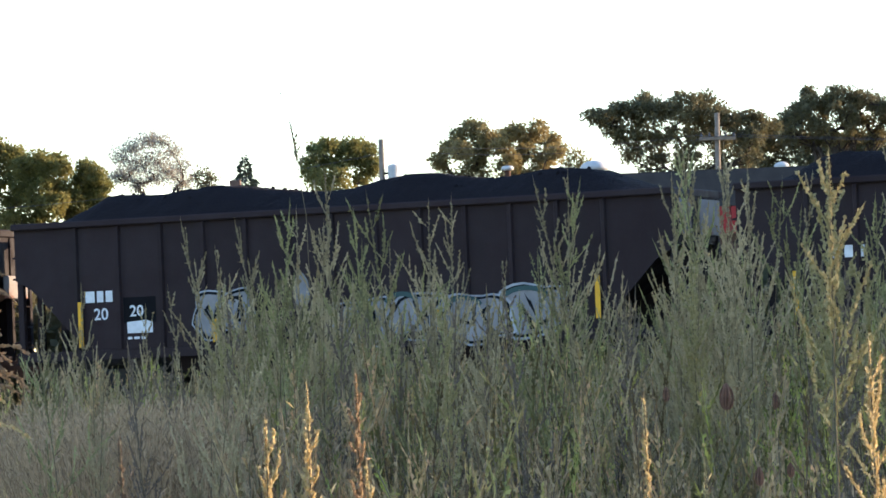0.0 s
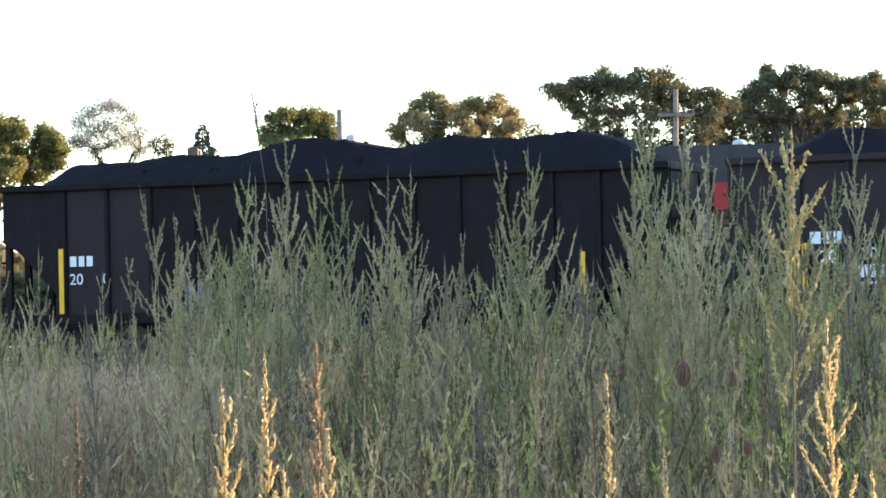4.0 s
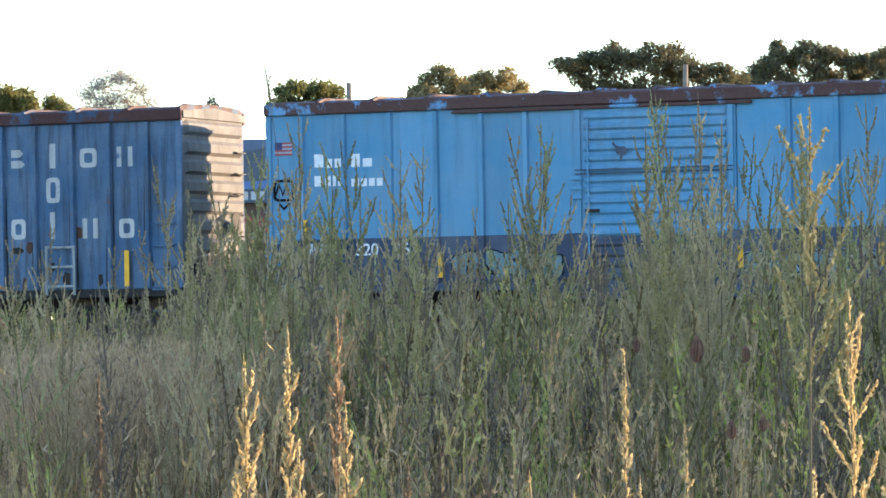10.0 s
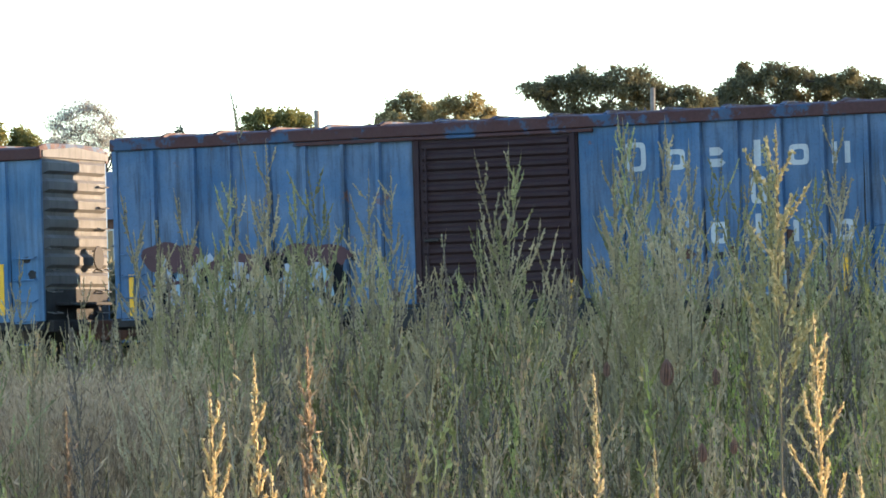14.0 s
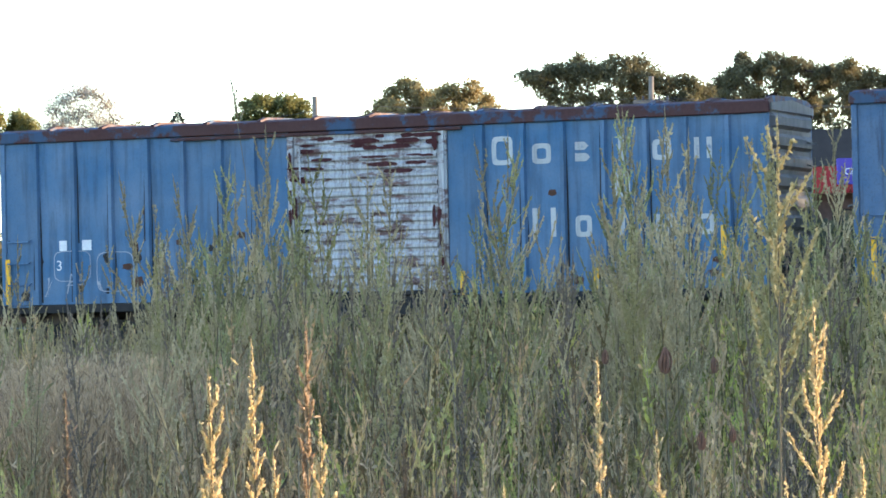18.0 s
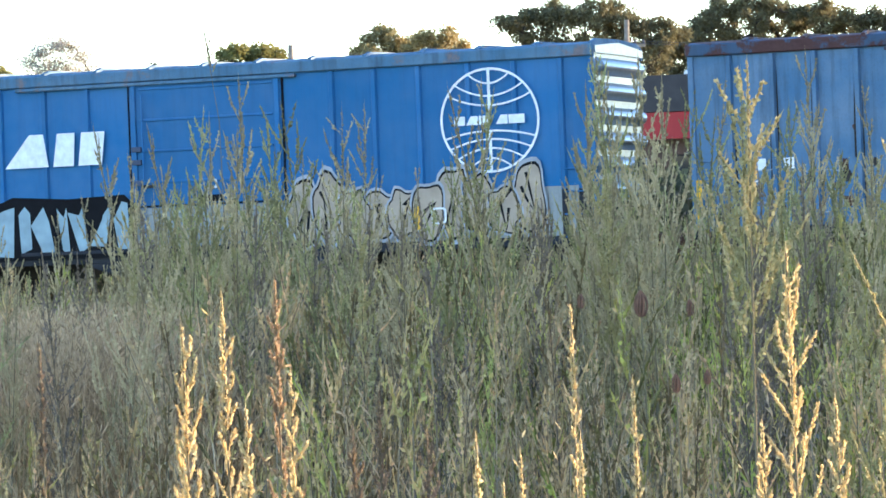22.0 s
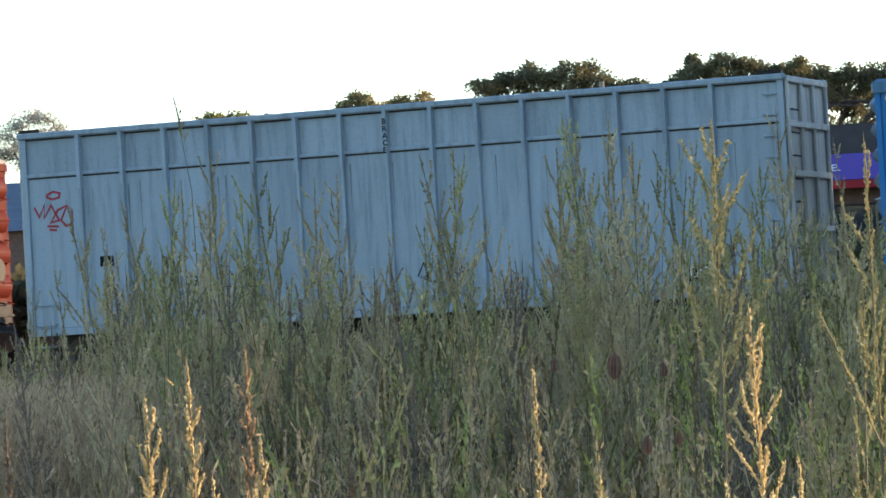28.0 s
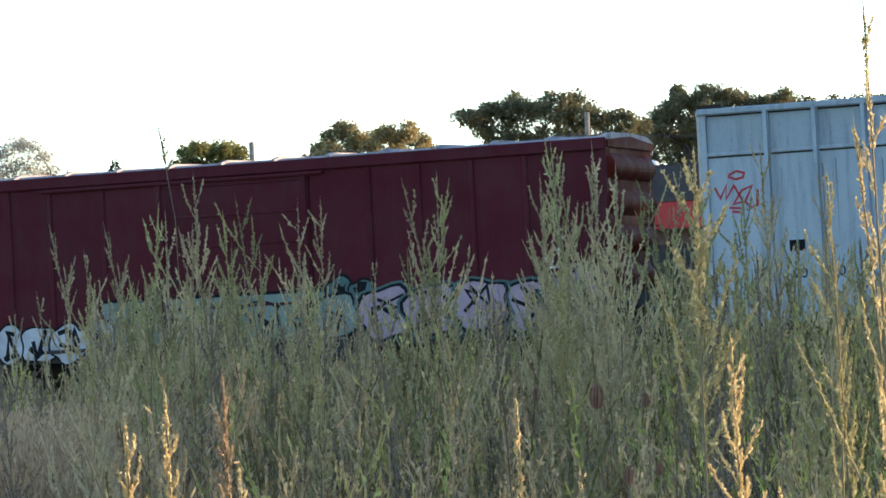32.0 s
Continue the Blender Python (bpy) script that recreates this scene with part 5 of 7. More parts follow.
for k, (b0, ln, dark) in enumerate(((10.05, 13.72, True), (24.90, 13.68, False), (39.8, 13.7, False))):
    c = hopper(("sooty black coal hopper heaped with coal", "sooty brown-grey coal hopper with pale bubble graffiti", "sooty brown-grey coal hopper heaped with coal")[k], b0, ln, dark)
    coal_load(b0, ln, 70 + k, [(3.5, 0.10, 0.8), (5.9, 0.28, 0.9), (7.0, 0.18, 0.8), (9.1, 0.25, 0.7), (10.3, 0.14, 0.8), (11.6, 0.24, 0.8)] if k == 0 else None, 0.42 if k else 0.70)
    if k == 1:
        bars(c, 26.43 - b0, 2.05, 0.22, (0.20, 0.14, 0.15), gap=0.05)
        letters("20", 26.60 - b0, 1.71, 0.23, c, bold=0.004)
        mark("dark_patch", c, BLACK, ("poly", [(27.25 - b0, 1.62), (27.95 - b0, 1.62), (27.95 - b0, 2.12), (27.25 - b0, 2.12)]), y=-0.005)
        letters("20", 27.38 - b0, 1.75, 0.22, c, bold=0.004, y=-0.009)
        mark("white_patch", c, WHITE, ("poly", [(27.32 - b0, 1.42), (27.87 - b0, 1.42), (27.87 - b0, 1.62), (27.74 - b0, 1.67), (27.32 - b0, 1.64)]), y=-0.009)
        bars(c, 27.32 - b0, 1.30, 0.05, (0.1, 0.12, 0.1), gap=0.04)
        spray(c, 81, 28.9 - b0, 30.0 - b0, 1.3, 2.15, GREY_SPRAY, BLACK, 2, halo=CHALK, inner=0.06, knots=2, rim=1.14, y=-0.074)
        spray(c, 82, 31.9 - b0, 36.3 - b0, 1.05, 1.95, GREY_SPRAY, BLACK, 4, halo=CHALK, inner=0.07, knots=2, rim=1.12, low=0.78, y=-0.074)
        for gx, gz, gw in ((33.15, 1.93, 0.34), (34.4, 1.80, 0.38), (35.65, 1.93, 0.46)):
            mark("graffiti", c, TEAL, *stroke([(gx - b0 + gw * math.cos(a), gz - 0.22 + 0.22 * math.sin(a)) for a in np.linspace(2.8, 0.35, 9)], 0.09), y=-0.092, label="dark teal sprayed arc")
        mark("graffiti", c, GREY_SPRAY, ("poly", blob(random.Random(83), 31.05 - b0, 2.1, 0.34, 0.62, lobes=3)))
        for xx, za, zb in ((26.34, 1.18, 2.07), (29.23, 1.18, 1.62), (33.9, 1.2, 1.6), (37.08, 1.3, 2.1)):
            tape(c, xx - b0, za, zb, y=-0.080)
    elif k == 0:
        for xx, za, zb in ((22.09, 1.25, 2.04), (18.37, 1.16, 1.6), (15.06, 1.18, 1.58), (11.34, 1.14, 2.4)):
            tape(c, xx - b0, za, zb, y=-0.080)
        bars(c, 11.5 - b0, 2.05, 0.2, (0.14, 0.12, 0.13), gap=0.05)
        letters("20", 11.48 - b0, 1.70, 0.22, c)
        letters("0", 12.2 - b0, 1.70, 0.22, c)
        mark("stencil_box", c, CHALK, ("ring", 20.6 - b0, 21.05 - b0, 1.33, 1.58, 0.03), *stroke([(20.75 - b0, 1.35), (20.75 - b0, 1.56)], 0.025), *stroke([(20.9 - b0, 1.35), (20.9 - b0, 1.56)], 0.025))
        mark("graffiti", c, CHALK, ("poly", blob(random.Random(3), 14.2 - b0, 1.45, 0.5, 0.5)), y=-0.006)
    else:
        bars(c, 41.6 - b0, 2.2, 0.22, (0.16, 0.16, 0.16), gap=0.06)
        letters("21", 42.6 - b0, 1.75, 0.23, c)
        for xx in (40.9, 44.0):
            tape(c, xx - b0, 1.2, 2.0, y=-0.080)

# ---- beyond the track ----
GROUND = 0.55


def window(parent, x0, x1, z0, z1, y, frame_mat=PALE_WALL):
    w = part("window", boxed(x0, x1, y - 0.03, y + 0.02, z0, z1), GLASS, parent)
    for b in ((x0 - 0.05, x1 + 0.05, z1, z1 + 0.06), (x0 - 0.05, x1 + 0.05, z0 - 0.06, z0), (x0 - 0.06, x0, z0, z1), (x1, x1 + 0.06, z0, z1), ((x0 + x1) / 2 - 0.02, (x0 + x1) / 2 + 0.02, z0, z1)):
        part("window_frame", boxed(b[0], b[1], y - 0.06, y, b[2], b[3]), frame_mat, w)


def shop():
    s = thing("shop_building", "long low shop with a dark roof and a red fascia band", "building", m=Matrix.Translation((-0.66, 110, 0)))
    L = 32.0
    part("wall", boxed(0, L, 0.6, 16, GROUND - 0.3, 5.1), BRICKWORK, s)
    part("roof_front", loft([[(x, 0.0, 5.88), (x, 0.5, 6.95), (x, 0.9, 6.95), (x, 0.9, 5.88)] for x in (0, L)]), ROOF_DARK, s, "dark brown sloping roof front")
    part("flat_roof", boxed(0, L, 0.9, 16, 6.2, 6.55), ROOF_DARK, s)
    for i in range(12):
        part("fascia_panel", boxed(i * L / 12, (i + 1) * L / 12 - 0.03, 0.05, 0.6, 5.10, 5.87, bevel=0.01), FASCIA_RED, s, "red fascia panel")
    mark("sign_bars", s, PALE_WALL, ("poly", [(4.13, 5.36), (4.50, 5.36), (4.50, 5.72), (4.13, 5.72)]), ("poly", [(4.6, 5.40), (4.95, 5.40), (4.95, 5.70), (4.6, 5.70)]), y=0.04)
    for i in range(8):
        window(s, 1.2 + i * 3.9, 3.9 + i * 3.9, 1.6, 4.6, 0.6, IRON)
    for i in range(9):
        part("pilaster", boxed(0.2 + i * 3.9, 0.7 + i * 3.9, 0.45, 0.6, GROUND - 0.3, 5.1), BRICKWORK, s)


shop()


def roof_vent(x, y, z, r, h, label):
    v = thing("roof_ventilator", label, "ventilator", "roof ventilators", Matrix.Translation((x, y, z)))
    part("vent_pipe", lathe([(r * 0.68, -0.6), (r * 0.68, h * 0.56), (r * 0.72, h * 0.58)], sides=20), GALVANISED, v, smooth=True)
    part("hood", lathe([(r * 0.93, h * 0.56), (r, h * 0.62), (r * 0.98, h * 0.72), (r * 0.80, h * 0.86), (r * 0.5, h * 0.95), (0.02, h)], sides=24), PALE_WALL, v, "pale domed hood", smooth=True)


def flue(x, y, z):
    v = thing("flue_pipe", "short rusty flue pipe with a pale flat cap", "flue", m=Matrix.Translation((x, y, z)))
    part("pipe", lathe([(0.085, -0.5), (0.085, 0.44), (0.075, 0.45)], sides=16), RUST_IRON, v, smooth=True)
    part("cap", lathe([(0.06, 0.46), (0.17, 0.47), (0.18, 0.53), (0.15, 0.58), (0.02, 0.60)], sides=20), PALE_WALL, v, "pale flat cap", smooth=True)


roof_vent(3.55, 111.5, 6.75, 0.42, 0.66, "mushroom-shaped pale roof ventilator")
flue(1.04, 111.5, 6.76)
roof_vent(8.95, 111.5, 6.75, 0.22, 0.40, "low galvanised roof ventilator")


def fuel_sign():
    s = thing("fuel_sign", "purple roadside sign with white slanting words", "sign", m=Matrix.Translation((12.0, 107.4, 0)))
    part("panel", boxed(0, 3.4, 0, 0.18, 5.25, 5.98, bevel=0.02), PURPLE, s)
    t = letters("CIAL FUEL", 0.20, 5.52, 0.19, s, y=-0.006, bold=0.004)
    t.data.transform(Matrix.Shear("XZ", 4, (0.0, 0.0)))
    for x in (0.5, 2.8):
        part("post", boxed(x, x + 0.14, 0.04, 0.16, GROUND - 0.2, 5.25), IRON, s)


fuel_sign()


def side_shop():
    s = thing("low_workshop", "blue-grey workshop with a pale blue fascia strip", "building", m=Matrix.Translation((-6.6, 111, 0)))
    part("wall", boxed(0, 4.9, 0.3, 9, GROUND - 0.3, 5.0), BRICKWORK, s)
    part("gable", loft([[(0.0, y, 5.47), (4.9, y, 5.47), (4.9, y, 6.35), (3.3, y, 6.66), (0.0, y, 6.2)] for y in (0.2, 9)]), ROOF_GREY, s, "blue-grey clad gable")
    part("fascia_strip", boxed(0, 4.9, 0.1, 0.3, 5.24, 5.46), FASCIA_BLUE, s)
    board = part("sign_board", boxed(0, 4.9, 0.08, 0.3, 4.84, 5.235), ROOF_GREY, s, "grey sign board with pale bars")
    bars(board, 0.9, 4.92, 0.24, (0.17, 0.15, 0.16, 0.15, 0.13, 0.16, 0.17, 0.15, 0.14, 0.16, 0.15, 0.17), PALE_WALL, 0.08, y=0.07)
    part("red_band", boxed(0, 4.9, 0.1, 0.3, 4.0, 4.4), FASCIA_RED, s)
    for x in (0.6, 2.0, 3.4):
        window(s, x, x + 0.9, 2.2, 3.8, 0.3)


side_shop()


def house():
    s = thing("brick_house", "brick house with a grey roof and a chimney", "house", m=Matrix.Translation((-13, 142, 0)))
    part("wall", boxed(0, 9, 0, 8, GROUND - 0.3, 6.4), BRICKWORK, s)
    roof = part("roof", loft([[(x, -0.4, 6.3), (x, 4, 8.25), (x, 8.4, 6.3)] for x in (-0.4, 9.4)]), ROOF_GREY, s)
    part("chimney", boxed(3.85, 4.25, 3.6, 4.3, 7.8, 9.0, bevel=0.02), BRICKWORK, roof)
    for x in (1.0, 4.0, 6.8):
        window(s, x, x + 1.1, 2.0, 3.6, 0.0)
        window(s, x, x + 1.1, 4.6, 5.9, 0.0)


house()


def utility_pole(x, y, top, arm_z, arm_half, label, can=None, lean=0.0):
    p = thing("utility_pole", label, "utility pole", "utility poles", Matrix.Translation((x, y, 0)) @ Matrix.Rotation(radians(lean), 4, "Y"))
    part("shaft", tube([(0, 0, 0.2), (0, 0, 4), (0, 0, top)], [0.13, 0.11, 0.085], 10), POLE_WOOD, p, smooth=True)
    if arm_half:
        arm = part("crossarm", boxed(-arm_half, arm_half, -0.18, -0.08, arm_z - 0.06, arm_z + 0.06, bevel=0.01), POLE_WOOD, p)
        for k in (-0.9, -0.45, 0.45, 0.9):
            part("insulator", lathe([(0.03, arm_z + 0.06), (0.05, arm_z + 0.10), (0.03, arm_z + 0.14), (0.04, arm_z + 0.18), (0.01, arm_z + 0.2)], sides=8), WIRE, arm).location = (k * arm_half, -0.13, 0)
    if can:
        part("transformer", lathe([(0.05, can - 0.45), (0.17, can - 0.42), (0.18, can), (0.15, can + 0.05), (0.04, can + 0.08)], sides=16), PALE_WALL, p, "pale grey transformer can").location = (0.36, -0.1, 0)
        part("bracket", boxed(0.05, 0.3, -0.13, -0.07, can - 0.25, can - 0.18), IRON, p)


utility_pole(-2.83, 122, 8.90, 8.45, 0.0, "wooden utility pole with a transformer can", 8.02, 0)
utility_pole(8.00, 128, 9.68, 8.82, 0.6, "sunlit wooden utility pole with a crossarm", None, 1.2)


def cable(a, b, sag, r=0.006):
    a, b = Vector(a), Vector(b)
    pts = [a.lerp(b, k / 16) - Vector((0, 0, sag * 4 * (k / 16) * (1 - k / 16))) for k in range(17)]
    w = new("overhead_wire", mesh_of(tube(pts, [r] * 17, 4), WIRE))
    tagged(w, "thin overhead wire slung between utility poles", "wire", "overhead wires")


cable((-2.83, 121.9, 8.45), (-30, 135, 8.3), 0.9)
cable((-2.6, 121.9, 8.7), (7.5, 127.9, 8.95), 0.25)
cable((-3.0, 121.9, 8.6), (8.6, 127.9, 8.95), 0.40)
cable((8.6, 127.9, 8.95), (40, 122, 8.7), 0.7)
cable((7.5, 127.9, 8.95), (40, 122, 8.4), 0.6)
cable((-2.83, 121.9, 7.6), (-0.6, 112, 6.6), 0.1)
tagged(bpy.data.objects["overhead_wire"], "thin overhead wire leaving the pole with the transformer")


# ---- trees ----
def blades(p, d, length, width, rng, twist=None):
    """Leaf-shaped quads: base points p, directions d, as one array of vertices and faces."""
    n = len(p)
    s = np.cross(d, rng.normal(size=(n, 3)))
    s /= np.linalg.norm(s, axis=1, keepdims=True) + 1e-9
    length, width = np.broadcast_to(length, n)[:, None], np.broadcast_to(width, n)[:, None]
    v = np.stack([p, p + d * length * 0.45 + s * width / 2, p + d * length, p + d * length * 0.45 - s * width / 2], 1).reshape(-1, 3)
    return v, np.arange(4 * n).reshape(-1, 4)


def sticks(a, b, ra, rb, sides=3):
    """Prisms from a to b with radii ra and rb."""
    n = len(a)
    d = b - a
    d = d / (np.linalg.norm(d, axis=1, keepdims=True) + 1e-9)
    s = np.cross(d, np.array([0.31, 0.87, 0.38]))
    s /= np.linalg.norm(s, axis=1, keepdims=True) + 1e-9
    u = np.cross(d, s)
    ra, rb = np.broadcast_to(ra, n)[:, None], np.broadcast_to(rb, n)[:, None]
    rings = []
    for e, r in ((a, ra), (b, rb)):
        for k in range(sides):
            c = k * math.tau / sides
            rings.append(e + r * (s * math.cos(c) + u * math.sin(c)))
    v = np.stack(rings, 1).reshape(-1, 3)
    base = np.arange(n)[:, None] * (2 * sides)
    f = np.concatenate([base + np.array([k, (k + 1) % sides, sides + (k + 1) % sides, sides + k]) for k in range(sides)], 0)
    return v, f


def stem(points, radii, sides=4):
    """One continuous thin stalk."""
    d = np.gradient(points, axis=0)
    d /= np.linalg.norm(d, axis=1, keepdims=True) + 1e-9
    s = np.cross(d, np.array([0.31, 0.87, 0.38]))
    s /= np.linalg.norm(s, axis=1, keepdims=True) + 1e-9
    u = np.cross(d, s)
    ring = np.stack([points + radii[:, None] * (s * math.cos(k * math.tau / sides) + u * math.sin(k * math.tau / sides)) for k in range(sides)], 1)
    f = [[i * sides + k, i * sides + (k + 1) % sides, (i + 1) * sides + (k + 1) % sides, (i + 1) * sides + k] for i in range(len(points) - 1) for k in range(sides)]
    return ring.reshape(-1, 3), np.array(f)


def unit(v):
    return v / (np.linalg.norm(v, axis=1, keepdims=True) + 1e-9)


def tree(name, label, x, y, lobes, leaf_mat, seed, clumps=13, per=50, leaf=0.13, spread=0.13, trunk=0.22, base=GROUND, fork=0.45, thin=1.0, deep=1.0, stray=1.5):
    """lobes: (dx, z, radius, and dy where it is fixed) clumps of the crown, heights over the ground of the scene; higher ones grow out of lower ones."""
    rng = np.random.default_rng(seed)
    t = thing(name, label, "tree", m=Matrix.Translation((x, y, 0)))
    zt = max(l[1] for l in lobes)
    z0 = base - 0.2
    forkz = z0 + (zt - z0) * fork
    chunks_a, chunks_b, ra, rb = [], [], [], []

    def limb(p, q, r0, r1, n=4, bend=0.12):
        d = np.linalg.norm(q - p)
        pts = [p + (q - p) * k / n + (rng.normal(size=3) * d * bend * math.sin(math.pi * k / n) if 0 < k < n else 0) for k in range(n + 1)]
        for k in range(n):
            chunks_a.append(pts[k]); chunks_b.append(pts[k + 1])
            ra.append(r0 + (r1 - r0) * k / n); rb.append(r0 + (r1 - r0) * (k + 1) / n)
        return pts
    top = np.array([0.1, 0, forkz])
    limb(np.array([0, 0, z0]), top, trunk, trunk * 0.72, 3, 0.03)
    leaves_p, leaves_d = [], []
    grown = [(top, trunk * 0.5)]
    for dx, z, r, *dy in sorted(lobes, key=lambda l: l[1]):
        c = np.array([dx, dy[0] if dy else rng.uniform(-1, 1) * deep, z])
        foot, r0 = min(grown, key=lambda g: np.linalg.norm((c - g[0]) * np.array([1.0, 0.5, 1.0])) + (3.0 if g[0][2] > z - 0.15 else 0.0))
        r1 = max(trunk * 0.07, r0 * 0.62)
        pts = limb(foot, c, r0 * 0.85, r1, 4, 0.07)
        grown.append((c, r1))
        n = max(4, int(clumps * (0.6 + r)))
        m = unit(rng.normal(size=(n, 3)))
        cen = c + m * rng.uniform(0.2, 1.15, (n, 1)) ** 0.6 * np.array([r, r * 1.2, r * 0.88])
        for q in cen:
            limb(pts[rng.integers(2, len(pts))], q, r1 * 0.6, r1 * 0.2, 3, 0.10)
        cc = np.repeat(cen, rng.poisson(per, n), 0)
        p = cc + np.clip(rng.normal(size=cc.shape), -stray, stray) * spread * np.array([1, 1, 0.8])
        leaves_p.append(p)
        leaves_d.append(unit(rng.normal(size=p.shape) + np.array([0, 0, -0.2]) + 0.6 * unit(p - c)))
    p, d = np.concatenate(leaves_p), np.concatenate(leaves_d)
    v, f = blades(p, d, rng.uniform(0.6, 1.3, len(p)) * leaf, rng.uniform(0.5, 1.0, len(p)) * leaf * 0.85, rng)
    part("crown", raw_mesh(v, f, leaf_mat), None, t)
    v, f = sticks(np.array(chunks_a), np.array(chunks_b), np.array(ra) * thin, np.array(rb) * thin, 5)
    part("trunk", raw_mesh(v, f, BARK), None, t)
    return t


tree("oak_tree", "broad dark oak with gaps of sky in its crown", 7.43, 140,
     [(-2.98, 10.34, 0.27), (-2.60, 10.60, 0.29), (-2.09, 10.65, 0.31), (-1.57, 10.71, 0.33), (-0.95, 10.92, 0.37), (-0.44, 10.79, 0.33), (0.17, 10.83, 0.35), (0.68, 10.72, 0.33), (1.20, 10.87, 0.29), (-2.30, 10.42, 0.28), (-1.20, 10.55, 0.33), (-0.25, 10.50, 0.33), (0.85, 10.42, 0.33), (1.45, 10.30, 0.30),
      (1.67, 10.55, 0.31), (2.21, 10.20, 0.31), (2.66, 10.21, 0.25), (3.09, 9.95, 0.25), (3.43, 9.78, 0.25), (-2.31, 10.08, 0.33), (-1.59, 10.20, 0.37), (-0.76, 10.34, 0.45), (0.26, 10.26, 0.45),
      (1.08, 10.13, 0.37), (1.79, 9.97, 0.37), (2.40, 9.69, 0.37), (-1.95, 9.60, 0.30), (-1.35, 9.72, 0.26), (-0.72, 9.60, 0.30), (-0.1, 9.72, 0.28), (0.55, 9.62, 0.30), (1.1, 9.6, 0.28), (1.6, 9.42, 0.37), (2.80, 9.43, 0.41), (-1.6, 9.15, 0.42), (-0.6, 9.0, 0.5), (0.5, 9.0, 0.5), (1.6, 8.8, 0.55), (2.6, 8.8, 0.55), (-1.0, 8.5, 0.5), (0.0, 8.35, 0.55), (1.0, 8.2, 0.6)], OAK_LEAF, 5, trunk=0.30, fork=0.62, clumps=13)
tree("oak_tree", "dense dark oak standing against the evening sky", 14.37, 148,
     [(-2.28, 10.60, 0.26), (-1.89, 10.81, 0.30), (-1.44, 11.17, 0.32), (-1.34, 11.56, 0.15), (-0.90, 11.17, 0.35), (-0.35, 11.36, 0.35), (0.19, 11.34, 0.37), (0.77, 11.15, 0.35), (1.29, 11.14, 0.32), (1.70, 10.87, 0.30),
      (1.94, 10.95, 0.19), (-1.68, 10.37, 0.39), (-0.92, 10.57, 0.39), (-0.04, 10.65, 0.43), (0.82, 10.52, 0.43), (1.58, 10.44, 0.35), (-1.48, 9.82, 0.43), (-0.61, 9.91, 0.43), (0.26, 9.88, 0.43), (1.13, 9.86, 0.43), (-2.13, 10.01, 0.35),
      (-1.66, 10.86, 0.30), (-0.62, 11.02, 0.33), (0.48, 11.05, 0.33), (1.48, 10.80, 0.30), (2.05, 10.55, 0.30), (-2.62, 10.32, 0.20), (0.10, 10.25, 0.35), (-1.15, 10.22, 0.35)],
     OAK_LEAF, 6, trunk=0.32, fork=0.62, clumps=13)
tree("oak_tree", "dark oak at the edge of a dense row", 17.6, 146,
     [(-1.04, 10.72, 0.21), (-0.84, 11.02, 0.26), (-0.46, 10.79, 0.30), (0.07, 10.61, 0.30), (0.60, 10.42, 0.30), (1.14, 10.52, 0.34), (1.78, 10.61, 0.38), (2.42, 10.48, 0.38), (3.07, 10.57, 0.43), (-0.80, 10.35, 0.38), (-0.05, 10.18, 0.38),
      (0.80, 10.03, 0.43), (1.77, 10.07, 0.47), (2.73, 10.04, 0.47), (-0.81, 9.71, 0.43), (0.15, 9.58, 0.43), (1.32, 9.44, 0.47), (2.39, 9.41, 0.47)], OAK_LEAF, 7, trunk=0.32, fork=0.6, clumps=16)
tree("oak_tree", "low dense dark tree filling a gap in the row", 12.1, 158,
     [(-1.12, 10.22, 0.50), (-0.31, 10.31, 0.50), (0.39, 10.41, 0.48), (1.19, 10.27, 0.55), (2.12, 10.13, 0.55), (3.04, 10.06, 0.55), (3.97, 10.08, 0.55), (-0.68, 9.39, 0.60), (0.47, 9.36, 0.60), (1.63, 9.33, 0.60), (2.79, 9.30, 0.60), (3.95, 9.27, 0.60),
      (-0.2, 8.4, 0.7), (1.1, 8.4, 0.7), (2.4, 8.3, 0.7), (3.7, 8.3, 0.7), (0.4, 7.3, 0.8), (2.0, 7.2, 0.8), (3.6, 7.2, 0.8)], OAK_LEAF, 8, clumps=18, leaf=0.16, spread=0.15)
tree("oak_tree", "low dense dark tree behind the row of oaks", 18.6, 160,
     [(-2.2, 10.1, 0.6), (-1.1, 10.3, 0.6), (0.1, 10.2, 0.6), (1.2, 10.4, 0.6), (2.4, 10.3, 0.6), (3.6, 10.4, 0.6), (-1.8, 9.1, 0.7), (-0.4, 9.2, 0.7), (1.0, 9.1, 0.7), (2.4, 9.2, 0.7), (3.8, 9.2, 0.7),
      (-1.2, 8.0, 0.8), (0.4, 8.0, 0.8), (2.0, 8.0, 0.8), (3.6, 8.0, 0.8), (-0.5, 6.9, 0.8), (1.2, 6.9, 0.8), (2.9, 6.9, 0.8)], OAK_LEAF, 18, clumps=18, leaf=0.17, spread=0.17)
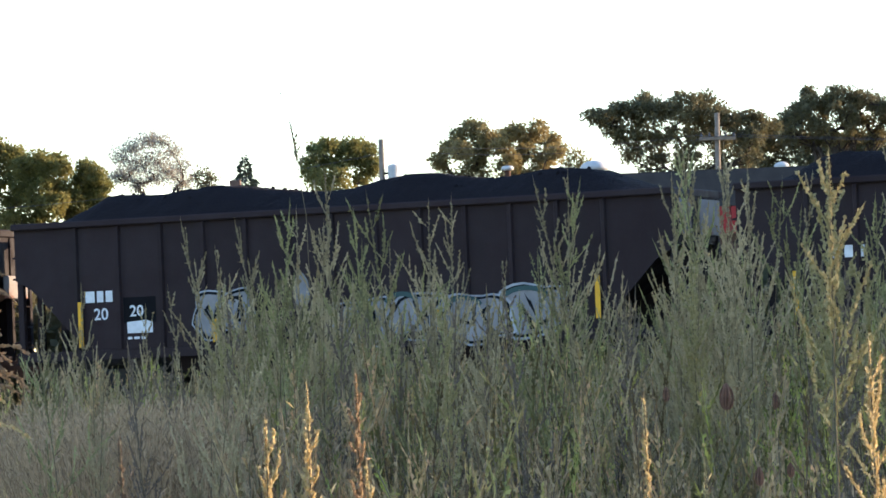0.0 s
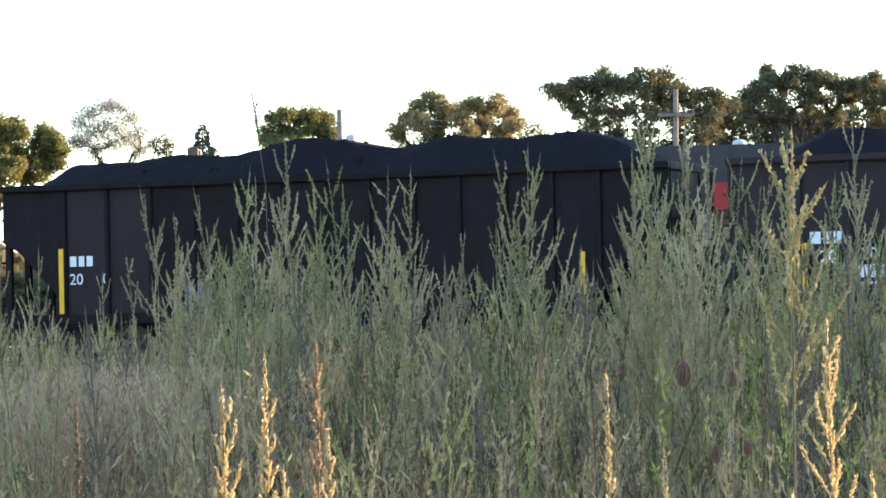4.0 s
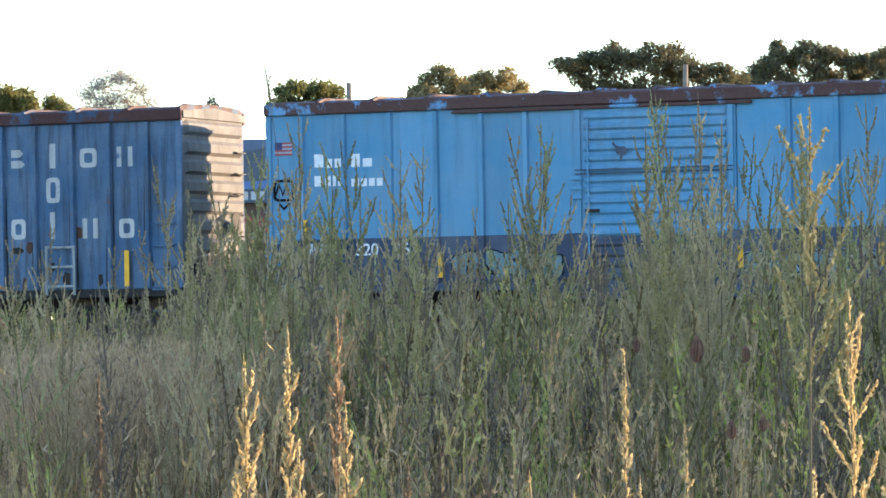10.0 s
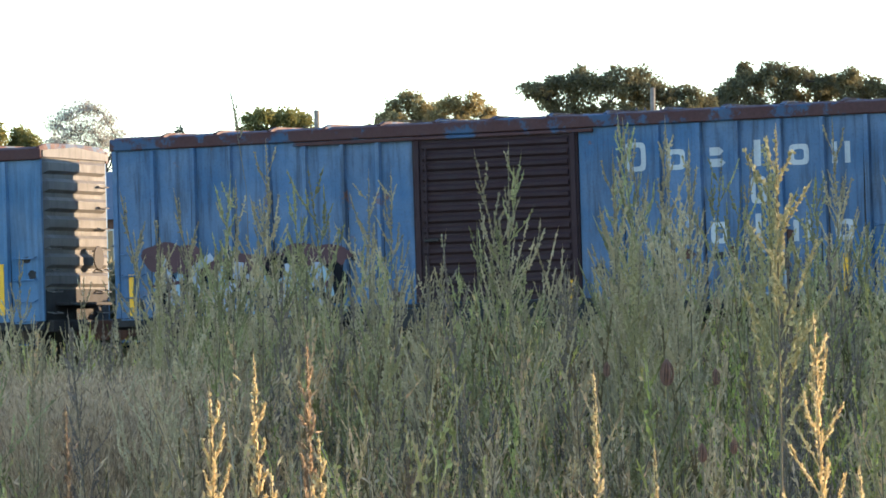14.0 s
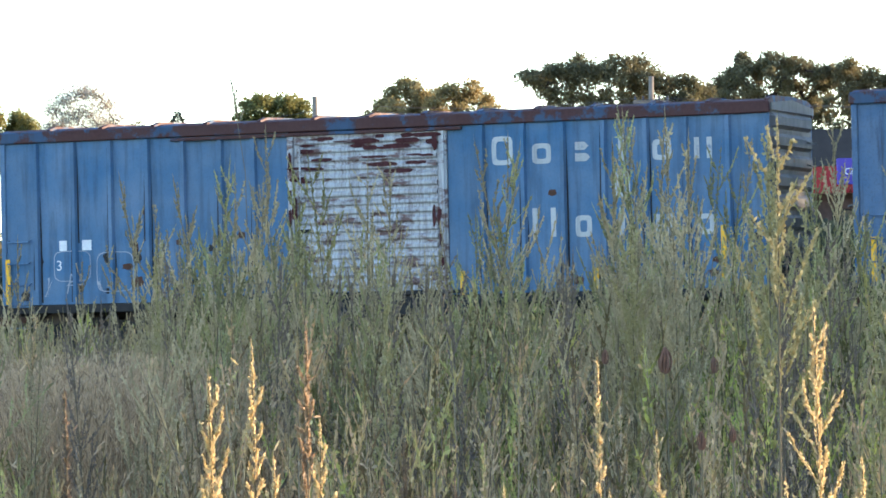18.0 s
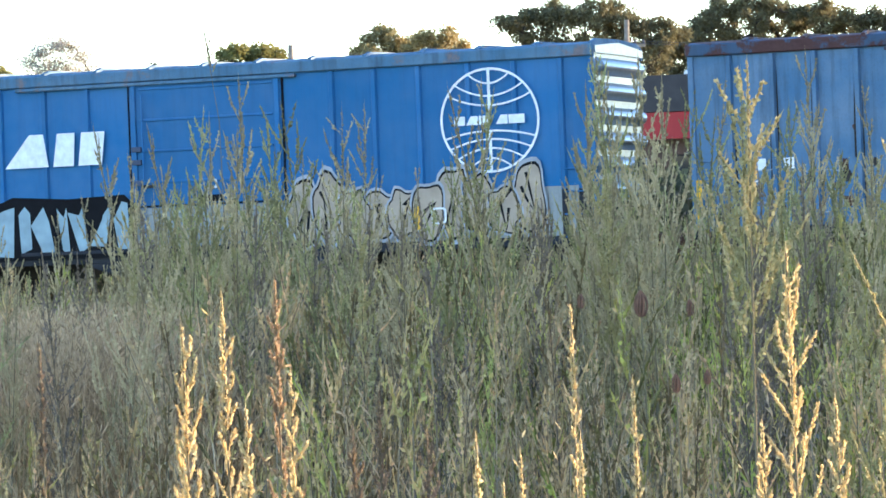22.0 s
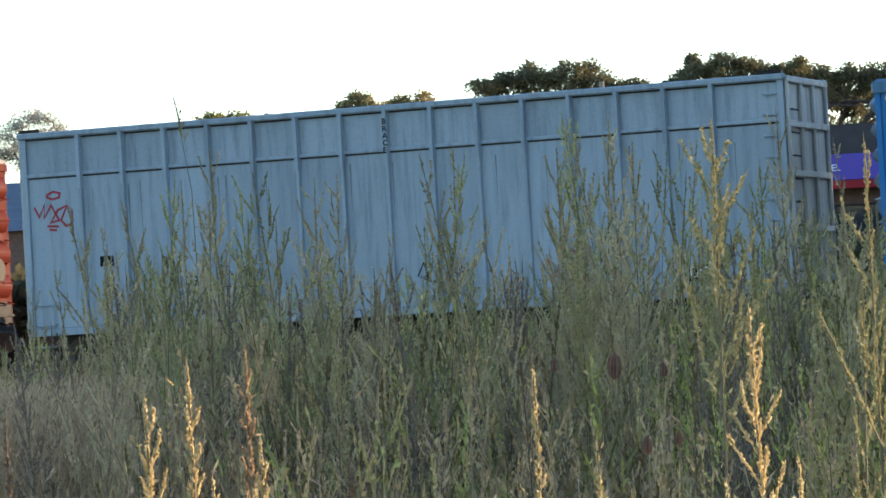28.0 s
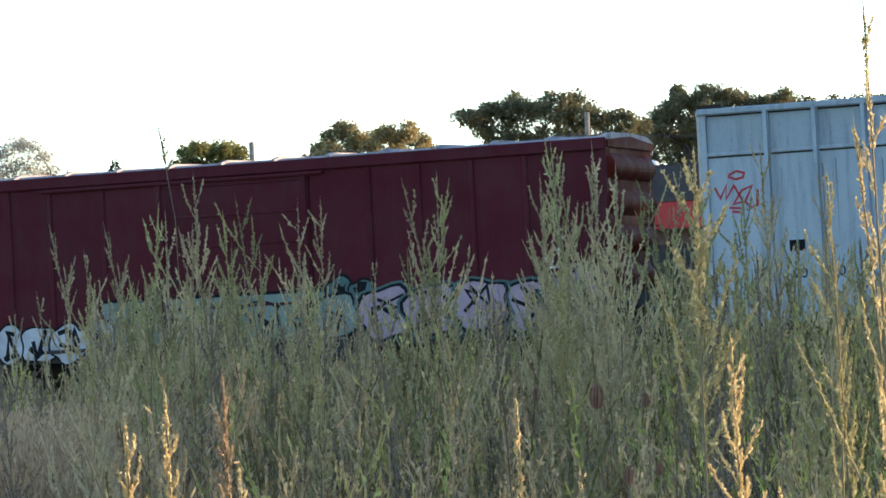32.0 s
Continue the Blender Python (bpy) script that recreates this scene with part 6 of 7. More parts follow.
tree("maple_tree", "round tree turning gold in low sunlight", 0.7, 135,
     [(-1.86, 8.84, 0.28), (-1.45, 9.28, 0.28), (-1.10, 9.64, 0.28), (-0.57, 9.95, 0.32), (-0.11, 9.66, 0.28), (0.35, 9.64, 0.28), (0.80, 9.70, 0.30), (1.23, 9.40, 0.26), (1.64, 9.74, 0.26), (2.06, 9.41, 0.26), (2.30, 8.96, 0.24), (-1.06, 9.06, 0.36),
      (-0.36, 9.23, 0.36), (0.43, 9.20, 0.36), (1.21, 8.97, 0.36), (1.89, 8.82, 0.32), (-0.58, 8.69, 0.39), (0.60, 8.64, 0.39), (-1.3, 8.3, 0.45), (-0.2, 8.1, 0.5), (0.9, 8.1, 0.5), (1.8, 8.2, 0.45)], GOLD_LEAF, 9, clumps=19, leaf=0.12, trunk=0.2)
tree("maple_tree", "small thin tree with yellow leaves", 3.75, 142, [(-0.22, 9.0, 0.18), (0.12, 9.25, 0.2), (0.3, 8.95, 0.18), (0.0, 8.75, 0.22), (0.1, 8.3, 0.25)], GOLD_LEAF, 10, clumps=8, per=26, leaf=0.12, trunk=0.08, deep=0.3)
tree("street_tree", "compact round green tree beside a utility pole", -4.29, 125,
     [(-1.00, 8.48, 0.24), (-0.96, 8.11, 0.24), (-0.67, 8.81, 0.26), (-0.30, 8.94, 0.22), (0.03, 8.86, 0.24), (0.49, 8.87, 0.22), (0.85, 8.90, 0.22), (1.02, 8.48, 0.24), (1.14, 8.15, 0.18), (-0.45, 8.36, 0.33), (0.10, 8.43, 0.37), (0.65, 8.41, 0.33),
      (-0.65, 7.91, 0.33), (-0.01, 7.89, 0.37), (0.72, 7.91, 0.33), (-0.4, 7.3, 0.4), (0.4, 7.3, 0.4)], GREEN_LEAF, 11, clumps=13, leaf=0.12, trunk=0.16, deep=0.7)
tree("pale_tree", "sparse tree with thin pale leaves and bare limbs", -14.18, 170,
     [(-1.23, 11.42, 0.32), (-0.71, 11.84, 0.35), (-0.03, 12.12, 0.32), (0.55, 12.09, 0.32), (1.03, 11.57, 0.32), (1.32, 10.94, 0.30), (-1.00, 10.78, 0.30), (-0.36, 11.13, 0.40), (0.39, 11.23, 0.40), (0.86, 10.58, 0.30), (0.11, 10.49, 0.30),
      (-0.65, 10.27, 0.22), (-1.51, 10.63, 0.20), (1.40, 10.19, 0.20)], PALE_LEAF, 12, clumps=15, per=55, leaf=0.095, spread=0.21, trunk=0.22, thin=0.8, fork=0.72, stray=2.2)
tree("street_tree", "bushy green tree lit from one side", -17.02, 150,
     [(-2.17, 10.93, 0.57), (-1.51, 10.73, 0.48), (-0.86, 10.53, 0.39), (-0.32, 10.15, 0.31), (0.27, 10.22, 0.35), (0.78, 10.24, 0.33), (1.14, 9.92, 0.26), (-1.33, 9.80, 0.57), (-0.46, 9.54, 0.53), (0.43, 9.61, 0.44), (0.96, 9.15, 0.39), (-2.00, 9.38, 0.61),
      (-0.92, 8.79, 0.57), (0.07, 8.86, 0.53), (0.83, 8.50, 0.44), (-2.04, 8.28, 0.61), (-0.96, 7.91, 0.57), (0.15, 7.97, 0.53)], GREEN_LEAF, 13, clumps=26, leaf=0.14, spread=0.15, trunk=0.2)
tree("street_tree", "small rounded green tree", -14.81, 151,
     [(-0.29, 9.98, 0.31), (0.21, 9.69, 0.29), (-0.57, 9.55, 0.27), (-0.02, 9.37, 0.35), (0.35, 9.29, 0.22), (-0.37, 8.94, 0.35), (0.11, 8.81, 0.31), (-0.71, 8.84, 0.31), (-0.39, 8.34, 0.35), (-1.06, 8.30, 0.31)], GREEN_LEAF, 14, clumps=22, leaf=0.13, trunk=0.12, deep=0.6)
tree("pale_tree", "low thin tree with dull leaves", -12.11, 175, [(-0.45, 10.75, 0.20), (-0.06, 10.94, 0.23), (0.34, 10.66, 0.23), (-0.28, 10.41, 0.23), (0.18, 10.31, 0.23)], DULL_LEAF, 15, clumps=14, per=14, leaf=0.12, trunk=0.1, deep=0.3)
tree("street_tree", "low dark bushy tree between two buildings", -1.45, 131,
     [(0.0, 6.6, 0.7), (-0.7, 6.0, 0.7), (0.8, 6.1, 0.7), (0.0, 5.2, 0.8), (-1.0, 5.1, 0.7), (1.0, 5.1, 0.7), (-0.2, 4.2, 0.9), (0.9, 4.1, 0.8), (0.2, 3.2, 0.9), (-0.8, 3.0, 0.8), (0.0, 2.2, 0.9)],
     OAK_LEAF, 20, clumps=20, leaf=0.16, spread=0.16, trunk=0.14)
tree("maple_tree", "scrubby yellow bush behind the yard", -1.9, 128, [(0.0, 7.5, 0.3), (-0.5, 7.3, 0.3), (0.45, 7.4, 0.3), (0.0, 7.0, 0.35)], GOLD_LEAF, 16, clumps=9, per=18, leaf=0.12, trunk=0.07, deep=0.4)


def spruce(x, y, top, half, seed):
    rng = np.random.default_rng(seed)
    t = thing("spruce_tree", "narrow pointed blue-green spruce", "tree", m=Matrix.Translation((x, y, 0)))
    n = 9000
    k = rng.uniform(0, 1, n) ** 0.55
    h = top - k * 6.0
    r = (0.05 + half * 2.7 * k) * rng.uniform(0.5, 1.0, n) * (0.8 + 0.2 * np.sin(h * 9))
    a = rng.uniform(0, math.tau, n)
    p = np.stack([r * np.cos(a), r * np.sin(a), h], 1)
    d = unit(np.stack([np.cos(a), np.sin(a), -0.3 + 0 * a], 1) + rng.normal(size=(n, 3)) * 0.3)
    v, f = blades(p, d, rng.uniform(0.14, 0.28, n), 0.10, rng)
    part("crown", raw_mesh(v, f, SPRUCE_LEAF), None, t)
    part("trunk", tube([(0, 0, 0.3), (0, 0, top - 0.1)], [0.16, 0.02], 6), BARK, t)


spruce(-10.58, 180, 11.9, 0.85, 17)

# row of unseen trees right of the field, added to block the low sun
for k, (x, y, s) in enumerate(((44, 31.0, 1.0), (46, 38, 1.1), (43, 46, 1.0), (47, 54, 1.15), (44, 62, 1.0), (48, 71, 1.1), (45, 80, 1.0), (47, 89, 1.0), (46, 93, 0.82))):
    tree("field_edge_tree", "unseen tall dense tree added to shade the field", x, y,
         [(0, 2.4, 3.2, 0.5), (0, 5.2, 2.9, 2.4), (0.4, 5.0, 2.9, -2.3), (-1.0, 7.8 * s, 2.7, -2.2), (1.0, 7.9 * s, 2.7, 2.2), (0, 8.4 * s, 2.4, 0.0), (0, 11.8 * s, 1.9, -1.2), (0.5, 12.8 * s, 1.6, 1.6)], OAK_LEAF, 30 + k, 16, 34, 0.62, 0.5, 0.3, base=0.0, stray=2.6)


def sky_screen():
    """Low scrub added on the track's far side to hide sky under cars."""
    rng = np.random.default_rng(41)
    n = 42000
    s = rng.uniform(-34, 34, n)
    off = rng.uniform(5.5, 8.0, n)
    h = 1.25 + 0.35 * np.sin(s * 0.9) * np.sin(s * 0.37 + 1) + 0.2 * np.sin(s * 2.3)
    base = np.array([0, NEAR, 0]) + s[:, None] * np.array(ALONG) + off[:, None] * np.array(AWAY)
    p = base + np.stack([0 * s, 0 * s, 0.35 + rng.uniform(0, 1, n) ** 0.7 * (h + 1.6)], 1)
    v, f = blades(p, unit(rng.normal(size=(n, 3)) + np.array([0, 0, 0.5])), rng.uniform(0.22, 0.42, n), 0.22, rng)
    tagged(new("trackside_scrub", raw_mesh(v, f, OAK_LEAF)), "low dark scrub added beyond the track to block the sky", "scrub", kind="stuff")


sky_screen()


# added backdrop that hides the sky between the buildings
def far_wood():
    rng = np.random.default_rng(40)
    n = 16000
    x = rng.uniform(-190, 230, n)
    h = 7.0 + 1.6 * np.sin(x * 0.11) * np.sin(x * 0.037 + 1) + 0.8 * np.sin(x * 0.5)
    p = np.stack([x, 300 + rng.uniform(-6, 6, n), GROUND + rng.uniform(0, 1, n) ** 0.7 * (h + 1.5)], 1)
    v, f = blades(p, unit(rng.normal(size=(n, 3))), rng.uniform(0.8, 1.7, n), 1.0, rng)
    tagged(new("far_wood", raw_mesh(v, f, OAK_LEAF)), "low dark woodland line added to close the skyline", "woods", kind="stuff")


far_wood()


# ---- weeds of the field ----
def weed(seed, H=2.0, branches=22, reach=0.34, spread=28, floret=0.0140, fat=0.0094, first=0.42, step=0.0108, leaves=50, lean=0.05, dense=2, top=0.80, droop=0.0, r0=0.0045, leaf=(0.016, 0.036, 0.0045), messy=0.42, bend=0.07, subs=2, core=0.0066):
    """A tall mugwort-like weed: one stalk, rising side spikes packed with small heads, narrow leaves lower down. Returns foliage and stalk arrays."""
    rng = np.random.default_rng(seed)
    la = rng.uniform(0, math.tau)
    lean = rng.normal() * lean

    def at(t):
        t = np.asarray(t)[..., None]
        return np.concatenate([t ** 2 * lean * H * math.cos(la) + droop * np.maximum(t - 0.8, 0) ** 2 * 25 * H * 0.05, t ** 2 * lean * H * math.sin(la), t * H - droop * np.maximum(t - 0.85, 0) ** 2 * H], -1)
    P, D, L, W = [], [], [], []
    ts = np.linspace(0, 1, 8)
    pts = at(ts)
    r = r0 * (1 - ts) + 0.0012

    def spike(p0, d0, length, bend, wiggle=0.10):
        n = 4
        q, d = p0, d0
        line = [p0]
        for _ in range(n):
            d = d + np.array([0, 0, bend]) + rng.normal(size=3) * wiggle
            d /= np.linalg.norm(d)
            q = q + d * length / n
            line.append(q)
        line = np.array(line)
        dd = line[1:] - line[:-1]
        ln = np.linalg.norm(dd, axis=1)
        for _ in range(2):
            P.append(line[:-1] - 0.15 * dd); D.append(dd / ln[:, None]); L.append(ln * 1.5); W.append(np.full(n, core))
        m = max(3, int(length / step)) * dense
        u = rng.uniform(0.12, 1.0, m) ** 0.85
        seg = np.minimum((u * n).astype(int), n - 1)
        w = (u * n - seg)[:, None]
        P.append(line[seg] * (1 - w) + line[seg + 1] * w)
        D.append(unit(unit(dd[seg]) + rng.normal(size=(m, 3)) * messy))
        L.append(rng.uniform(0.7, 1.4, m) * floret * (1.2 - 0.5 * u))
        W.append(rng.uniform(0.8, 1.3, m) * fat * (1.15 - 0.35 * u))
    for k in range(branches):
        t = first + (0.97 - first) * ((k + rng.uniform(0, 0.8)) / branches)
        az = k * 2.4 + rng.uniform(-0.5, 0.5)
        sp = radians(spread + rng.normal() * 7)
        d = np.array([math.cos(az) * math.sin(sp), math.sin(az) * math.sin(sp), math.cos(sp)])
        ln = ((0.05 if reach > 0.1 else reach * 0.3) + reach * ((1 - t) / (1 - first)) ** 0.75) * rng.uniform(0.6, 1.15)
        spike(at(t), d, ln, bend)
        if ln > 0.16:
            for g in range(subs if ln > 0.24 else 1):
                az2 = az + rng.choice((-1, 1)) * rng.uniform(0.5, 1.2)
                spike(at(t) + d * ln * (0.18 + 0.50 * g / subs), unit(np.array([[math.cos(az2) * 0.40, math.sin(az2) * 0.40, 0.85]]))[0], ln * rng.uniform(0.35, 0.6), 0.08)
    spike(at(top), unit((at(1.0) - at(top))[None])[0], H * (1 - top), 0.0, 0.0)
    n = leaves
    t = rng.uniform(0.10, first + 0.22, n)
    az = rng.uniform(0, math.tau, n)
    out = rng.uniform(0, 0.035, n)[:, None]
    d = np.stack([np.cos(az), np.sin(az), rng.uniform(0.2, 1.4, n)], 1)
    P.append(at(t) + out * d)
    D.append(unit(d + rng.normal(size=(n, 3)) * 0.3))
    L.append(rng.uniform(leaf[0], leaf[1], n))
    W.append(rng.uniform(0.6, 1.2, n) * leaf[2])
    foliage = blades(np.concatenate(P), np.concatenate(D), np.concatenate(L), np.concatenate(W), rng)
    return foliage, stem(pts, r)


def weed_thing(name, label, group, seed, mat, **kw):
    fo, st = weed(seed, **kw)
    t = thing(name, label, "weed", group)
    part("foliage", raw_mesh(*fo, mat), None, t)
    part("stalk", raw_mesh(*st, STALK), None, t)
    return t


CAMERA_EYE = Vector((0, 0, 1.6))


def slide_on_sight_line(x, z, y_known, y):
    """A tip known at one depth, slid along its sight line from the camera."""
    return CAMERA_EYE + (Vector((x, y_known, z)) - CAMERA_EYE) * (y / y_known)


LABELS = {"a": "tall grey-green weed with rising plume-like spikes", "b": "slender pale green weed topped with thin spikes", "c": "bushy yellow-green weed with dense seed spikes"}
kinds = []
for k, kw in enumerate((dict(H=2.3, branches=15, reach=0.46, spread=30, first=0.52, bend=0.12, subs=3), dict(H=2.35, branches=19, reach=0.40, spread=25, first=0.52, bend=0.10), dict(H=2.2, branches=13, reach=0.50, spread=33, first=0.5, bend=0.14, subs=3),
                        dict(H=2.4, branches=12, reach=0.30, spread=24, first=0.58, bend=0.08), dict(H=2.3, branches=22, reach=0.42, spread=28, first=0.46, bend=0.12, subs=3), dict(H=2.3, branches=9, reach=0.44, spread=34, first=0.58, bend=0.14))):
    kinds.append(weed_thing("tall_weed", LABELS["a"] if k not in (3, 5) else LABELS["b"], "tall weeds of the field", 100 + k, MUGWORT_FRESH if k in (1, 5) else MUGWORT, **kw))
bushy = weed_thing("tall_weed", LABELS["c"], "tall weeds of the field", 110, MUGWORT_GREEN, H=2.3, branches=15, reach=0.42, spread=31, floret=0.016, fat=0.0125, messy=0.55, subs=1, first=0.50, core=0.008, step=0.0085, bend=0.12)
TALL = [(-1.01, 2.25), (-0.88, 2.29), (-0.73, 2.26), (-0.59, 2.41), (-0.44, 2.25), (-0.27, 2.32), (-0.20, 2.28), (-0.11, 2.29), (0.03, 2.03), (0.22, 2.34), (0.38, 2.36), (0.54, 2.35), (0.83, 2.33),
        (0.95, 2.46), (1.02, 2.50), (1.09, 2.45), (1.17, 2.32), (1.27, 2.34), (1.78, 2.44), (1.67, 2.22), (0.27, 2.06), (0.06, 1.91), (-1.14, 1.96), (-1.38, 1.89), (-1.64, 1.99),
        (-1.80, 1.93), (-0.79, 2.24), (-0.36, 2.11), (2.1, 2.3), (2.3, 2.15), (0.86, 2.28), (0.98, 2.38), (1.06, 2.40), (1.13, 2.36), (1.22, 2.20), (0.90, 2.10), (-0.98, 2.12), (-0.66, 2.20), (-0.50, 2.12)]
for k, h in zip(kinds, (2.3, 2.35, 2.2, 2.4, 2.3, 2.3)):
    k["tall"] = h
bushy["tall"] = 2.3
brown = weed_thing("tall_weed", "brown-stemmed weed going to seed", "tall weeds of the field", 111, MUGWORT_BROWN, H=2.2, branches=20, reach=0.36, spread=28, bend=0.1)
brown["tall"] = 2.2
rng = random.Random(77)
PLACED = []
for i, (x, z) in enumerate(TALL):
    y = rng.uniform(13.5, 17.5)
    PLACED.append((rng.choice(kinds), *slide_on_sight_line(x, z, 16, y)))
PLACED.append((bushy, *slide_on_sight_line(1.62, 2.05, 16, 13.0)))
for x, z, y in ((1.033, 1.68, 11.0), (1.06, 1.60, 11.2), (0.99, 1.58, 10.8)):
    PLACED.append((brown, x, y, z))
for x, z, y in ((1.323, 2.18, 14.0), (1.192, 2.22, 13.0), (1.24, 1.95, 13.2), (1.077, 1.62, 9.0)):
    PLACED.append((bushy, x, y, z))
# shorter ones that fill the clumps, capped to the outline the camera sees
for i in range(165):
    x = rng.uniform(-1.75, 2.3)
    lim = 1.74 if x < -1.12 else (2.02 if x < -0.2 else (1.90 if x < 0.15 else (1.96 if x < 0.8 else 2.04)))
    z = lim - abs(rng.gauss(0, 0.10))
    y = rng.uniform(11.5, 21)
    p = slide_on_sight_line(x, 1.6 + (z - 1.6), 16, y)
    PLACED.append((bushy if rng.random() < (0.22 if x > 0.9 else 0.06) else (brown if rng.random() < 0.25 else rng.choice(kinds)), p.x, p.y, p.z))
seen_kind = {}
for src, x, y, z in PLACED:
    s = z / src["tall"]
    m = Matrix.Translation((x, y, 0)) @ Matrix.Rotation(rng.uniform(0, 6.28), 4, "Z") @ Matrix.Scale(s, 4)
    if src in seen_kind:
        o = src.copy()
        scene.collection.objects.link(o)
        o.matrix_world = m
        for ch in src.children:
            q = ch.copy()
            scene.collection.objects.link(q)
            q.parent = o
    else:
        seen_kind[src] = m
for src, m in seen_kind.items():
    src.matrix_world = m

# one olive-gold plant, brought nearer along the camera's sight line, clear of the shade
p = slide_on_sight_line(1.47, 2.41, 16, 7.3)
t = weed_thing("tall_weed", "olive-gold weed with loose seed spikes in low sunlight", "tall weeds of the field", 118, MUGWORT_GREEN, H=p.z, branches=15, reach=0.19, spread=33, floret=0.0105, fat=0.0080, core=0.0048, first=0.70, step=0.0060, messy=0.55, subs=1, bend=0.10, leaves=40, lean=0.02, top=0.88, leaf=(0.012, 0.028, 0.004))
t.matrix_world = Matrix.Translation((p.x, p.y, 0))

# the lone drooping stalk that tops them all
p = slide_on_sight_line(-0.87, 2.91, 20, 16)
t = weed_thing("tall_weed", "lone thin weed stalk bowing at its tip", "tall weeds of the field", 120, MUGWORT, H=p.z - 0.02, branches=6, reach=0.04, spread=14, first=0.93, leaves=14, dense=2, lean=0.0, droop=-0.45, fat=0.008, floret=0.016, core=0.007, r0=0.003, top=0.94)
t.matrix_world = Matrix.Translation((p.x + 0.02, p.y, 0))

# near weeds that catch the sun
SWAYING = []
# x, height of the tip, depth, half-width class (0 single spike, 1 a few side spikes, 2 bushy)
GOLD = [(-0.29, 1.53, 5.5, 2), (-0.239, 1.574, 5.5, 1), (-0.168, 1.592, 5.7, 1), (-0.06, 1.38, 5.5, 1), (0.11, 1.36, 5.4, 0), (0.245, 1.54, 5.8, 0), (0.34, 1.43, 5.6, 0), (0.574, 1.607, 5.7, 2), (0.66, 1.597, 6.0, 0), (0.25, 1.35, 5.4, 0),
        (0.18, 1.33, 5.3, 0), (0.15, 1.29, 5.5, 0), (0.63, 1.39, 5.4, 1), (0.52, 1.36, 5.5, 1), (-0.498, 1.515, 6.0, 0), (-0.02, 1.43, 7.0, 1), (0.04, 1.37, 6.4, 1), (-0.155, 1.46, 5.45, 1), (-0.215, 1.41, 5.4, 1), (-0.31, 1.37, 5.6, 1)]
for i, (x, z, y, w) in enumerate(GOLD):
    p = slide_on_sight_line(x, z, 5.5, y)
    mat = AMBER_WEED if i == 2 else MUGWORT_GREEN if i == 8 else (GOLD_WEED if i not in (3, 14, 15, 16) else BROWN_WEED)
    t = weed_thing("golden_weed", "yellowing weed spike glowing in low sunlight" if mat is not BROWN_WEED else "browning weed spike gone to seed", "near weed spikes", 130 + i, mat, H=p.z, branches=9 if i == 8 else (17, 19, 22)[w], reach=(0.020, 0.050, 0.090)[w],
                   spread=27, floret=0.0085, fat=0.0054, core=0.0042, first=(0.80, 0.77, 0.74)[w], step=0.0045, leaves=8, lean=0.004, dense=3, top=0.86, bend=0.16, leaf=(0.010, 0.024, 0.003), messy=0.36)
    tip = radians(22) if i == 8 else 0.0        # one spike leans far over
    t.matrix_world = Matrix.Translation((p.x + p.z * math.tan(tip), p.y, 0)) @ Matrix.Rotation(-tip, 4, "Y") @ Matrix.Scale(1 / math.cos(tip), 4)
    SWAYING.append(t)
for i, (x, z, y) in enumerate(((0.96, 2.20, 6.8), (1.01, 1.98, 6.9), (0.92, 1.90, 7.0), (1.05, 1.81, 6.7), (0.88, 1.65, 7.05), (0.985, 1.69, 6.6))):
    t = weed_thing("golden_weed", "tall yellow-green weed with sunlit seed spikes", "near weed spikes", 160 + i, GOLD_WEED if i < 2 else MUGWORT_GREEN, H=z, branches=17, reach=0.15, spread=19, floret=0.010, fat=0.0058, core=0.004, first=0.55, step=0.005, leaves=50, lean=0.03, dense=2, top=0.85, leaf=(0.010, 0.024, 0.003), messy=0.34)
    t.matrix_world = Matrix.Translation((x, y, 0))
    SWAYING.append(t)
# sunlit plumes that nod over, placed at the left edge of the camera's view
for i, (x, z, y) in enumerate(((-0.94, 1.77, 7.0), (-0.90, 1.88, 7.05), (-0.93, 1.92, 6.95), (-0.95, 1.84, 7.1))):
    t = weed_thing("golden_weed", "nodding brownish weed plume touched by sunlight", "near weed spikes", 170 + i, (GOLD_WEED, AMBER_WEED, BROWN_WEED, AMBER_WEED)[i], H=z, branches=18, reach=0.10, spread=52, floret=0.011, fat=0.0072, core=0.005, first=0.86, step=0.005, leaves=10, lean=0.004, dense=2, top=0.93, bend=-0.34, leaf=(0.010, 0.024, 0.003), subs=1)
    t.matrix_world = Matrix.Translation((x, y, 0))


def teasel(x, y, z, s, seed):
    t = thing("seed_head", "dark red-brown dried seed head on a thin stalk", "seed head", "dried seed heads", Matrix.Translation((x, y, 0)))
    def egg(k, wide):
        return max(0.0015, wide * s * math.sin(math.pi * k / 8) ** 0.75), z - 0.05 * s * math.cos(math.pi * k / 8)
    part("head", lathe([egg(k, 0.017) for k in range(9)], sides=12), SEED, t)
    rng = np.random.default_rng(seed)
    for j in range(13 if s > 0.5 else 8):
        az = j * math.tau / (13 if s > 0.5 else 8) + rng.uniform(-0.15, 0.15)
        wide = rng.uniform(0.022, 0.029)
        pts = [(egg(k, wide)[0] * math.cos(az + 0.06 * k), egg(k, wide)[0] * math.sin(az + 0.06 * k), egg(k, wide)[1] * 1.0 + (0.012 * s if k == 8 else 0)) for k in range(9)]
        part("bract", tube(pts, [0.0022 * s + 0.0006] * 9, 4), BRACT, t)
    part("stalk", tube([(0.03, 0.02, 0), (0.01, 0, z * 0.6), (0, 0, z - 0.04 * s)], [0.004, 0.003, 0.002], 5), STALK, t)


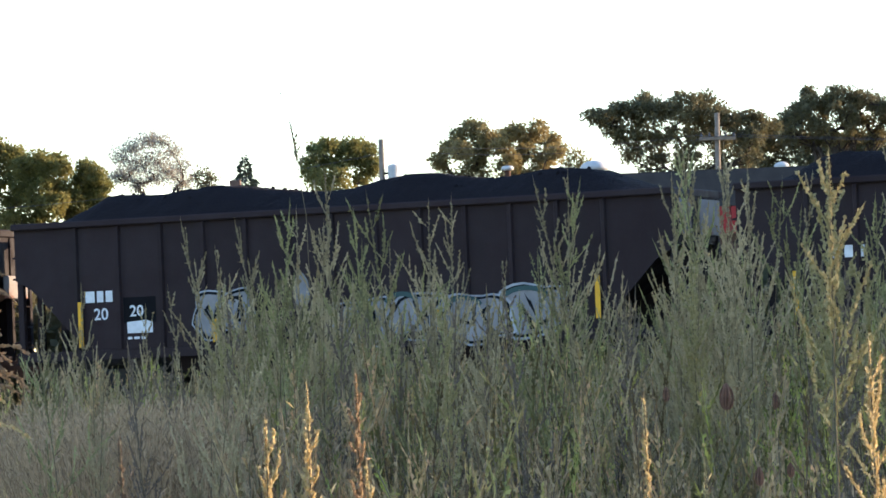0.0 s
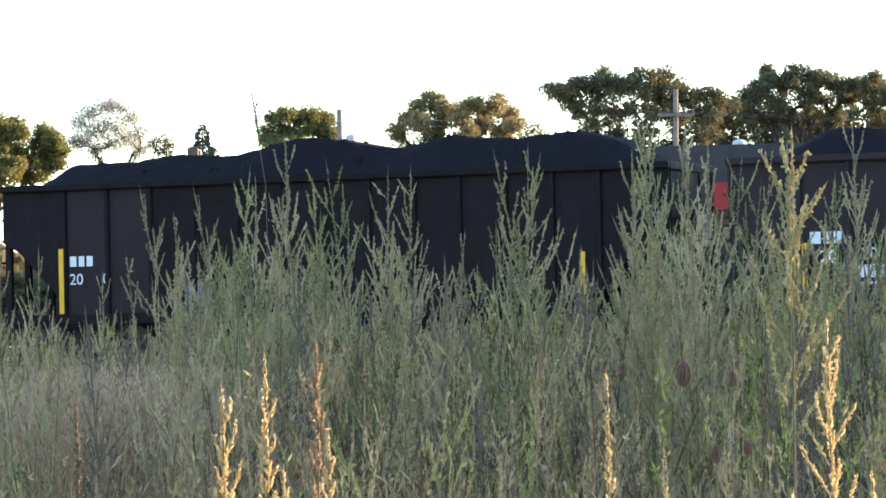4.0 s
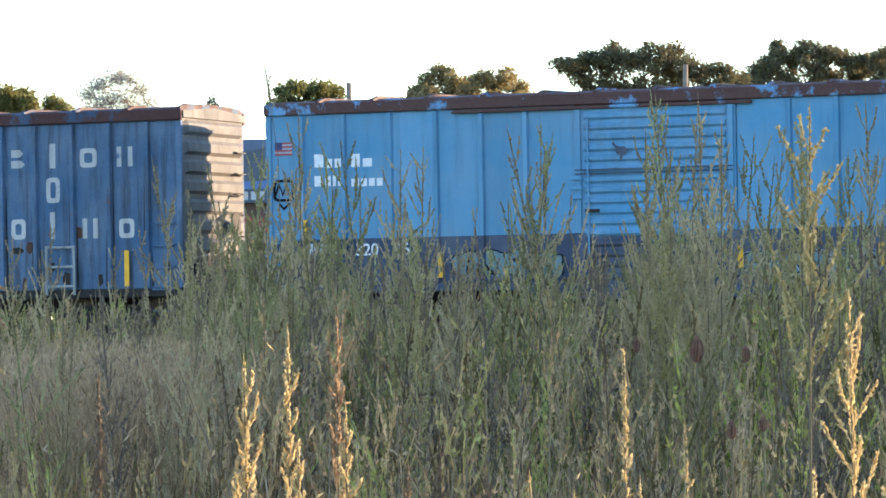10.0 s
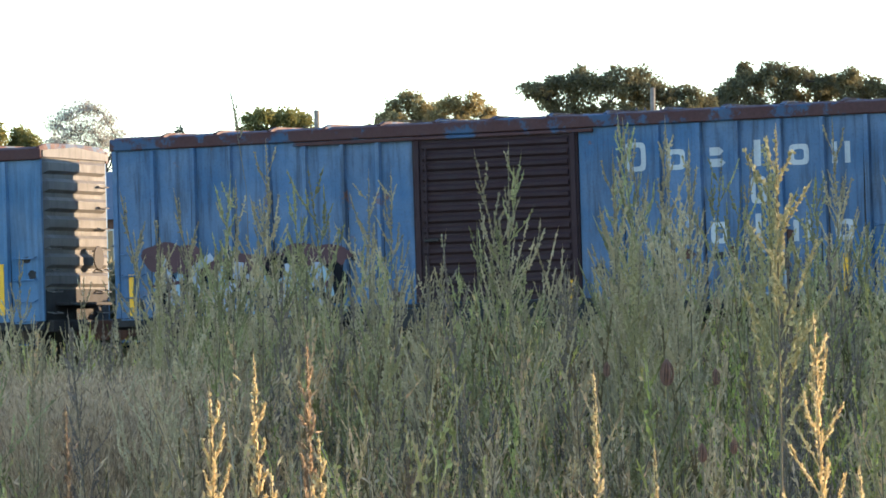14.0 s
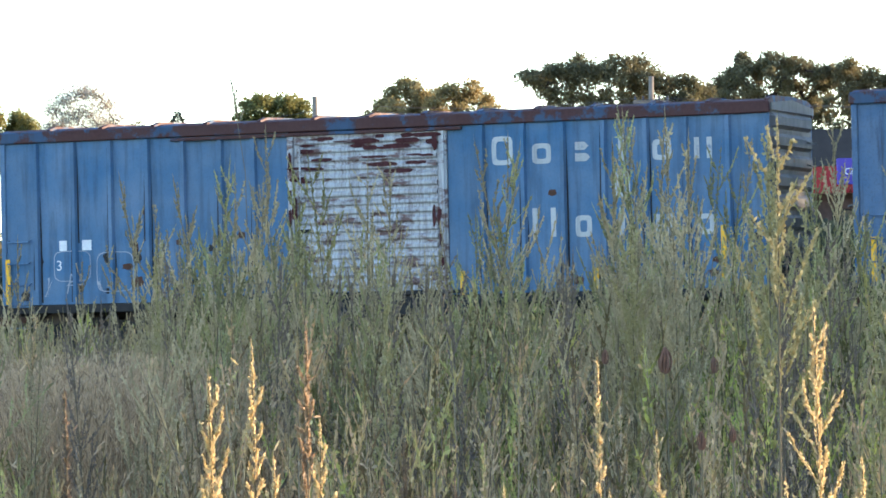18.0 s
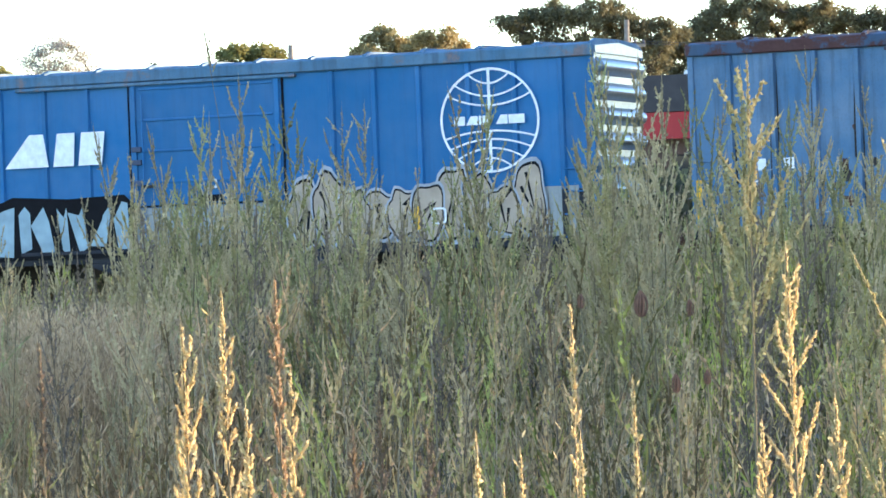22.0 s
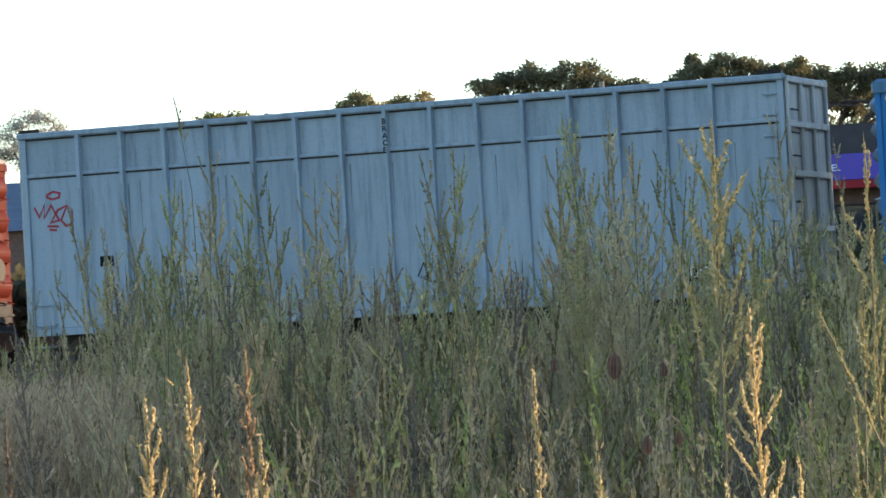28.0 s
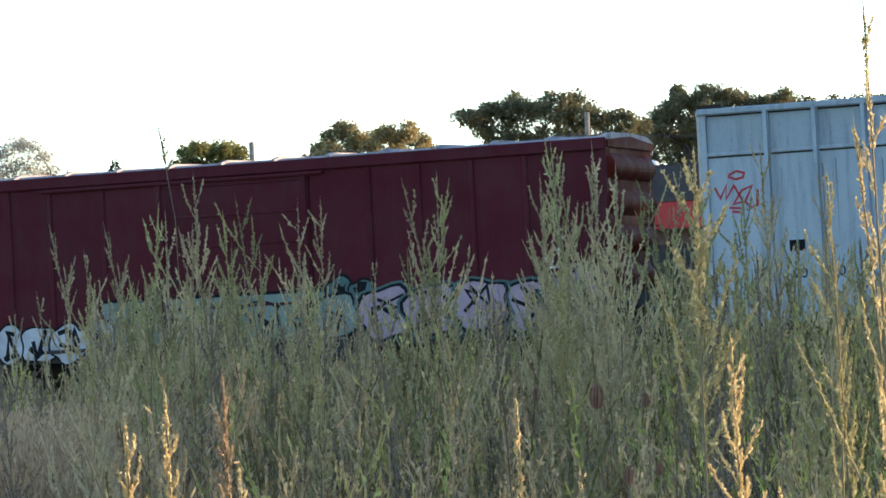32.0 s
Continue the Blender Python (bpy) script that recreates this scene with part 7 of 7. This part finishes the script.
for i, (x, z, s) in enumerate(((0.71, 1.48, 0.66), (0.85, 1.465, 0.4), (0.54, 1.495, 0.36), (0.80, 1.25, 0.46), (0.89, 1.265, 0.36))):
    d = 11.0 if i < 3 else 7.6
    p = slide_on_sight_line(x, z, 11.0, d)
    teasel(p.x, p.y, p.z, s * d / 11.0, 180 + i)


def undergrowth():
    """The close mass of lower weeds and grass: templates turned, scaled and joined."""
    rng = np.random.default_rng(50)
    temps = []
    for k in range(7):
        fo, st = weed(200 + k, H=1.5, branches=13, reach=0.28, spread=25, r0=0.0032, core=0.0065, floret=0.018, fat=0.0105, first=0.34, step=0.0170, leaves=60, lean=0.12, dense=1, top=0.80, leaf=(0.016, 0.042, 0.0068), messy=0.42, bend=0.1)
        temps.append((fo, st))
    lows = []
    for k in range(5):
        fo, st = weed(220 + k, H=1.5, branches=9, reach=0.26, spread=28, floret=0.04, fat=0.013, first=0.4, step=0.04, leaves=12, lean=0.10, dense=1, top=0.75)
        lows.append((fo, st))
    chunks, canes, green, dead = [], [], [], []

    def plant(temp, x, y, h, to_leaf=None):
        a = rng.uniform(0, math.tau)
        c, s = math.cos(a), math.sin(a)
        k = h / 1.5
        leaf_list = chunks if to_leaf is None else to_leaf
        for (v, f), to in zip(temp, (leaf_list, canes) if rng.random() < 0.75 else (leaf_list,)):
            to.append((np.stack([(v[:, 0] * c - v[:, 1] * s) * k + x, (v[:, 0] * s + v[:, 1] * c) * k + y, v[:, 2] * k + rise((y - NEAR) * AWAY.y + x * AWAY.x)], 1), f))
    for y0, y1, per, source in ((8.0, 12, 16, temps), (12, 24, 7.5, temps), (24, 44, 2.8, lows), (44, 68, 1.2, lows)):
        n = int(0.30 * (y1 * y1 - y0 * y0) / 2 * per)
        y = np.sqrt(rng.uniform(y0 * y0, y1 * y1, n))
        q = rng.uniform(-0.145, 0.165, n)
        for i in range(n):
            if y[i] < 9:
                h = rng.uniform(1.12, 1.40)
            elif y[i] < 12:
                h = rng.uniform(1.25, 1.56)
            else:
                h = rng.uniform(1.42, 1.70) + (0.14 if q[i] > 0.0 else 0.0) * rng.random()
            # nearer weeds kept low so the camera sees the dry patch behind
            if q[i] < -0.055 and 9 < y[i] < 13.5:
                h = min(h, rng.uniform(1.15, 1.33))
            # dry patch bounded by its bearing from the camera
            dry_sector = abs(q[i] + 0.085) < 0.035 and 10.5 < y[i] < 18.5
            if rng.random() < (0.8 if dry_sector else 0.42 if -0.02 < q[i] < 0.11 and y[i] < 12 else 0.10 if y[i] < 24 else 0.0):
                plant(source[rng.integers(len(source))], q[i] * y[i], y[i], h - (0.06 if dry_sector else 0.0), dead)
                continue
            plant(source[rng.integers(len(source))], q[i] * y[i], y[i], h, green if rng.random() < (0.12 if y[i] > 9 else 0.0) + (0.75 if y[i] > 9 else 0.4) * np.clip(q[i] / 0.12, 0, 1) else None)
    v, f = merged(canes)
    tagged(new("weed_stalks", raw_mesh(v, f, MIXED_STALKS)), "dark and straw-coloured upright stalks among the weeds", "stalks", kind="stuff")
    v, f = merged(chunks)
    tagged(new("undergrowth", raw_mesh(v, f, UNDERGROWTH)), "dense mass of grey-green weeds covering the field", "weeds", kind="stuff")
    chunks.clear()
    v, f = merged(green)
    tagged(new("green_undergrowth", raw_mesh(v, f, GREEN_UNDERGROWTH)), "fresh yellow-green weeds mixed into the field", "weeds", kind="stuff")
    v, f = merged(dead)
    tagged(new("dead_undergrowth", raw_mesh(v, f, DEAD_UNDERGROWTH)), "tan dried-out weeds in a patch of the field", "weeds", kind="stuff")
    for i in range(260):
        x, y = rng.uniform(-26, 34), rng.uniform(1.5, 66)
        if abs(x - 0.01 * y) < 0.15 * y + 0.3 or (y < 4 and abs(x) < 1.2):
            continue
        plant(lows[rng.integers(len(lows))], x, y, rng.uniform(1.1, 1.7))
    v, f = merged(chunks)
    tagged(new("field_weeds", raw_mesh(v, f, UNDERGROWTH)), "scattered weeds over the rest of the field", "weeds", kind="stuff")


undergrowth()


def dry_grass():
    rng = np.random.default_rng(60)
    n = 12500
    y = np.sqrt(rng.uniform(6.0 ** 2, 40 ** 2, n))
    q = rng.uniform(-0.145, 0.165, n)
    patch = rng.random(n) < 0.78
    y = np.where(patch, rng.uniform(12.5, 17.5, n), np.maximum(y, 9.5))
    q = np.where(patch, rng.normal(-0.086, 0.020, n), q)
    x = q * y
    h = np.where(patch, rng.uniform(1.15, 1.56, n), rng.uniform(0.9, 1.40, n))
    a = rng.uniform(0, math.tau, n)
    lean = rng.uniform(0.05, 0.32, n)
    p0 = np.stack([x, y, 0 * x], 1)
    p1 = p0 + np.stack([np.cos(a) * lean * 0.3, np.sin(a) * lean * 0.3, h * 0.6], 1)
    p2 = p0 + np.stack([np.cos(a) * lean * h, np.sin(a) * lean * h, h * 0.97], 1)
    v1, f1 = blades(p0, unit(p1 - p0), np.linalg.norm(p1 - p0, axis=1) * 1.1, 0.005, rng)
    v2, f2 = blades(p1, unit(p2 - p1), np.linalg.norm(p2 - p1, axis=1), 0.004, rng)
    m = 5
    pp = np.repeat(p2, m, 0) - np.repeat(unit(p2 - p1), m, 0) * rng.uniform(0, 0.16, n * m)[:, None]
    dd = unit(np.repeat(unit(p2 - p1), m, 0) + rng.normal(size=(n * m, 3)) * 0.35)
    v3, f3 = blades(pp, dd, rng.uniform(0.02, 0.05, n * m), 0.006, rng)
    v, f = merged([(v1, f1), (v2, f2), (v3, f3)])
    tagged(new("dry_grass", raw_mesh(v, f, DRY_GRASS)), "pale dry grass stems among the weeds", "grass", kind="stuff")


dry_grass()


# ---- all that moves ----
def motions():
    for ob, back in MOVING:
        walk(ob, [(t, TRACK @ Matrix.Translation((back + s, 0, 0))) for t, s in ROLLED])
    ts, ss = [t for t, _ in ROLLED], [s for _, s in ROLLED]
    steps = [i * 0.16 for i in range(200)] + [32.0]
    for ws, x in WHEELS:
        rows = []
        for t in steps:
            s = float(np.interp(t, ts, ss))
            rows.append((t, Matrix.Translation((x, WIDE / 2, 0.455)) @ Matrix.Rotation(s / 0.455, 4, "Y")))
        walk(ws, rows)
    # the tall sunlit group leans so it leaves and enters the camera's view
    lean_t, lean_a = (0, 25.0, 25.4, 26.0, 27.6, 28.6, 29.4, 32), (1.75, 1.75, 1.15, 1.7, 1.5, 0.9, 0.3, 0.3)
    for i, ob in enumerate(SWAYING):
        tall = (1.0, 1.0, 1.0, 0.4, 0.2, 0.2)[i - len(GOLD)] if i >= len(GOLD) else 0.0
        base = ob.matrix_world.copy()
        rows = []
        for k in range(81):
            t = k * 0.4
            a = 0.24 * math.sin(t * 3.1 + i * 1.7) + 0.16 * math.sin(t * 1.3 + i * 0.9) + tall * float(np.interp(t, lean_t, lean_a))
            rows.append((t, base @ Matrix.Rotation(radians(a), 4, "Y")))
        walk(ob, rows)


motions()
